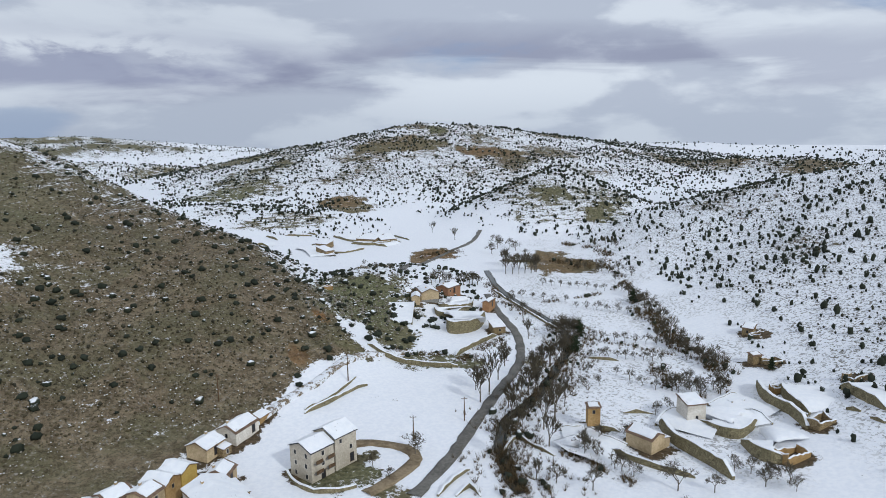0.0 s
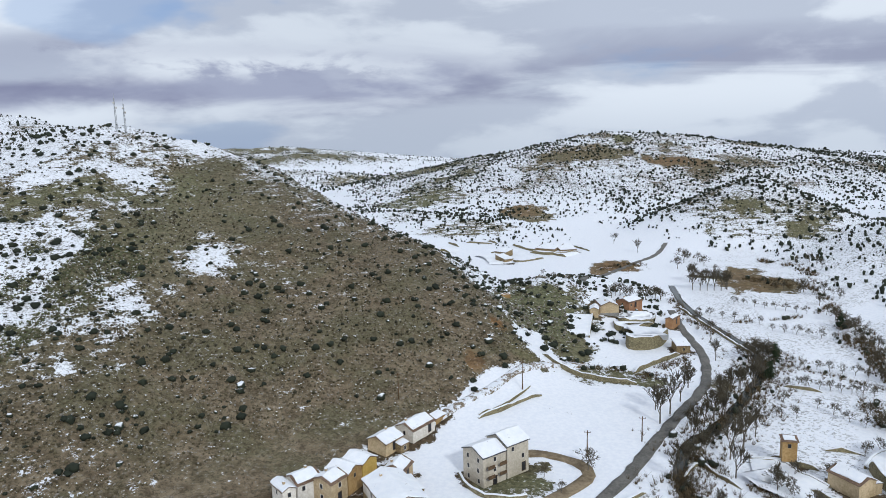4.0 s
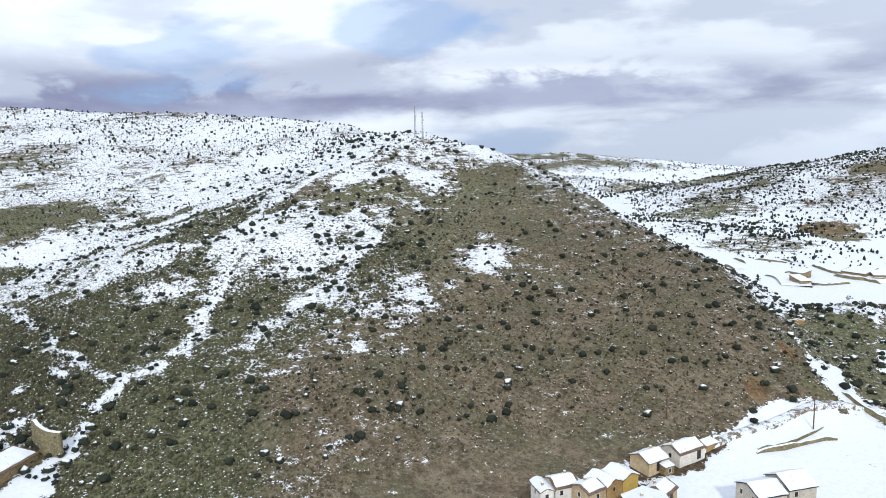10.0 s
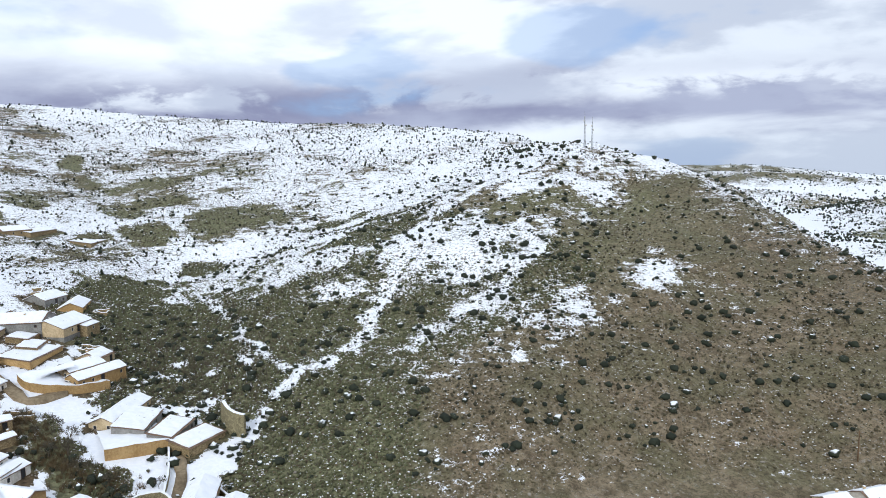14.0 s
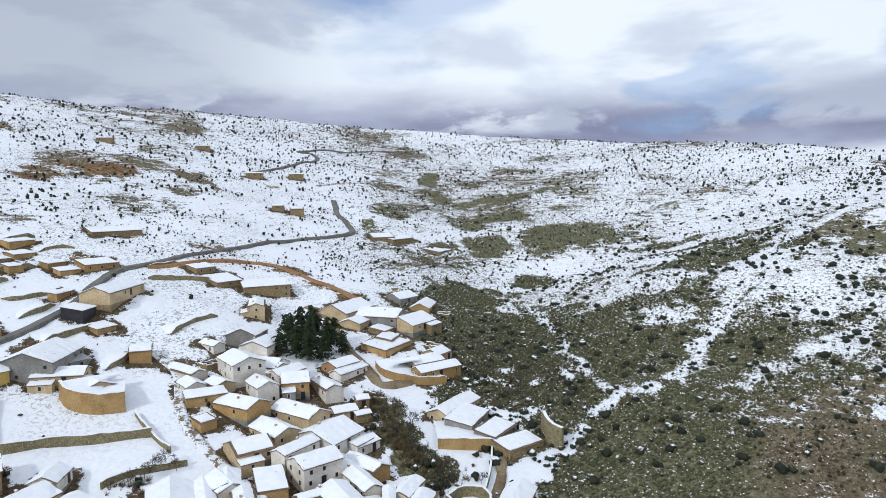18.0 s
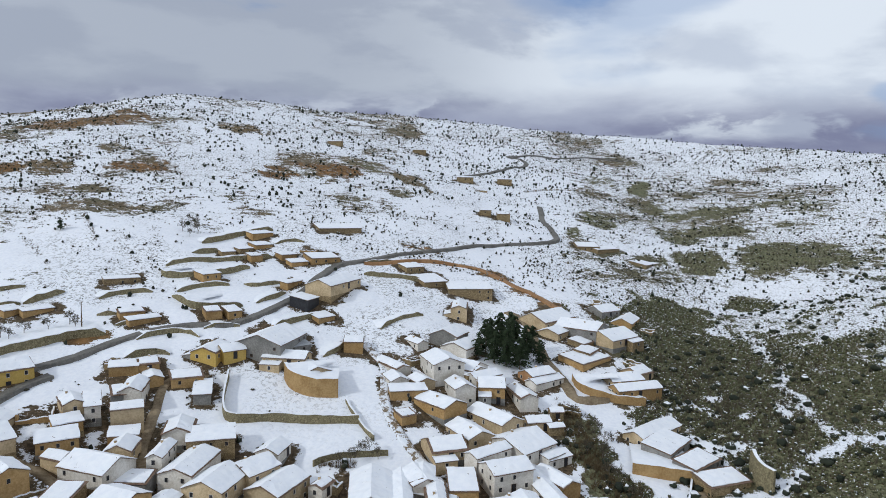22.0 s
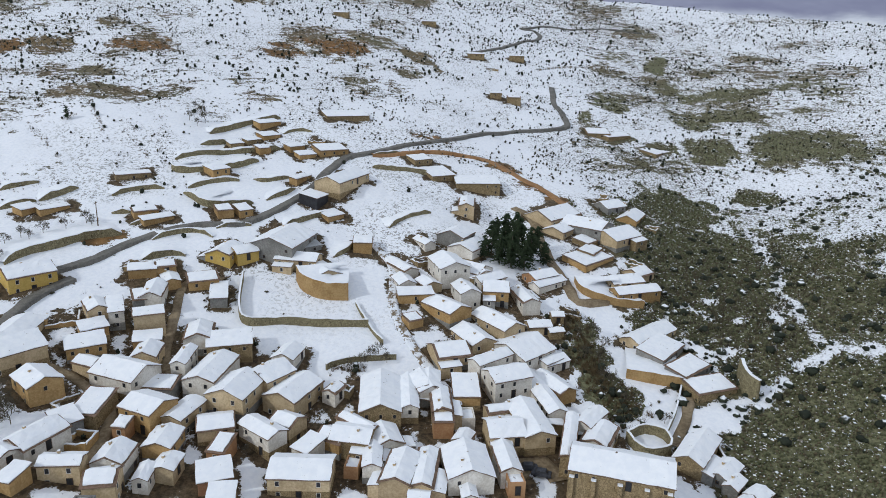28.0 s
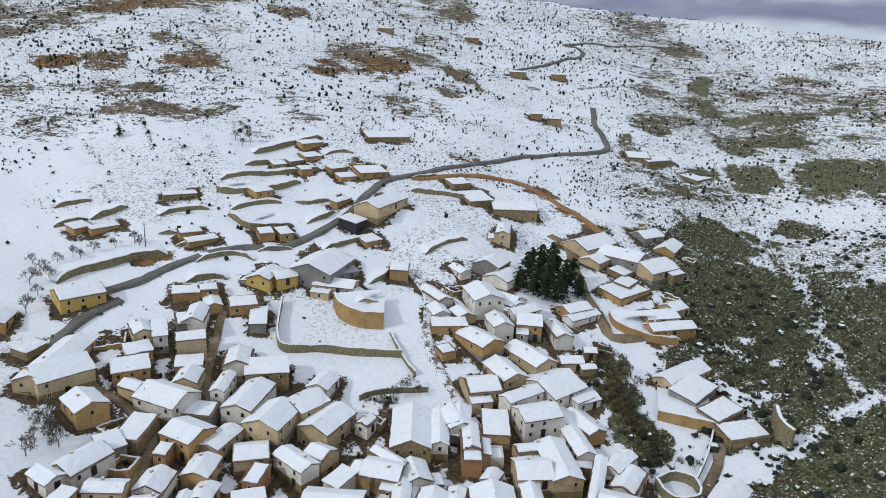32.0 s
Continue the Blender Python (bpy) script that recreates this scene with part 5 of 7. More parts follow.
def wall_run(name, pts, h):
    line = resample(pts, 1.6)
    nor = sides(line)
    xs = np.array([p.x for p in line])
    ys = np.array([p.y for p in line])
    g = terrain(xs, ys)
    top = np.convolve(np.pad(g, 3, mode="edge"), np.ones(7) / 7, "valid") + h
    rng = random.Random(int(abs(pts[0][0]) * 10))
    th = 0.45 if h < 3 else 0.8
    vs, fs, sv, sf = [], [], [], []
    jag = 0.22 if name != "ruined_wall" else 0.8
    ends = 1 if name in ("terrace_wall", "dry_stone_wall") else 0
    n = len(line)
    for i, (p, q) in enumerate(zip(line, nor)):
        fade = min(1, (i + 1) / 3, (n - i) / 3) if ends else 1
        z = g[i] + (max(top[i], g[i] + h * 0.5) - g[i]) * fade + rng.uniform(-jag, jag)
        for s, zz in ((-1, g[i] - 1.0), (-1, z), (1, z), (1, g[i] - 1.0)):
            w = th * (1.15 if zz < z else 0.85) * s / 2 + rng.uniform(-0.06, 0.06)
            vs.append((p.x + q.x * w, p.y + q.y * w, zz))
        for s, dz in ((-0.55, 0.0), (-0.5, 0.16), (0.5, 0.16), (0.55, 0.0)):
            sv.append((p.x + q.x * s * th, p.y + q.y * s * th, z + dz + rng.uniform(0, 0.05)))
    for a in range(0, 4 * (n - 1), 4):
        for k in range(4):
            b = (k + 1) % 4
            f = (a + k, a + 4 + k, a + 4 + b, a + b)
            fs.append(f)
            sf.append(f)
    for lst in (fs, sf):
        lst.append((0, 1, 2, 3))
        lst.append((4 * n - 1, 4 * n - 2, 4 * n - 3, 4 * n - 4))
    tv, tf = [], []
    half = sum((q - p).length for p, q in zip(line, line[1:])) / 2
    bulge = ((line[0] + line[-1]) / 2 - line[n // 2]).length
    if name in ("terrace_wall", "retaining_wall") and n > 3 and (abs(g).max() > 3.5 or bulge > 0.16 * half):
        far = 6.0
        gl = terrain(xs + far * np.array([q.x for q in nor]), ys + far * np.array([q.y for q in nor]))
        gr = terrain(xs - far * np.array([q.x for q in nor]), ys - far * np.array([q.y for q in nor]))
        up = 1 if np.mean(gl) > np.mean(gr) else -1
        bow = (line[0] + line[-1]) / 2 - line[n // 2]
        if abs(np.mean(gl) - np.mean(gr)) < 2.2 and bow.length > 1.5:   # on flat ground the fill lies inside the curve
            up = 1 if bow.dot(nor[n // 2]) > 0 else -1
        steps = 7
        reach = min(14.0, 2.5 + h / max(0.12, abs(np.mean(gl) - np.mean(gr)) / (2 * far)))
        for i, (p, q) in enumerate(zip(line, nor)):
            t = vs[4 * i + 1][2]
            for k in range(steps + 1):
                s = up * (0.2 + k * reach / steps)
                x, y = p.x + q.x * s, p.y + q.y * s
                tv.append([x, y, t - 0.12 - 0.02 * k])
        tz = terrain(np.array([v[0] for v in tv]), np.array([v[1] for v in tv]))
        for v, z in zip(tv, tz):
            v[2] = max(v[2], z - 0.25)
        k = steps + 1
        for i in range(n - 1):
            for j in range(steps):
                a = i * k + j
                tf.append((a, a + k, a + k + 1, a + 1) if up < 0 else (a, a + 1, a + k + 1, a + k))
    origin = empty(name, Matrix(), WALL_WORDS[name], "wall", "walls of the valley")
    mesh_object("masonry", vs, fs, M["ochre"] if name == "retaining_wall" else M["wallstone"]).parent = origin
    tagged(mesh_object("snow_coping", sv, sf, M["snow"]), "snow lying on the wall").parent = origin
    if tf:
        tagged(mesh_object("terrace_fill", tv, tf, M["snow"], True), "level snowy earth behind the wall").parent = origin
    return origin


# ---- roads, streams and walls along lines placed on the ground to fit the camera's view ----
road("valley_road", [(-7, 135), (1, 152), (12, 182), (21, 205), (25, 221), (26, 244), (22, 271), (19, 299)], 3.4, "asphalt")
road("field_track", [(-51, 163), (-45, 175), (-37, 189), (-29, 205), (-20, 217), (-11, 224)], 3.0, "slush")
road("hamlet_road", [(25, 467), (17, 435), (3, 404), (-13, 362), (-19, 308)], 3.0, "asphalt")
road("yard_track", [(-17, 136), (-11, 143), (-7, 151), (-10, 156), (-18, 159), (-23, 158)], 3.5, "mud")
road("stream", [(22, 350), (25, 313), (34, 280), (42, 255), (43, 232), (35, 209), (26, 187), (16, 171), (13, 157), (14, 141), (16, 135)], 3.4, "water")
wall_run("dry_stone_wall", [(-25.5, 220.4), (-15.8, 214.0), (-5.0, 211.5), (4.0, 210.5)], 1.4)
wall_run("dry_stone_wall", [(-37.1, 172.9), (-29.6, 182.9), (-22.6, 191.8)], 1.0)
wall_run("terrace_wall", [(88.5, 188.2), (86.3, 180.6), (86.3, 173.4), (87.9, 167.9), (87.4, 158.3)], 3.0)
wall_run("terrace_wall", [(54.1, 165.8), (54.1, 157.3), (56.4, 151.0), (59.1, 145.2), (61.5, 138.5)], 3.2)
wall_run("terrace_wall", [(64.2, 166.9), (64.8, 162.3), (67.1, 158.8), (70.1, 157.0), (74.3, 160.1), (78.2, 164.9)], 2.6)
wall_run("terrace_wall", [(70.1, 154.5), (70.3, 148.4), (72.3, 144.7), (76.1, 144.3)], 3.0)
wall_run("terrace_wall", [(38.6, 153.0), (42.7, 147.9), (48.2, 143.1), (53.8, 139.8)], 1.4)
wall_run("terrace_wall", [(28.8, 165.4), (35.4, 164.5), (38.2, 159.4), (43.2, 155.5)], 1.2)
wall_run("terrace_wall", [(70.5, 177.7), (75.3, 179.6), (80.9, 184.2)], 1.6)
wall_run("terrace_wall", [(52.9, 165.8), (57.8, 171.5), (62.5, 173.6)], 2.0)
wall_run("terrace_wall", [(88.6, 168.6), (90.8, 164.9)], 1.5)
wall_run("terrace_wall", [(-2.0, 271.3), (0.1, 267.0), (4.4, 267.3), (9.4, 270.6), (10.3, 280.8)], 3.0)
wall_run("terrace_wall", [(1.1, 251.5), (2.0, 244.3), (8.0, 245.7), (12.7, 251.1), (15.6, 261.3)], 4.5)
wall_run("terrace_wall", [(3.6, 221.1), (9.3, 229.9), (18.5, 242.1)], 1.5)
wall_run("terrace_wall", [(-11.8, 269.5), (-12.0, 248.1)], 2.0)
road("upper_road", [(-168, -125), (-173, -120), (-181, -114), (-192, -109), (-202, -102), (-209, -94), (-213, -83), (-220, -77), (-228, -73), (-238, -69), (-250, -66), (-266, -64), (-279, -61), (-287, -54), (-302, -42), (-317, -28), (-338, -11), (-360, 9), (-373, 27), (-385, 37), (-404, 36), (-421, 32), (-436, 32), (-452, 32)], 3.8, "asphalt")
road("mountain_road", [(-493, -21), (-516, -6), (-543, 11), (-568, 25), (-584, 29), (-597, 24), (-594, 14), (-621, 42), (-642, 83), (-642, 119)], 4.0, "asphalt")
road("hill_track", [(-287, -52), (-298, -36), (-308, -20), (-310, -5), (-303, 5), (-295, 15), (-288, 23), (-278, 28)], 3.8, "redearth")
road("main_street", [(-185, -76), (-185, -82), (-179, -85), (-172, -84), (-165, -82), (-156, -80), (-148, -77), (-145, -74), (-144, -69), (-140, -62), (-135, -55), (-129, -48), (-125, -44)], 2.6, "mud")
road("chapel_street", [(-220, -39), (-209, -31), (-191, -28), (-183, -26), (-177, -23), (-167, -17), (-160, -12)], 3.0, "slush")
road("pine_street", [(-228, -7), (-204, -2), (-184, 2), (-171, 4), (-154, 5)], 2.6, "mud")
road("low_street", [(-141, -110), (-138, -99), (-136, -91), (-131, -83), (-127, -79), (-122, -77), (-114, -76), (-109, -75)], 2.6, "mud")
road("church_street", [(-126, 7), (-132, 10), (-133, 14), (-127, 17)], 5.0, "mud")
road("east_lane", [(-271, 8), (-263, 15), (-244, 18), (-227, 21), (-215, 25), (-207, 28), (-211, 37)], 4.0, "mud")
road("back_street", [(-171, 54), (-157, 50), (-144, 44)], 3.0, "mud")
wall_run("terrace_wall", [(-275.4, -115.5), (-285.2, -109.2), (-296.7, -101.6), (-304.7, -95.5)], 2.2)
wall_run("terrace_wall", [(-264.6, -115.0), (-269.3, -110.3), (-273.2, -106.2)], 1.8)
wall_run("terrace_wall", [(-249.1, -118.3), (-258.1, -107.3), (-269.6, -94.3), (-275.9, -86.7)], 1.8)
wall_run("terrace_wall", [(-245.6, -118.1), (-239.9, -113.8), (-244.6, -102.1), (-251.1, -97.0), (-260.2, -90.5)], 2.0)
wall_run("terrace_wall", [(-218.8, -126.5), (-222.8, -123.8), (-224.9, -120.2), (-227.7, -112.7)], 1.6)
wall_run("terrace_wall", [(-226.8, -105.6), (-224.4, -101.4), (-220.8, -94.8), (-224.2, -87.4), (-228.5, -82.0)], 2.2)
wall_run("terrace_wall", [(-230.9, -105.8), (-236.9, -99.2), (-241.2, -91.3)], 1.6)
wall_run("terrace_wall", [(-202.4, -154.6), (-205.8, -150.4), (-209.3, -146.8)], 2.0)
wall_run("terrace_wall", [(-209.7, -146.2), (-214.9, -142.6), (-221.0, -139.4)], 2.0)
wall_run("terrace_wall", [(-208.8, -121.6), (-210.7, -115.1)], 1.6)
wall_run("terrace_wall", [(-173.1, -133.3), (-180.4, -130.2), (-185.8, -125.5), (-192.5, -121.3), (-197.9, -112.6)], 2.4)
wall_run("terrace_wall", [(-208.7, -87.3), (-211.7, -83.1), (-214.6, -78.0)], 1.4)
wall_run("terrace_wall", [(-276.2, -49.3), (-279.6, -38.3), (-282.7, -26.0)], 1.8)
wall_run("terrace_wall", [(-218.3, -68.0), (-225.0, -62.5), (-231.0, -56.5)], 1.8)
wall_run("terrace_wall", [(-207.7, -49.4), (-212.5, -46.2), (-219.2, -44.7)], 1.5)
wall_run("terrace_wall", [(-230.6, -35.4), (-239.2, -30.1), (-245.4, -22.4)], 1.5)
wall_run("terrace_wall", [(-212.6, -161.3), (-216.1, -156.9), (-220.1, -152.4)], 1.6)
wall_run("terrace_wall", [(-203.7, -112.8), (-205.4, -108.7), (-209.2, -103.9)], 1.4)
wall_run("terrace_wall", [(-232.1, -78.5), (-238.4, -74.5), (-244.8, -72.0)], 1.6)
wall_run("terrace_wall", [(-246.2, -87.9), (-245.7, -82.7), (-252.7, -76.1)], 1.4)
wall_run("terrace_wall", [(-287.8, -51.5), (-289.9, -46.9), (-296.1, -40.7)], 1.6)
wall_run("terrace_wall", [(-289.6, -89.3), (-294.2, -84.9), (-295.8, -78.9)], 1.5)
wall_run("terrace_wall", [(-197.0, -102.8), (-203.9, -97.4), (-205.5, -91.6), (-204.0, -86.7)], 1.5)
wall_run("terrace_wall", [(-185.4, -100.4), (-190.8, -93.7), (-191.7, -90.2)], 2.0)
wall_run("garden_wall", [(-189.1, -72.0), (-169.6, -65.3), (-172.2, -53.4), (-173.6, -43.2), (-175.4, -32.2)], 2.2)
wall_run("garden_wall", [(-184.0, -37.4), (-175.4, -32.2), (-169.1, -27.2)], 1.2)
wall_run("retaining_wall", [(-192.3, -56.6), (-187.6, -53.4), (-184.9, -47.6), (-185.9, -40.0)], 5.0)
wall_run("garden_wall", [(-156.4, -39.4), (-159.3, -36.0), (-164.4, -22.9)], 1.6)
wall_run("retaining_wall", [(-172.0, 37.6), (-171.2, 44.3), (-170.5, 52.1)], 3.0)
wall_run("ruined_wall", [(-175.4, 67.6), (-169.2, 67.1), (-164.8, 69.2)], 6.5)
wall_run("garden_wall", [(-170.1, 51.7), (-158.3, 47.6), (-148.4, 43.2)], 1.2)
wall_run("garden_wall", [(-144.5, 33.3), (-148.2, 38.2), (-146.8, 42.4), (-141.1, 42.5), (-138.6, 36.5), (-144.5, 33.3)], 2.6)
wall_run("garden_wall", [(-145.6, 54.1), (-140.7, 54.8), (-136.5, 57.8)], 1.5)
wall_run("retaining_wall", [(-218.8, 27.8), (-212.6, 29.8), (-210.1, 39.3), (-211.4, 49.2)], 2.5)
wall_run("terrace_wall", [(104.2, 174.8), (104.4, 169.3), (104.6, 163.1), (105.1, 157.0)], 2.6)
wall_run("terrace_wall", [(92.5, 183.7), (90.6, 176.0), (90.4, 170.0), (91.5, 165.2)], 2.8)
wall_run("terrace_wall", [(75.7, 172.2), (79.4, 170.6), (80.4, 167.0), (81.4, 163.4)], 1.8)
wall_run("terrace_wall", [(99.5, 163.5), (101.0, 160.1)], 1.6)
wall_run("terrace_wall", [(100.9, 155.8), (101.7, 151.8)], 1.6)
wall_run("dry_stone_wall", [(29.8, 164.5), (36.3, 164.4), (42.9, 163.2)], 1.2)
wall_run("dry_stone_wall", [(46.9, 173.9), (52.0, 173.7), (54.8, 172.8)], 1.0)
wall_run("terrace_wall", [(-58.1, 437.5), (-45.5, 431.7), (-27.6, 439.9)], 1.6)
wall_run("terrace_wall", [(-92.2, 471.1), (-83.9, 463.8)], 1.2)
wall_run("terrace_wall", [(-82.4, 433.5), (-70.0, 424.2)], 1.4)
wall_run("dry_stone_wall", [(-67.8, 410.6), (-58.8, 408.0), (-47.9, 420.1)], 1.0)
wall_run("terrace_wall", [(-3.7, 268.2), (-2.5, 261.8), (3.1, 262.0), (10.4, 273.7), (12.0, 282.2)], 2.0)
wall_run("terrace_wall", [(-5.5, 326.4), (-2.7, 314.7), (1.3, 312.5)], 1.6)
wall_run("dry_stone_wall", [(33.8, 375.6), (50.5, 368.9)], 1.2)
wall_run("dry_stone_wall", [(22.3, 306.9), (30.4, 283.9), (37.2, 261.9), (42.5, 246.2)], 0.9)
wall_run("dry_stone_wall", [(46.3, 217.5), (55.9, 214.0)], 0.9)
wall_run("garden_wall", [(-35.8, 144.9), (-32.8, 140.0), (-28.3, 136.7), (-23.1, 137.0), (-19.5, 138.8)], 0.9)
wall_run("dry_stone_wall", [(-37.4, 174.8), (-32.5, 181.5), (-27.5, 191.2), (-26.4, 195.7)], 0.8)
wall_run("dry_stone_wall", [(-2.0, 134.7), (1.4, 141.1), (5.1, 146.0)], 0.8)
wall_run("dry_stone_wall", [(1.8, 134.6), (4.8, 138.2), (7.0, 134.4)], 1.0)
wall_run("dry_stone_wall", [(13.6, 154.0), (17.3, 160.8), (21.1, 155.8), (25.2, 151.2)], 0.8)
road("ridge_track", [(-485, 24), (-509, 44), (-520, 61), (-529, 79)], 3.0, "slush")
wall_run("terrace_wall", [(-95.1, 327.8), (-116.1, 427.5), (-108.9, 430.1)], 1.6)
wall_run("terrace_wall", [(-117.8, 461.4), (-107.8, 450.5)], 1.4)
wall_run("terrace_wall", [(-72.7, 459.2), (-60.5, 445.1), (-53.6, 442.7)], 1.4)
wall_run("dry_stone_wall", [(-105.7, 464.9), (-94.5, 463.2), (-87.2, 462.7)], 1.0)
wall_run("terrace_wall", [(-81.1, 430.7), (-71.2, 420.8), (-63.4, 401.4)], 1.4)
wall_run("terrace_wall", [(-51.8, 447.7), (-43.0, 432.4), (-34.7, 426.0)], 1.4)
wall_run("dry_stone_wall", [(-33.1, 462.7), (-21.8, 446.6)], 1.0)
road("lower_road", [(-129, -111), (-131, -111), (-139, -113), (-147, -117), (-153, -118), (-159, -118), (-166, -116), (-172, -113)], 3.4, "asphalt")

# ---- vegetation ----
def fast_mesh(name, verts, tris, mat, smooth=False):
    me = bpy.data.meshes.new(name)
    me.vertices.add(len(verts))
    me.vertices.foreach_set("co", np.asarray(verts, np.float32).ravel())
    n = len(tris)
    me.loops.add(3 * n)
    me.loops.foreach_set("vertex_index", np.asarray(tris, np.int32).ravel())
    me.polygons.add(n)
    me.polygons.foreach_set("loop_start", np.arange(0, 3 * n, 3, dtype=np.int32))
    me.materials.append(mat)
    me.update(calc_edges=True)
    if smooth:
        me.shade_smooth()
    return me


def ico(subdiv):
    bm = bmesh.new()
    bmesh.ops.create_icosphere(bm, subdivisions=subdiv, radius=1.0)
    v = np.array([q.co[:] for q in bm.verts])
    f = np.array([[q.index for q in p.verts] for p in bm.faces])
    bm.free()
    return v, f


def clumps(xyz, size, squash, base, jitter, rng):
    """Many uneven lumps: base shape repeated at xyz with own sizes; returns vertices and triangles."""
    v, f = base
    n, k = len(xyz), len(v)
    s = size[:, None, None] * (1 + jitter * (rng.random((n, k, 1)) - .5) * 2)
    turn = rng.random(n) * 6.283
    c, q = np.cos(turn)[:, None], np.sin(turn)[:, None]
    x = v[None, :, 0] * c - v[None, :, 1] * q
    y = v[None, :, 0] * q + v[None, :, 1] * c
    z = np.broadcast_to(v[None, :, 2], x.shape)
    p = np.stack([x, y, z * squash[:, None]], 2) * s
    p[:, :, 2] += (size * squash * 0.75)[:, None]
    p = p + xyz[:, None, :]
    t = f[None] + (np.arange(n) * k)[:, None, None]
    return p.reshape(-1, 3), t.reshape(-1, 3)


def spikes(xyz, height, count, spread, rng, thick=0.05):
    """Bunches of thin bare shoots rising from points: narrow triangles, leaning outwards."""
    n = len(xyz)
    ang = rng.random((n, count)) * 6.283
    lean = rng.random((n, count)) * spread
    h = height[:, None] * (0.55 + 0.45 * rng.random((n, count)))
    start = rng.random((n, count)) * 0.3
    ox, oy = np.cos(ang), np.sin(ang)
    b = xyz[:, None, :] + np.stack([ox * start, oy * start, np.zeros_like(ox) - 0.1], 2)
    tip = xyz[:, None, :] + np.stack([ox * lean * h, oy * lean * h, h], 2)
    w = rng.random((n, count)) * 6.283
    side = np.stack([np.cos(w), np.sin(w), np.zeros_like(w)], 2) * (thick * height[:, None, None] / 3 + 0.02)
    v = np.stack([b - side, b + side, tip], 2).reshape(-1, 3)
    return v, np.arange(len(v)).reshape(-1, 3)


ICO1, ICO2 = ico(1), ico(2)


def scatter(n, a0, a1, r0, r1, power, rng):
    """Random ground places in a sector spread out from the camera, denser close to it, to fit its view."""
    az = np.radians(a0 + (a1 - a0) * rng.random(n))
    r = (r0 ** power + (r1 ** power - r0 ** power) * rng.random(n)) ** (1 / power)
    x, y = -np.sin(az) * r, np.cos(az) * r
    return x, y, terrain(x, y), r


KNOLL = [(52, 580), (87, 533), (131, 462)]


def hillside_shrubs():
    rng = np.random.default_rng(7)
    x, y, z, r = scatter(52000, -46, 136, 120, 1350, 0.8, rng)
    snow, och, _ = cover(x, y, z)
    patch = fbm(x, y, 60, 3, 201)
    want = sstep(8, 24, z) * (0.2 + 0.8 * sstep(0.40, 0.68, patch))
    own = ridge_height(RIDGES["brown"], x, y, 16, 0.9) + 3
    other = np.maximum(ridge_height(RIDGES["plateau"], x, y, 16), ridge_height(RIDGES["shoulder"], x, y, 16, 0.9))
    brown = (own > other) & (r < 420)
    want = np.where(brown, (0.30 + 0.5 * sstep(0.35, 0.65, patch)) * sstep(4, 8, z), want)
    village = (x < -95) & (x > -330) & (y > -190) & (y < 45) & (z < 68)
    want = np.where(village, 0.02, want)
    want = np.where((r > 450) & (z > 4), np.maximum(want, 0.55 + 0.4 * sstep(0.4, 0.6, patch)), want)
    slope = (x > 40) & (r < 480) & (z > 3)
    want = np.where(slope, (0.85 * sstep(0.3, 0.6, patch) + 0.2) * np.where(r < 300, 0.35, 1.0), want)
    want = np.where((line_distance(KNOLL, x, y) < 75) & (z > 2), 1.0, want)
    want = np.where((line_distance([q[:2] for q in RIDGES["rock_knoll"]], x, y) < 42) & (z > 1.5), 0.9, want)
    want = np.where((line_distance([q[:2] for q in RIDGES["spur"]], x, y) < 45), 0.9, want)
    forest = (np.maximum(ridge_height(RIDGES["forest"], x, y, 16), ridge_height(RIDGES["dark_hill"], x, y, 16)) > z - 6) & (r > 700)
    want = np.where(forest, 1.0, want)
    keep = rng.random(len(x)) < want
    forest = forest[keep]
    x, y, z, r = x[keep], y[keep], z[keep], r[keep]
    size = 0.35 + 0.75 * rng.random(len(x)) ** 1.8
    size = np.where(z > 70, size * 1.35, size)
    size = np.where(r > 600, size * 1.05, size)
    size = np.where(forest, size * 1.3, size)
    size = np.where((x > 40) & (r < 480), size * np.where(r < 300, 0.7, 1.0), size)
    brown = brown[keep]
    size = np.where((x < -150) & (r < 900) & ~brown, size * np.where(z > 70, 0.62, 0.7), size)
    size = np.where(brown, size * 1.2, size)
    squash = np.where(brown, 0.75, 0.9 + 0.7 * rng.random(len(x)))
    squash = np.where((x > 40) & (r < 480), 1.2 + 0.7 * rng.random(len(x)), squash)
    xyz = np.stack([x, y, z], 1)
    near = r < 300
    for tag, sel, base in (("near", near, ICO2), ("far", ~near, ICO1)):
        v, f = clumps(xyz[sel], size[sel], squash[sel], base, 0.42, rng)
        ob = new("juniper_scrub", fast_mesh("juniper_scrub", v, f, M["juniper"]))
        tagged(ob, "dark green juniper bushes dotted over the snowy hills", "shrubs", kind="stuff")


OCTA = (np.array([(1, 0, 0), (-1, 0, 0), (0, 1, 0), (0, -1, 0), (0, 0, 1), (0, 0, -1)], float),
        np.array([(0, 2, 4), (2, 1, 4), (1, 3, 4), (3, 0, 4), (2, 0, 5), (1, 2, 5), (3, 1, 5), (0, 3, 5)]))


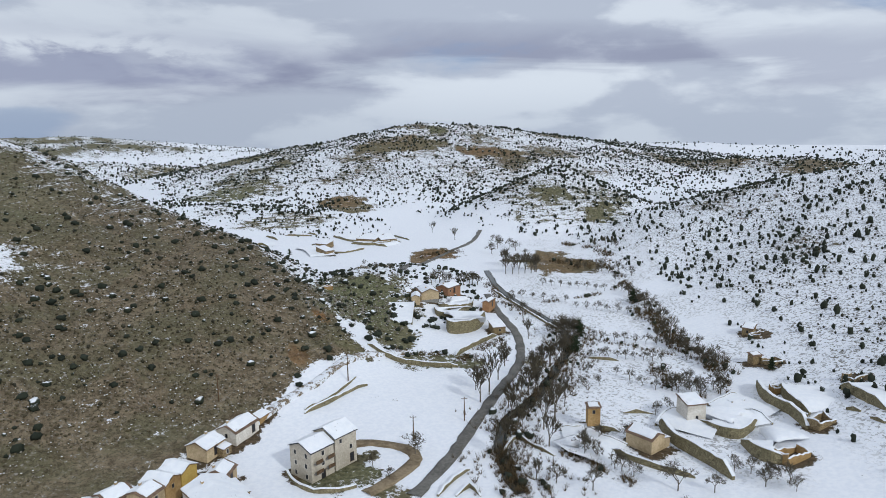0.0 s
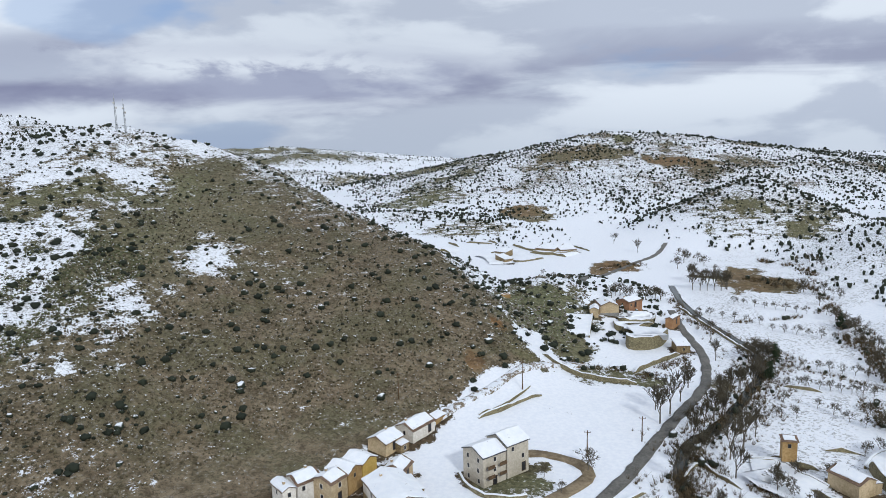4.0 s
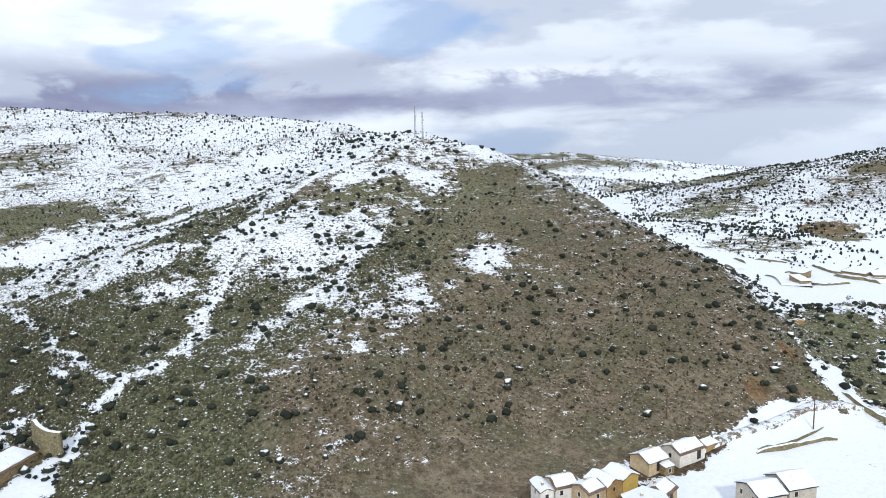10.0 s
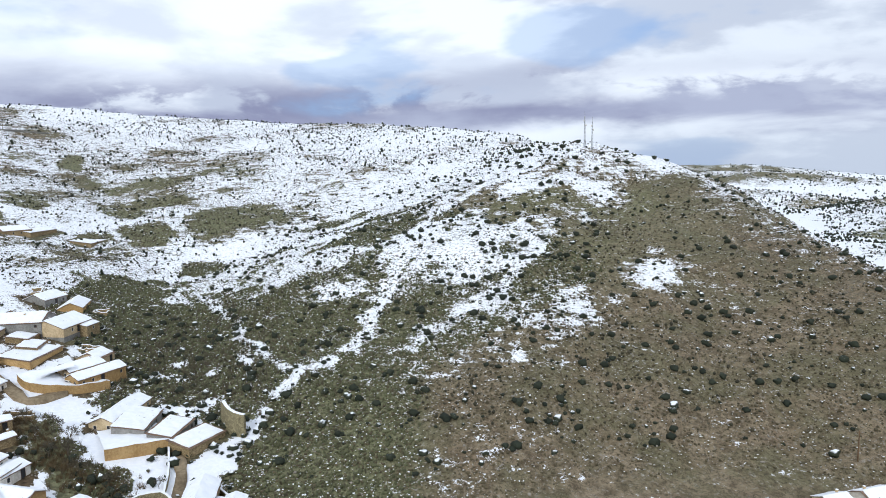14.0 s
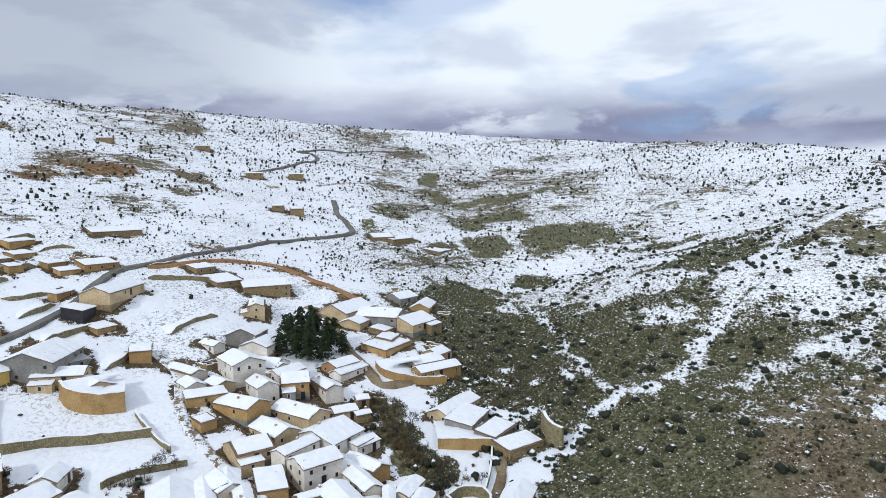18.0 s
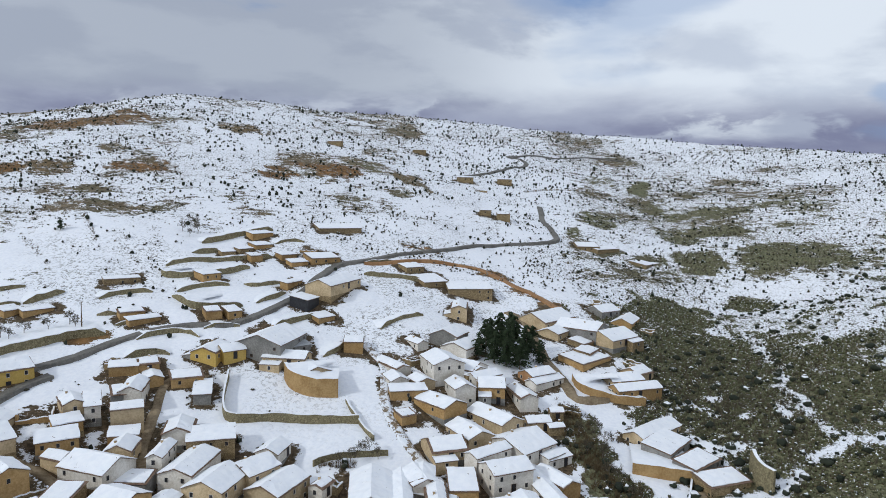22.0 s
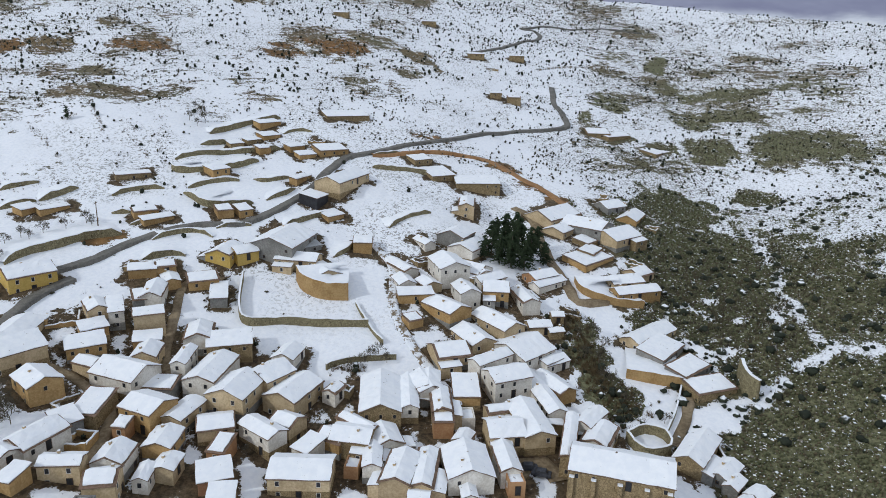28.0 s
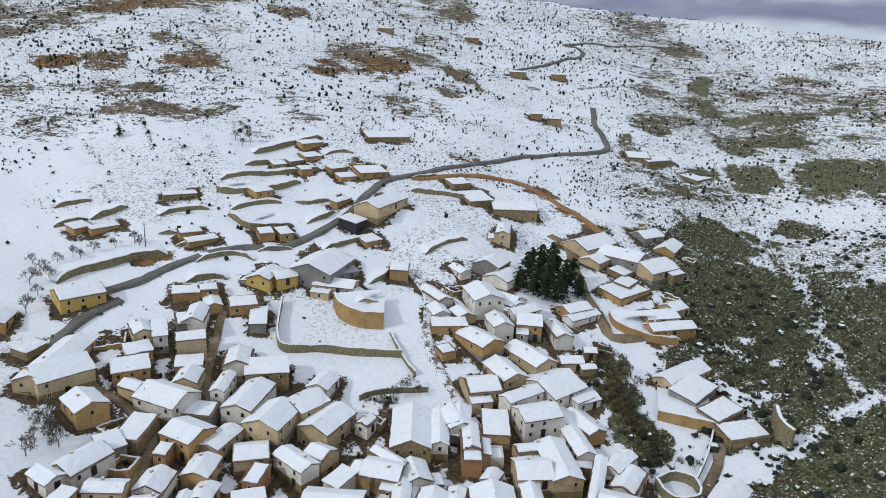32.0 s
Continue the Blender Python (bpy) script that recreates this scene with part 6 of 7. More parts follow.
def low_scrub():
    rng = np.random.default_rng(19)
    x, y, z, r = scatter(90000, -44, 134, 130, 760, 1.0, rng)
    snow, och, _ = cover(x, y, z)
    want = sstep(5, 18, z) * (0.10 + 0.9 * sstep(0.42, 0.66, fbm(x, y, 34, 4, 241))) * sstep(0.2, 0.5, snow + 0.25)
    village = (x < -95) & (x > -300) & (y > -190) & (y < 45) & (z < 72)
    want = np.where(village, 0.012 + 0.35 * sstep(0.58, 0.70, fbm(x, y, 26, 3, 243)) * sstep(20, 40, z), want)
    k = rng.random(len(x)) < want
    xyz = np.stack([x, y, z], 1)[k]
    n = len(xyz)
    v, f = clumps(xyz, 0.22 + 0.46 * rng.random(n) ** 1.8, 0.7 + 0.5 * rng.random(n), OCTA, 0.4, rng)
    tagged(new("low_scrub", fast_mesh("low_scrub", v, f, M["scrub"])), "low dark thorn scrub poking through the snow", "shrubs", kind="stuff")


def far_woods():
    rng = np.random.default_rng(17)
    x, y, z, r = scatter(16000, -36, 22, 470, 1250, 1.2, rng)
    k = (z > valley_floor(x, y) + 6) & (rng.random(len(x)) < 0.15 + 0.85 * sstep(0.40, 0.60, fbm(x, y, 55, 4, 221)))
    xyz = np.stack([x, y, z], 1)[k]
    v, f = clumps(xyz, 0.55 + 0.9 * rng.random(len(xyz)), 0.7 + 0.5 * rng.random(len(xyz)), ICO1, 0.3, rng)
    tagged(new("holm_oak_scrub", fast_mesh("holm_oak_scrub", v, f, M["juniper"])), "dense dark holm oak scrub on the far slopes", "shrubs", kind="stuff")
    x, y, z, r = scatter(9000, -40, 40, 950, 2500, 1.0, rng)
    k = (z > valley_floor(x, y) + 8) & (rng.random(len(x)) < 0.35 + 0.65 * sstep(0.42, 0.58, fbm(x, y, 150, 3, 211)))
    xyz = np.stack([x, y, z], 1)[k]
    v, f = clumps(xyz, 1.0 + 1.2 * rng.random(len(xyz)), 0.8 + 0.5 * rng.random(len(xyz)), ICO1, 0.3, rng)
    tagged(new("far_woods", fast_mesh("far_woods", v, f, M["juniper"])), "scattered dark woods on the distant hills", "trees", kind="stuff")


def dry_tufts():
    rng = np.random.default_rng(11)
    x, y, z, r = scatter(64000, 0, 80, 125, 430, 0.8, rng)
    snow, och, _ = cover(x, y, z)
    keep = (snow < 0.5) & (z > 3)
    x, y, z = x[keep], y[keep], z[keep]
    n = len(x)
    half = n * 5 // 6
    xyz = np.stack([x, y, z], 1)
    v, f = clumps(xyz[:half], 0.14 + 0.30 * rng.random(half) ** 2, 0.7 + 0.3 * rng.random(half), ICO1, 0.4, rng)
    tagged(new("thyme_tufts", fast_mesh("thyme_tufts", v, f, M["tuft"])), "dry brown thyme tufts on the melted hillside", "grass", kind="stuff")
    v, f = clumps(xyz[half:], 0.12 + 0.34 * rng.random(n - half) ** 2.5, 0.45 + 0.3 * rng.random(n - half), ICO1, 0.35, rng)
    tagged(new("loose_stones", fast_mesh("loose_stones", v, f, M["rock"])), "pale loose limestone rocks on the hillside", "stones", kind="stuff")


def crags():
    """Broken limestone blocks on the rocky knoll and under the ledges."""
    rng = np.random.default_rng(29)
    x = -30 + rng.normal(0, 22, 1500)
    y = 275 + rng.normal(0, 40, 1500)
    z = terrain(x, y)
    snow, och, _ = cover(x, y, z)
    k = (snow < 0.6) & (z > 1.0) & (x > -58) & (y > 232) & (y < 340)
    xa, ya, za, r = scatter(16000, 88, 128, 300, 620, 1.0, rng)
    snow2, och2, _ = cover(xa, ya, za)
    k2 = och2 > 0.25
    xyz = np.concatenate([np.stack([x, y, z], 1)[k], np.stack([xa, ya, za], 1)[k2]])
    n = len(xyz)
    v, f = clumps(xyz, 0.2 + 0.55 * rng.random(n) ** 2, 0.5 + 0.5 * rng.random(n), OCTA, 0.55, rng)
    tagged(new("broken_rock", fast_mesh("broken_rock", v, f, M["rock"])), "broken grey limestone blocks on the rocky knoll and ledges", "rocks", kind="stuff")


def thickets():
    rng = np.random.default_rng(13)
    # leafless saplings of the ravine beside the village
    n = 5200
    x = -215 + rng.normal(0, 38, n)
    y = 68 + rng.normal(0, 24, n)
    z = terrain(x, y)
    snow, _, _ = cover(x, y, z)
    k = (snow < 0.6) & (fbm(x, y, 18, 3, 61) > 0.36)
    xyz = np.stack([x, y, z], 1)[k]
    v, f = spikes(xyz, 0.9 + 1.5 * rng.random(len(xyz)), 9, 0.5, rng)
    tagged(new("ravine_thicket", fast_mesh("ravine_thicket", v, f, M["twig"])), "leafless grey saplings filling the ravine slope", "shrubs", kind="stuff")
    # low leafless thicket on the melted humps above the ravine
    x = -365 + rng.normal(0, 75, 9000)
    y = 125 + rng.normal(0, 48, 9000)
    z = terrain(x, y)
    snow, _, _ = cover(x, y, z)
    k = (snow < 0.5) & (y > 40) & (x < -230)
    xyz = np.stack([x, y, z], 1)[k]
    v, f = spikes(xyz, 0.6 + 1.0 * rng.random(len(xyz)), 8, 0.7, rng)
    tagged(new("hump_thicket", fast_mesh("hump_thicket", v, f, M["scrub"])), "low dark leafless thicket on the melted humps", "shrubs", kind="stuff")
    # fine growth and leftover snow on the melted slope beyond the village
    x = -330 + 235 * rng.random(70000)
    y = 30 + 175 * rng.random(70000)
    z = terrain(x, y)
    snow, _, scrub = cover(x, y, z)
    k = (snow < 0.55) & ((scrub > 0.25) | (x < -1.35 * y)) & (np.hypot(x, y) > 120)
    xyz = np.stack([x, y, z], 1)[k]
    fleck = rng.random(len(xyz)) < 0.10
    v, f = clumps(xyz[~fleck], 0.16 + 0.42 * rng.random((~fleck).sum()) ** 1.6, 0.6 + 0.6 * rng.random((~fleck).sum()), OCTA, 0.45, rng)
    tagged(new("slope_scrub", fast_mesh("slope_scrub", v, f, M["slopegreen"])), "dense low olive scrub on the melted slope", "shrubs", kind="stuff")
    v, f = clumps(xyz[fleck], 0.14 + 0.36 * rng.random(fleck.sum()) ** 2.0, 0.35 + 0.2 * rng.random(fleck.sum()), OCTA, 0.4, rng)
    tagged(new("snow_scraps", fast_mesh("snow_scraps", v, f, M["snow"])), "scraps of snow left among the slope's scrub", "snow", kind="stuff")
    # riverside brush, thick by the road bend and thin upstream
    pts, tall = [], []
    for k, p in enumerate(resample(STREAM, 1.2)):
        wide = 1.6 if p.y > 262 else 5.5
        for q in range(4 if p.y > 262 else 13):
            pts.append((p.x + 1 + rng.normal(0, wide), p.y + rng.normal(0, 3.0)))
            tall.append(1.0)
    for line, wide, n, h in HEDGES:
        for p in resample(line, 1.2):
            for q in range(n):
                pts.append((p.x + rng.normal(0, wide), p.y + rng.normal(0, wide)))
                tall.append(h)
    pts, tall = np.array(pts), np.array(tall)
    k = fbm(pts[:, 0], pts[:, 1], 9, 3, 291) > 0.40
    pts, tall = pts[k], tall[k]
    xyz = np.column_stack([pts, terrain(pts[:, 0], pts[:, 1])])
    v, f = spikes(xyz, (0.7 + 2.0 * rng.random(len(xyz)) ** 1.6) * tall, 20, 0.95, rng, 0.03)
    tagged(new("stream_brush", fast_mesh("stream_brush", v, f, M["brush"])), "tangled brown brush lining the stream and hedges", "shrubs", kind="stuff")
    k = rng.random(len(xyz)) < np.where(tall > 1.05, 0.14, 0.03)
    xyz = xyz[k]
    v, f = clumps(xyz, 0.35 + 0.7 * rng.random(len(xyz)), 0.8 + 0.4 * rng.random(len(xyz)), ICO1, 0.45, rng)
    tagged(new("bramble_clumps", fast_mesh("bramble_clumps", v, f, M["juniper"])), "dark bramble clumps beside the stream", "shrubs", kind="stuff")


HEDGES_A = [
    ([(-286, -171), (-261, -152)], 0.7, 4, 0.35),
    ([(-263, -183), (-234, -153)], 0.8, 4, 0.35),
    ([(-300, -148), (-269, -132), (-252, -124)], 1.6, 3, 0.3),
    ([(-267, -146), (-249, -130)], 1.8, 4, 0.35),
    ([(-289, -129), (-299, -122)], 4, 7, 0.4),
    ([(-219, -170), (-217, -158)], 4, 7, 0.4),
    ([(-320, -36), (-337, -20), (-343, -7)], 1.5, 4, 0.35),
    ([(-191, 22), (-180, 27), (-168, 32), (-156, 36), (-149, 39)], 3.2, 9, 1.1),
]
HEDGES_B = [
    ([(82, 289), (80, 255), (79, 228), (83, 211), (82, 191)], 2.4, 9, 1.25),
    ([(28, 153), (34, 145), (41, 138), (48, 132)], 1.0, 9, 0.8),
    ([(50, 237), (62, 229), (73, 219)], 0.9, 4, 0.7),
    ([(-18, 225), (-10, 222), (-0, 223)], 1.3, 8, 0.6),
    ([(6, 217), (13, 228), (20, 238)], 1.5, 7, 0.9),
    ([(-6, 276), (3, 280), (16, 291)], 1.2, 5, 0.9),
    ([(15, 134), (14, 143), (13, 154), (20, 162)], 1.6, 9, 1.0),
    ([(66, 207), (66, 189), (76, 184)], 1.6, 6, 1.1),
]
HEDGES_C = [
    ([(-16, 388), (-6, 398), (8, 406)], 2.6, 8, 0.8),
    ([(52, 374), (66, 362), (82, 351)], 3.2, 8, 0.9),
    ([(52, 374), (70, 368), (90, 356)], 2.0, 6, 0.7),
    ([(42, 288), (69, 301), (83, 318)], 1.0, 4, 0.8),
    ([(89, 366), (85, 391), (74, 419)], 1.5, 6, 1.0),
    ([(76, 263), (85, 317), (83, 352)], 1.0, 4, 0.9),
    ([(-199, 25), (-186, 27), (-173, 29), (-164, 30)], 2.6, 10, 1.0),
    ([(-157, -37), (-159, -29), (-164, -25)], 0.9, 8, 0.8),
    ([(-230, -13), (-221, -14), (-213, -19)], 1.0, 4, 0.7),
    ([(-159, -98), (-155, -93), (-154, -96)], 0.8, 6, 0.6),
]
HEDGES = HEDGES_A + HEDGES_B + HEDGES_C
STREAM = [(21, 324), (23, 293), (33, 272), (42, 253), (43, 231), (35, 209), (26, 187), (16, 170), (13, 157), (14, 141), (16, 135)]


def bare_tree_mesh(shape, seed):
    """Trunk and crown of a leafless tree one metre tall, as two meshes."""
    rng = random.Random(seed)
    trunk, crown = ([], []), ([], [])

    def stick(bag, a, b, ra, rb):
        d = (b - a).normalized()
        u = d.orthogonal().normalized()
        w = d.cross(u)
        o = len(bag[0])
        for p, r in ((a, ra), (b, rb)):
            for k in range(3):
                t = k * 2.094
                bag[0].append(p + (u * math.cos(t) + w * math.sin(t)) * r)
        for k in range(3):
            j = (k + 1) % 3
            bag[1].append((o + k, o + j, o + 3 + j))
            bag[1].append((o + k, o + 3 + j, o + 3 + k))

    def grow(a, d, length, r, depth):
        b = a + d * length
        stick(trunk if depth < 2 else crown, a, b, r, r * 0.62)
        if depth == 5:
            return
        n = (4, 4, 3, 3, 2)[depth]
        for k in range(n):
            spread = {"tall": 0.45, "round": 0.95}[shape] * rng.uniform(0.6, 1.2)
            t = rng.uniform(0, 6.283)
            u = d.orthogonal().normalized()
            w = d.cross(u)
            nd = (d + (u * math.cos(t) + w * math.sin(t)) * spread + Vector((0, 0, 0.10))).normalized()
            grow(a + d * length * rng.uniform(0.55, 1.0), nd, length * rng.uniform(0.58, 0.82), max(r * 0.5, 0.0055), depth + 1)

    grow(Vector((0, 0, -0.03)), Vector((0, 0, 1)), 0.30 if shape == "round" else 0.34, 0.022, 0)
    out = []
    top = max(v.z for v in crown[0])
    for name, bag, mat in (("trunk", trunk, M["bark"]), ("crown", crown, M["twig"])):
        out.append(fast_mesh(name, np.array([v[:] for v in bag[0]]) / top, bag[1], mat))
    return out


BARE = {s: [bare_tree_mesh(s, k) for k in range(3)] for s in ("tall", "round")}
TREES = iter(range(9999))


def bare_tree(x, y, h, shape):
    k = next(TREES)
    m = Matrix.Translation((x, y, gz(x, y))) @ Matrix.Rotation(k * 2.4, 4, "Z") @ Matrix.Diagonal((h, h, h, 1))
    small = h < 4.6
    top = empty("bare_tree", m, "small leafless orchard tree standing in snow" if small else "tall leafless poplar by the stream" if shape == "tall" else "leafless tree with a spreading crown", "tree",
                "orchard trees" if small else "riverside trees")
    for name, me in zip(("trunk", "crown"), BARE[shape][k % 3]):
        child(name, me, top, Matrix(), "fine bare twigs" if name == "crown" else "")
    return top


def pine_mesh(seed):
    """Crown of drooping needle sprays on whorled branches, and a trunk, one metre tall."""
    rng = np.random.default_rng(seed)
    pts, size = [], []
    for t in np.linspace(0.14, 0.97, 15):
        reach = (0.36 * (1 - t) ** 0.5 * min(1.0, 0.55 + 2.2 * t) + 0.03) * rng.uniform(0.65, 1.2)
        n = 7 if t < 0.75 else 4
        for k in range(n):
            if rng.random() < 0.3:
                continue
            ang = k * 6.283 / n + rng.uniform(-0.5, 0.5)
            far = reach * rng.uniform(0.5, 1.35)
            for q in np.linspace(0.25, 1.0, 6):
                for side in range(3):
                    a = ang + rng.normal(0, 0.16)
                    pts.append((math.cos(a) * far * q, math.sin(a) * far * q, t + 0.05 * q - 0.10 * q * q + rng.normal(0, 0.010)))
                    size.append((0.042 - 0.018 * q) * rng.uniform(0.7, 1.3))
    n = len(pts)
    v, f = clumps(np.array(pts), np.array(size), 0.45 + 0.3 * rng.random(n), OCTA, 0.6, rng)
    crown = fast_mesh("crown", v, f, M["pine"])
    return crown, stack_mesh("trunk", [(-0.05, 0.022), (0.3, 0.018), (0.95, 0.004)], M["bark"], 6)


PINES = [pine_mesh(k) for k in range(3)]


def pine(x, y, h):
    k = next(TREES)
    top = empty("pine_tree", Matrix.Translation((x, y, gz(x, y))) @ Matrix.Rotation(k * 1.7, 4, "Z") @ Matrix.Diagonal((h, h, h, 1)),
                "tall dark green pine among the houses" if h > 7.5 else "small dark conifer in the snow", "tree", "conifers")
    child("crown", PINES[k % 3][0], top, Matrix(), "dense dark needles")
    child("trunk", PINES[k % 3][1], top, Matrix())
    return top


hillside_shrubs()
low_scrub()
far_woods()
dry_tufts()
crags()
thickets()

# single bare trees: x, y, height, shape
bare_tree(-123.3, -105.3, 3.4, 'round')
bare_tree(-121.3, -101.9, 4.1, 'round')
bare_tree(-120.3, -99.3, 4.8, 'round')
bare_tree(-118.3, -96.0, 5.5, 'round')
bare_tree(-116.2, -98.8, 4.1, 'round')
bare_tree(-116.7, -93.7, 4.8, 'round')
bare_tree(-111.8, -97.4, 5.5, 'round')
bare_tree(-179.8, -145.5, 4.1, 'round')
bare_tree(-177.0, -140.0, 4.8, 'round')
bare_tree(-170.3, -139.5, 5.5, 'round')
bare_tree(-166.8, -134.6, 4.1, 'round')
bare_tree(-174.7, -136.7, 4.8, 'round')
bare_tree(-158.2, -131.8, 5.5, 'round')
bare_tree(-295.6, -129.8, 4.1, 'round')
bare_tree(-291.2, -125.4, 4.8, 'round')
bare_tree(-284.5, -121.0, 5.5, 'round')
bare_tree(-279.4, -122.3, 4.1, 'round')
bare_tree(-283.1, -127.0, 4.8, 'round')
bare_tree(-7.4, 153.0, 6.5, 'round')
bare_tree(9.6, 182.9, 11, 'tall')
bare_tree(12.6, 190.1, 12, 'tall')
bare_tree(15.9, 199.5, 11, 'tall')
bare_tree(18.9, 211.4, 9, 'tall')
bare_tree(8.8, 191.9, 8, 'tall')
bare_tree(24.6, 165.3, 11, 'tall')
bare_tree(28.3, 171.1, 12, 'tall')
bare_tree(24.6, 156.1, 9, 'tall')
bare_tree(32.3, 178.8, 8, 'tall')
bare_tree(17.1, 171.8, 9, 'tall')
bare_tree(23.4, 187.3, 10, 'tall')
bare_tree(26.9, 195.5, 10, 'tall')
bare_tree(30.6, 209.6, 9, 'tall')
bare_tree(37.7, 214.6, 9, 'tall')
bare_tree(42.4, 225.6, 8, 'round')
bare_tree(45.6, 237.4, 9, 'round')
bare_tree(39.7, 237.9, 8, 'round')
bare_tree(29.7, 238.6, 8, 'tall')
bare_tree(31.0, 267.2, 7, 'round')
bare_tree(27.8, 279.6, 7, 'tall')
bare_tree(32.5, 413.5, 9, 'round')
bare_tree(28.0, 396.7, 8, 'round')
bare_tree(7.7, 445.1, 9, 'tall')
bare_tree(-7.2, 475.4, 8, 'tall')
bare_tree(31.2, 343.1, 10, 'tall')
bare_tree(34.6, 343.0, 10, 'tall')
bare_tree(37.7, 342.8, 10, 'tall')
bare_tree(40.9, 343.7, 10, 'tall')
bare_tree(44.0, 343.4, 10, 'tall')
bare_tree(-3.7, 298.6, 6, 'round')
bare_tree(2.4, 300.6, 7, 'round')
bare_tree(8.9, 309.4, 7, 'round')
bare_tree(15.6, 315.7, 6, 'round')
bare_tree(80.3, 284.2, 7, 'round')
bare_tree(81.1, 274.3, 8, 'round')
bare_tree(80.8, 262.0, 8, 'round')
bare_tree(80.7, 250.8, 8, 'round')
bare_tree(79.5, 237.3, 8, 'round')
bare_tree(80.3, 228.0, 7, 'round')
bare_tree(83.8, 221.5, 6, 'round')
bare_tree(85.0, 210.1, 6, 'round')
bare_tree(65.7, 186.9, 6, 'round')
bare_tree(69.5, 188.7, 7, 'round')
bare_tree(71.2, 184.5, 6, 'round')
bare_tree(76.0, 188.0, 6, 'round')
bare_tree(79.5, 191.6, 6, 'round')
bare_tree(58.9, 175.5, 4, 'round')
bare_tree(54.8, 172.1, 4, 'round')
bare_tree(19.5, 140.6, 6, 'tall')
bare_tree(23.6, 139.2, 5, 'round')
bare_tree(31.9, 150.1, 7, 'tall')
bare_tree(37.0, 158.4, 5, 'round')
bare_tree(43.8, 158.1, 5, 'round')
bare_tree(48.4, 135.0, 7, 'round')
bare_tree(55.6, 133.7, 5, 'round')
bare_tree(66.9, 135.2, 5, 'round')
bare_tree(72.2, 132.8, 4, 'round')
bare_tree(30.8, 135.9, 6, 'round')
bare_tree(14.8, 148.3, 4, 'round')
bare_tree(-16.9, 148.2, 4, 'round')
bare_tree(-12.5, 141.7, 3.5, 'round')
bare_tree(-5.2, 294.0, 5.8, 'round')
bare_tree(-1.8, 300.4, 6.5, 'round')
bare_tree(0.9, 298.1, 5.5, 'round')
bare_tree(7.7, 311.0, 4.6, 'round')
bare_tree(12.0, 317.0, 6.2, 'round')
bare_tree(13.3, 316.7, 5.8, 'round')
bare_tree(15.5, 317.7, 5.5, 'round')
bare_tree(31.4, 361.5, 10.0, 'tall')
bare_tree(33.0, 362.9, 10.1, 'tall')
bare_tree(34.1, 364.4, 7.2, 'tall')
bare_tree(37.1, 356.3, 7.5, 'tall')
bare_tree(38.6, 359.1, 8.7, 'tall')
bare_tree(42.3, 352.7, 10.1, 'tall')
bare_tree(45.3, 350.9, 7.0, 'tall')
bare_tree(46.7, 346.8, 8.6, 'tall')
bare_tree(46.2, 346.9, 8.6, 'tall')
bare_tree(46.9, 345.6, 10.3, 'tall')
bare_tree(65.4, 359.7, 4.6, 'round')
bare_tree(69.0, 350.9, 4.3, 'round')
bare_tree(71.6, 347.7, 5.1, 'round')
bare_tree(79.0, 342.6, 6.9, 'round')
bare_tree(77.5, 340.9, 4.3, 'round')
bare_tree(81.3, 336.7, 4.6, 'round')
bare_tree(85.8, 334.5, 6.8, 'round')
bare_tree(89.9, 327.1, 5.6, 'round')
bare_tree(41.1, 243.0, 7.8, 'round')
bare_tree(43.2, 242.1, 8.2, 'round')
bare_tree(42.8, 238.9, 7.5, 'round')
bare_tree(45.0, 240.0, 7.7, 'round')
bare_tree(47.1, 237.9, 5.8, 'round')
bare_tree(27.5, 205.3, 7.7, 'tall')
bare_tree(30.6, 209.6, 6.5, 'tall')
bare_tree(32.8, 210.0, 8.1, 'tall')
bare_tree(33.3, 211.0, 7.6, 'tall')
bare_tree(35.5, 212.5, 7.8, 'tall')
bare_tree(37.0, 214.0, 9.3, 'tall')
bare_tree(17.1, 179.4, 7.3, 'tall')
bare_tree(19.0, 181.2, 6.7, 'tall')
bare_tree(20.7, 183.1, 8.1, 'tall')
bare_tree(23.5, 187.7, 8.9, 'tall')
bare_tree(25.9, 190.0, 6.8, 'tall')
bare_tree(26.4, 189.2, 9.7, 'tall')
bare_tree(11.8, 153.7, 6.9, 'tall')
bare_tree(13.9, 159.0, 5.8, 'tall')
bare_tree(14.9, 161.1, 6.2, 'tall')
bare_tree(15.8, 161.3, 5.4, 'tall')
bare_tree(17.5, 162.8, 8.0, 'tall')
bare_tree(19.3, 166.6, 5.6, 'tall')
bare_tree(21.0, 171.3, 6.5, 'tall')
bare_tree(74.2, 234.9, 4.4, 'round')
bare_tree(75.0, 227.0, 4.3, 'round')
bare_tree(77.2, 220.9, 6.6, 'round')
bare_tree(79.5, 221.1, 6.2, 'round')
bare_tree(78.2, 217.4, 5.6, 'round')
bare_tree(80.9, 212.6, 5.1, 'round')
bare_tree(81.8, 209.7, 6.3, 'round')
bare_tree(81.5, 206.0, 6.4, 'round')
bare_tree(82.7, 201.2, 6.4, 'round')
bare_tree(64.4, 188.2, 6.5, 'round')
bare_tree(65.9, 188.9, 5.6, 'round')
bare_tree(69.3, 186.2, 4.2, 'round')
bare_tree(71.1, 187.7, 4.4, 'round')
bare_tree(77.2, 185.7, 5.6, 'round')
bare_tree(76.8, 184.6, 5.9, 'round')
bare_tree(32.1, 154.8, 4.2, 'round')
bare_tree(33.1, 152.0, 4.4, 'round')
bare_tree(34.4, 150.0, 4.9, 'round')
bare_tree(37.5, 144.7, 4.9, 'round')
bare_tree(38.8, 143.6, 5.1, 'round')
bare_tree(40.8, 141.1, 4.1, 'round')
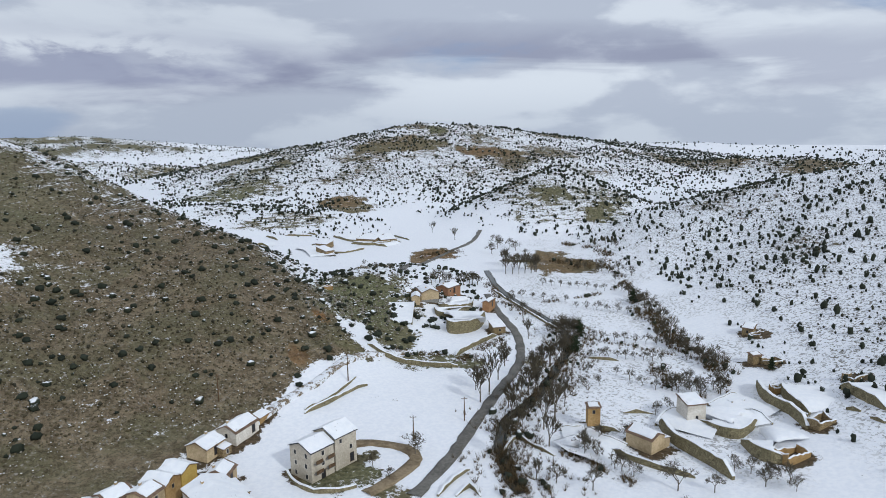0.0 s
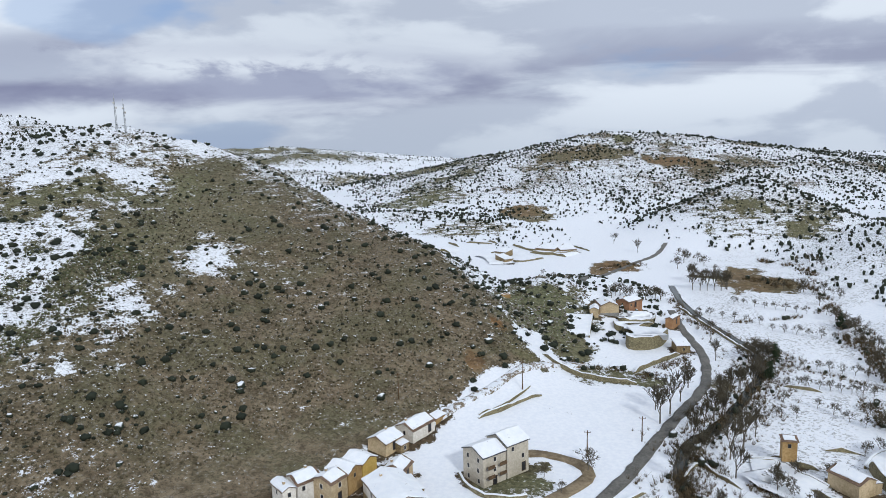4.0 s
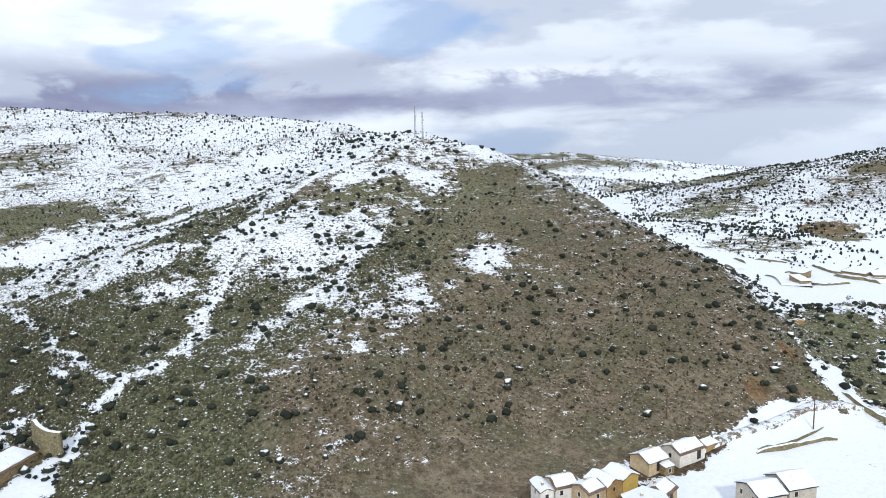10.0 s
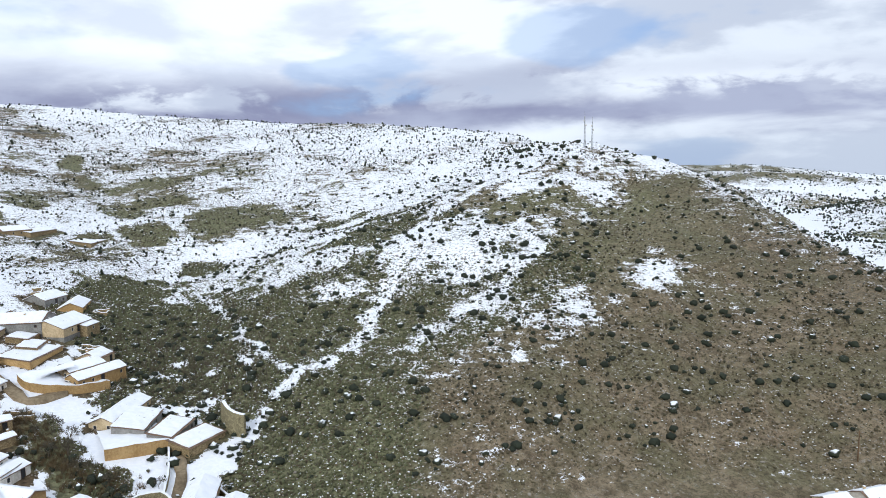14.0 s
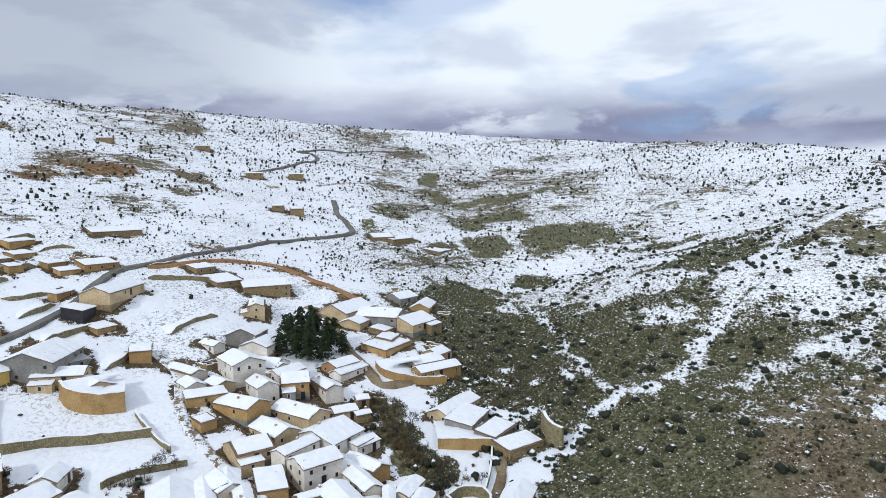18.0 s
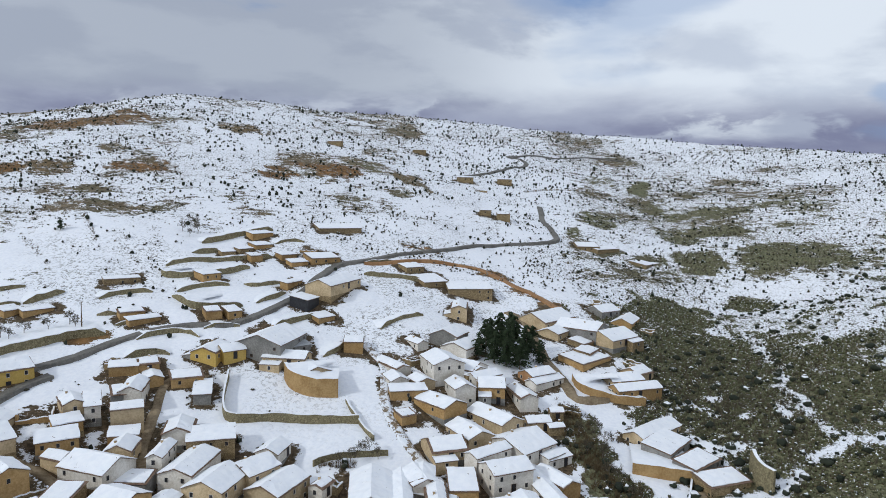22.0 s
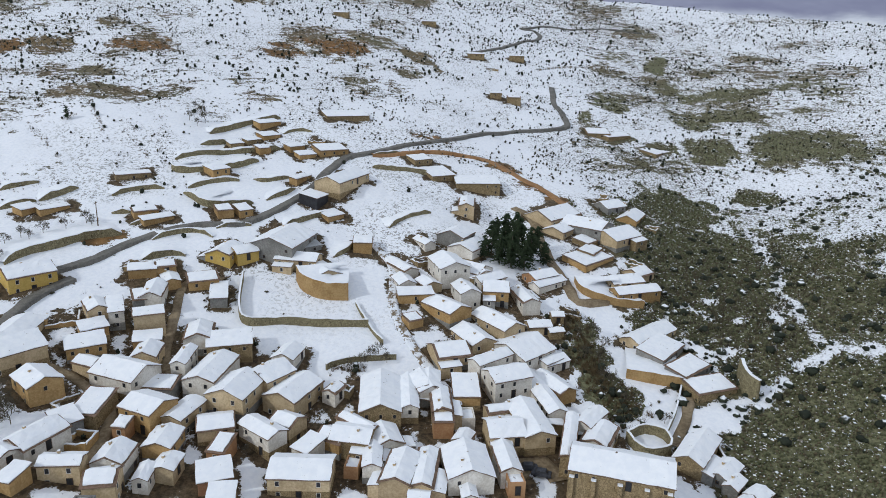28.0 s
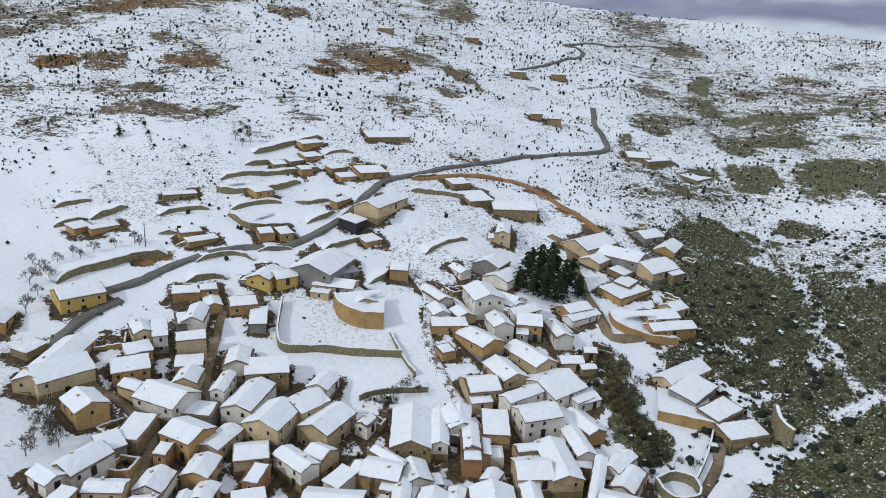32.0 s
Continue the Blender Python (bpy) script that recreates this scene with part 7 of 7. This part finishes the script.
bare_tree(79.9, 318.2, 5.3, 'round')
bare_tree(79.3, 304.4, 5.2, 'round')
bare_tree(80.9, 298.0, 5.5, 'round')
bare_tree(80.3, 293.2, 6.6, 'round')
bare_tree(80.2, 279.4, 5.7, 'round')
bare_tree(31.8, 440.6, 4.6, 'round')
bare_tree(35.6, 425.5, 4.5, 'round')
bare_tree(40.0, 416.7, 6.5, 'round')
bare_tree(42.5, 405.0, 6.5, 'round')
bare_tree(46.9, 391.4, 4.3, 'round')
bare_tree(87.8, 399.3, 4.5, 'round')
bare_tree(93.5, 397.1, 5.1, 'round')
bare_tree(95.2, 389.4, 4.7, 'round')
bare_tree(95.4, 379.8, 5.3, 'round')
bare_tree(-42.1, 368.5, 3.6, 'round')
bare_tree(-29.6, 292.8, 3.5, 'round')
bare_tree(-22.7, 293.2, 4.2, 'round')
bare_tree(63.1, 142.1, 4.4, 'round')
bare_tree(66.2, 140.8, 4.6, 'round')
bare_tree(69.2, 138.4, 4.5, 'round')
bare_tree(69.6, 138.3, 4.2, 'round')
bare_tree(72.2, 135.7, 5.0, 'round')
# orchard rows
bare_tree(47.6, 218.5, 3.2, 'round')
bare_tree(50.3, 217.7, 3.7, 'round')
bare_tree(53.0, 217.0, 4.2, 'round')
bare_tree(55.7, 216.2, 3.45, 'round')
bare_tree(58.3, 215.4, 3.95, 'round')
bare_tree(61.0, 214.6, 3.2, 'round')
bare_tree(63.6, 213.9, 3.7, 'round')
bare_tree(66.2, 213.1, 4.2, 'round')
bare_tree(68.8, 212.4, 3.45, 'round')
bare_tree(52.5, 237.1, 3.95, 'round')
bare_tree(55.9, 235.9, 3.2, 'round')
bare_tree(59.3, 234.6, 3.7, 'round')
bare_tree(62.6, 233.2, 4.2, 'round')
bare_tree(65.9, 231.8, 3.45, 'round')
bare_tree(69.1, 230.4, 3.95, 'round')
bare_tree(72.3, 229.0, 3.2, 'round')
bare_tree(75.4, 227.5, 3.7, 'round')
bare_tree(43.7, 204.1, 3.45, 'round')
bare_tree(63.8, 198.9, 3.95, 'round')
bare_tree(46.3, 319.2, 4.2, 'round')
bare_tree(50.1, 317.4, 3.45, 'round')
bare_tree(54.0, 315.6, 3.95, 'round')
bare_tree(57.7, 313.8, 3.2, 'round')
bare_tree(61.5, 311.9, 3.7, 'round')
bare_tree(65.1, 309.9, 4.2, 'round')
bare_tree(68.8, 308.0, 3.45, 'round')
bare_tree(72.3, 305.9, 3.95, 'round')
bare_tree(29.7, 299.0, 3.7, 'round')
bare_tree(34.2, 297.5, 4.2, 'round')
bare_tree(38.7, 295.5, 3.45, 'round')
bare_tree(43.0, 293.3, 3.95, 'round')
bare_tree(47.3, 291.0, 3.2, 'round')
bare_tree(51.5, 288.8, 3.7, 'round')
bare_tree(54.5, 279.2, 3.2, 'round')
bare_tree(58.3, 277.1, 3.7, 'round')
bare_tree(62.0, 274.9, 4.2, 'round')
bare_tree(65.6, 272.6, 3.45, 'round')
bare_tree(69.1, 270.3, 3.95, 'round')
bare_tree(72.6, 268.1, 3.2, 'round')
bare_tree(35.2, 195.1, 3.95, 'round')
bare_tree(40.0, 194.0, 3.2, 'round')
bare_tree(44.7, 192.9, 3.7, 'round')
bare_tree(51.7, 201.3, 3.45, 'round')
bare_tree(54.6, 197.1, 3.95, 'round')
bare_tree(57.3, 193.1, 3.2, 'round')
bare_tree(60.0, 189.3, 3.7, 'round')
# village trees
bare_tree(-182.6, -139.4, 4, 'round')
bare_tree(-187.0, -137.4, 4, 'round')
bare_tree(-186.8, -134.8, 4, 'round')
bare_tree(-192.1, -133.9, 4.5, 'round')
bare_tree(-196.9, -129.7, 4, 'round')
bare_tree(-201.5, -125.9, 5, 'round')
bare_tree(-199.9, -123.2, 4, 'round')
bare_tree(-122.0, -98.2, 4, 'round')
bare_tree(-119.3, -97.6, 4, 'round')
bare_tree(-120.0, -95.7, 4, 'round')
bare_tree(-125.5, -101.3, 4, 'round')
bare_tree(-162.3, -29.4, 4, 'round')
bare_tree(-163.9, -27.4, 4.5, 'round')
bare_tree(-159.5, -31.2, 4, 'round')
bare_tree(-162.3, -25.0, 3.5, 'round')
bare_tree(-157.8, -33.7, 3.5, 'round')
bare_tree(-153.4, 43.9, 3, 'round')
bare_tree(-177.7, 27.1, 5, 'round')
bare_tree(-189.6, 30.6, 5, 'round')
bare_tree(-176.2, 30.8, 5, 'round')
bare_tree(-187.8, 26.3, 4, 'round')
bare_tree(-184.8, 33.3, 4, 'round')
bare_tree(-166.9, 33.4, 4, 'round')
bare_tree(-160.1, 35.4, 4, 'round')
bare_tree(-196.3, 25.4, 4, 'round')
bare_tree(-169.1, 31.5, 4, 'round')
bare_tree(-126.3, -45.5, 3, 'round')
bare_tree(-123.9, -48.4, 3, 'round')
bare_tree(-157.8, -96.8, 3, 'round')
bare_tree(-154.9, -93.1, 3, 'round')
bare_tree(-231.6, -15.3, 3, 'round')
# pines in the village and lone conifers
pine(-227.8, 0.2, 11)
pine(-233.6, 4.8, 12)
pine(-229.9, 9.4, 13)
pine(-227.4, 13.4, 11)
pine(-219.6, 6.8, 12)
pine(-236.3, 16.0, 9)
pine(-219.9, 3.0, 10)
pine(-219.2, 11.1, 10)
pine(-239.2, 1.6, 8)
pine(-221.4, -2.1, 8)
pine(-225.7, 17.9, 8)
pine(-239.4, 8.5, 11)
pine(-266.2, -169.2, 5)
pine(-326.7, 76.4, 3)
pine(-49.8, 276.8, 3.5)
pine(-49.1, 282.7, 3)
pine(-54.8, 269.5, 4)
pine(-89.8, 401.8, 4)
pine(79.3, 284.7, 6)
pine(96.8, 197.5, 4)
pine(162.5, 315.7, 4)
pine(47.5, 237.3, 7)
pine(43.4, 222.6, 6)

# ---- special buildings and fixtures ----
def merge_into(host, guest):
    """Hands the parts of guest over to host, in place, and removes guest's empty."""
    back = host.matrix_world.inverted() @ guest.matrix_world
    for c in list(guest.children):
        keep = back @ c.matrix_basis
        c.parent = host
        c.matrix_basis = keep
    bpy.data.objects.remove(guest)


def apartment_house():
    first = house(-30.0, 145.1, 51, 6.9, 7.6, 7.2, "pale", "gable", storeys=3, label="three-storey pale apartment house with a snowy slate roof")
    second = house(-25.6, 150.5, 51, 6.9, 7.6, 7.9, "pale", "gable", storeys=3)
    for top in (first, second):
        for c in top.children:
            if c.name.startswith("roof") and not c.name.startswith("roof_snow"):
                c.data.materials[0] = M["slate"]
                tagged(c, "dark slate roof showing at the edges")
    bpy.context.view_layer.update()
    merge_into(first, second)
    rail = box_mesh("balcony", (2.0, 0.9, 0.15), M["grey"], 0.02)
    bars = box_mesh("balcony_rail", (2.0, 0.06, 0.9), M["wood"], 0.02)
    for px, pz in ((-1.7, 2.6), (1.7, 2.6), (-1.7, 4.9), (1.7, 4.9)):
        b = child("balcony", rail, first, Matrix.Translation((px, -4.2, pz)))
        child("balcony_rail", bars, b, Matrix.Translation((0, -0.42, 0.5)))


def church():
    top = house(-123.2, 28.2, 79, 21.1, 10.8, 8.0, "stone", "gable", chimneys=False, storeys=1, label="rubble-stone village church with a long snowy roof")
    top.name = "church"
    tagged(top, category="church", group="landmarks")
    h = 8.0 + float(view_lift(-123.2, 28.2)) - top.location.z
    but = box_mesh("buttress", (0.9, 0.9, h - 1.2), M["stone"], 0.05, (0, 0, (h - 1.2) / 2))
    cap = box_mesh("snow_cap", (1.0, 1.0, 0.2), M["snow"], 0.06, (0, 0, h - 1.1))
    for px in (-9.2, -5.0, 0.0, 5.0, 9.2):
        for sy in (-1, 1):
            b = child("buttress", but, top, Matrix.Translation((px, sy * 5.4, 0)))
            child("snow_cap", cap, b, Matrix())


def lattice_mast(x, y, h):
    top = empty("radio_mast", Matrix.Translation((x, y, gz(x, y) - 0.3)), "slim grey lattice radio mast on the hilltop", "mast", "masts")
    r0, r1 = 0.55, 0.22
    corner = [Vector((math.cos(t), math.sin(t), 0)) for t in (0.3, 2.394, 4.489)]

    def rod(name, a, b, r):
        d = b - a
        me = stack_mesh(name, [(0, r), (d.length, r)], M["metal"], 4)
        m = Matrix.Translation(a) @ d.to_track_quat("Z", "Y").to_matrix().to_4x4()
        child(name, me, top, m)

    for c in corner:
        rod("leg", c * r0, c * r1 + Vector((0, 0, h)), 0.07)
    n = 9
    for i in range(n):
        za, zb = h * i / n, h * (i + 1) / n
        ra, rb = r0 + (r1 - r0) * i / n, r0 + (r1 - r0) * (i + 1) / n
        for k in range(3):
            rod("brace", corner[k] * ra + Vector((0, 0, za)), corner[(k + 1) % 3] * rb + Vector((0, 0, zb)), 0.035)
    drum = stack_mesh("dish", [(0, 0.4), (0.1, 0.5), (0.35, 0.5), (0.4, 0.3)], M["white"], 10)
    for z, t in ((h * 0.72, 0.4), (h * 0.86, 2.6)):
        child("dish", drum, top, Matrix.Translation((math.cos(t) * 0.5, math.sin(t) * 0.5, z)) @ Matrix.Rotation(t, 4, "Z") @ Matrix.Rotation(radians(90), 4, "Y"))
    rod("aerial", Vector((0, 0, h - 0.5)), Vector((0, 0, h + 2.5)), 0.05)


def utility_pole(x, y, h):
    top = empty("utility_pole", Matrix.Translation((x, y, gz(x, y) - 0.4)), "plain wooden utility pole beside the track", "pole", "utility poles")
    child("post", stack_mesh("post", [(0, 0.17), (h, 0.10)], M["wood"], 8), top, Matrix())
    child("crossarm", box_mesh("crossarm", (1.6, 0.12, 0.12), M["wood"], 0.02, (0, 0, h - 0.5)), top, Matrix())
    cup = stack_mesh("insulator", [(0, 0.05), (0.16, 0.07), (0.2, 0.03)], M["grey"], 6)
    for px in (-0.7, 0.7):
        child("insulator", cup, top, Matrix.Translation((px, 0, h - 0.44)))


def car(x, y, turn, paint, label):
    m = Matrix.Translation((x, y, gz(x, y) + 0.35)) @ Matrix.Rotation(radians(turn), 4, "Z")
    top = empty("car", m, label, "car", "parked cars")
    prof = [(-2.1, 0.25), (-2.1, 0.75), (-1.9, 0.95), (-1.35, 1.0), (-0.9, 1.5), (0.9, 1.52), (1.35, 1.0), (2.0, 0.9), (2.1, 0.6), (2.1, 0.25)]
    vs = [(px, s * (0.85 if pz <= 1.0 else 0.7), pz) for s in (-1, 1) for px, pz in prof]
    n = len(prof)
    fs = [tuple(range(n)), tuple(range(2 * n - 1, n - 1, -1))] + [(i, i + n, (i + 1) % n + n, (i + 1) % n) for i in range(n)]
    ob = mesh_object("body", vs, fs, paint)
    bm = bmesh.new()
    bm.from_mesh(ob.data)
    bmesh.ops.recalc_face_normals(bm, faces=bm.faces)
    bmesh.ops.bevel(bm, geom=list(bm.edges), offset=0.05, segments=1, affect="EDGES")
    bm.to_mesh(ob.data)
    bm.free()
    ob.parent = top
    wheel = stack_mesh("wheel", [(-0.1, 0.26), (-0.08, 0.31), (0.08, 0.31), (0.1, 0.26)], M["dark"], 12)
    for px in (-1.3, 1.3):
        for s in (-1, 1):
            child("wheel", wheel, top, Matrix.Translation((px, s * 0.82, 0.31)) @ Matrix.Rotation(radians(90), 4, "X"))
    glass = box_mesh("windscreen", (0.04, 1.2, 0.42), M["dark"], 0.0)
    child("windscreen", glass, top, Matrix.Translation((1.16, 0, 1.27)) @ Matrix.Rotation(radians(-41), 4, "Y"))
    child("rear_window", glass, top, Matrix.Translation((-1.15, 0, 1.27)) @ Matrix.Rotation(radians(41), 4, "Y"))
    side = box_mesh("side_window", (1.9, 0.03, 0.36), M["dark"], 0.0)
    for s in (-1, 1):
        child("side_window", side, top, Matrix.Translation((0, s * 0.78, 1.25)) @ Matrix.Rotation(radians(s * 16), 4, "X"))


apartment_house()
church()
lattice_mast(-243.9, 299.7, 17)
lattice_mast(-239.4, 300.4, 15)
for px, py, ph in ((-28.1, 192.3, 9), (-199.4, -120.9, 9), (4.8, 170.9, 7), (-8.0, 160.0, 7), (-60.0, 175.0, 8)):
    utility_pole(px, py, ph)
car(-214.8, 39.5, 20, M["white"], "small white van parked on the muddy track")
car(-129.9, 10.4, 95, M["slate"], "dark car parked beside the church")
car(-128.2, 13.1, 80, M["slate"], "dark estate car parked by the church street")


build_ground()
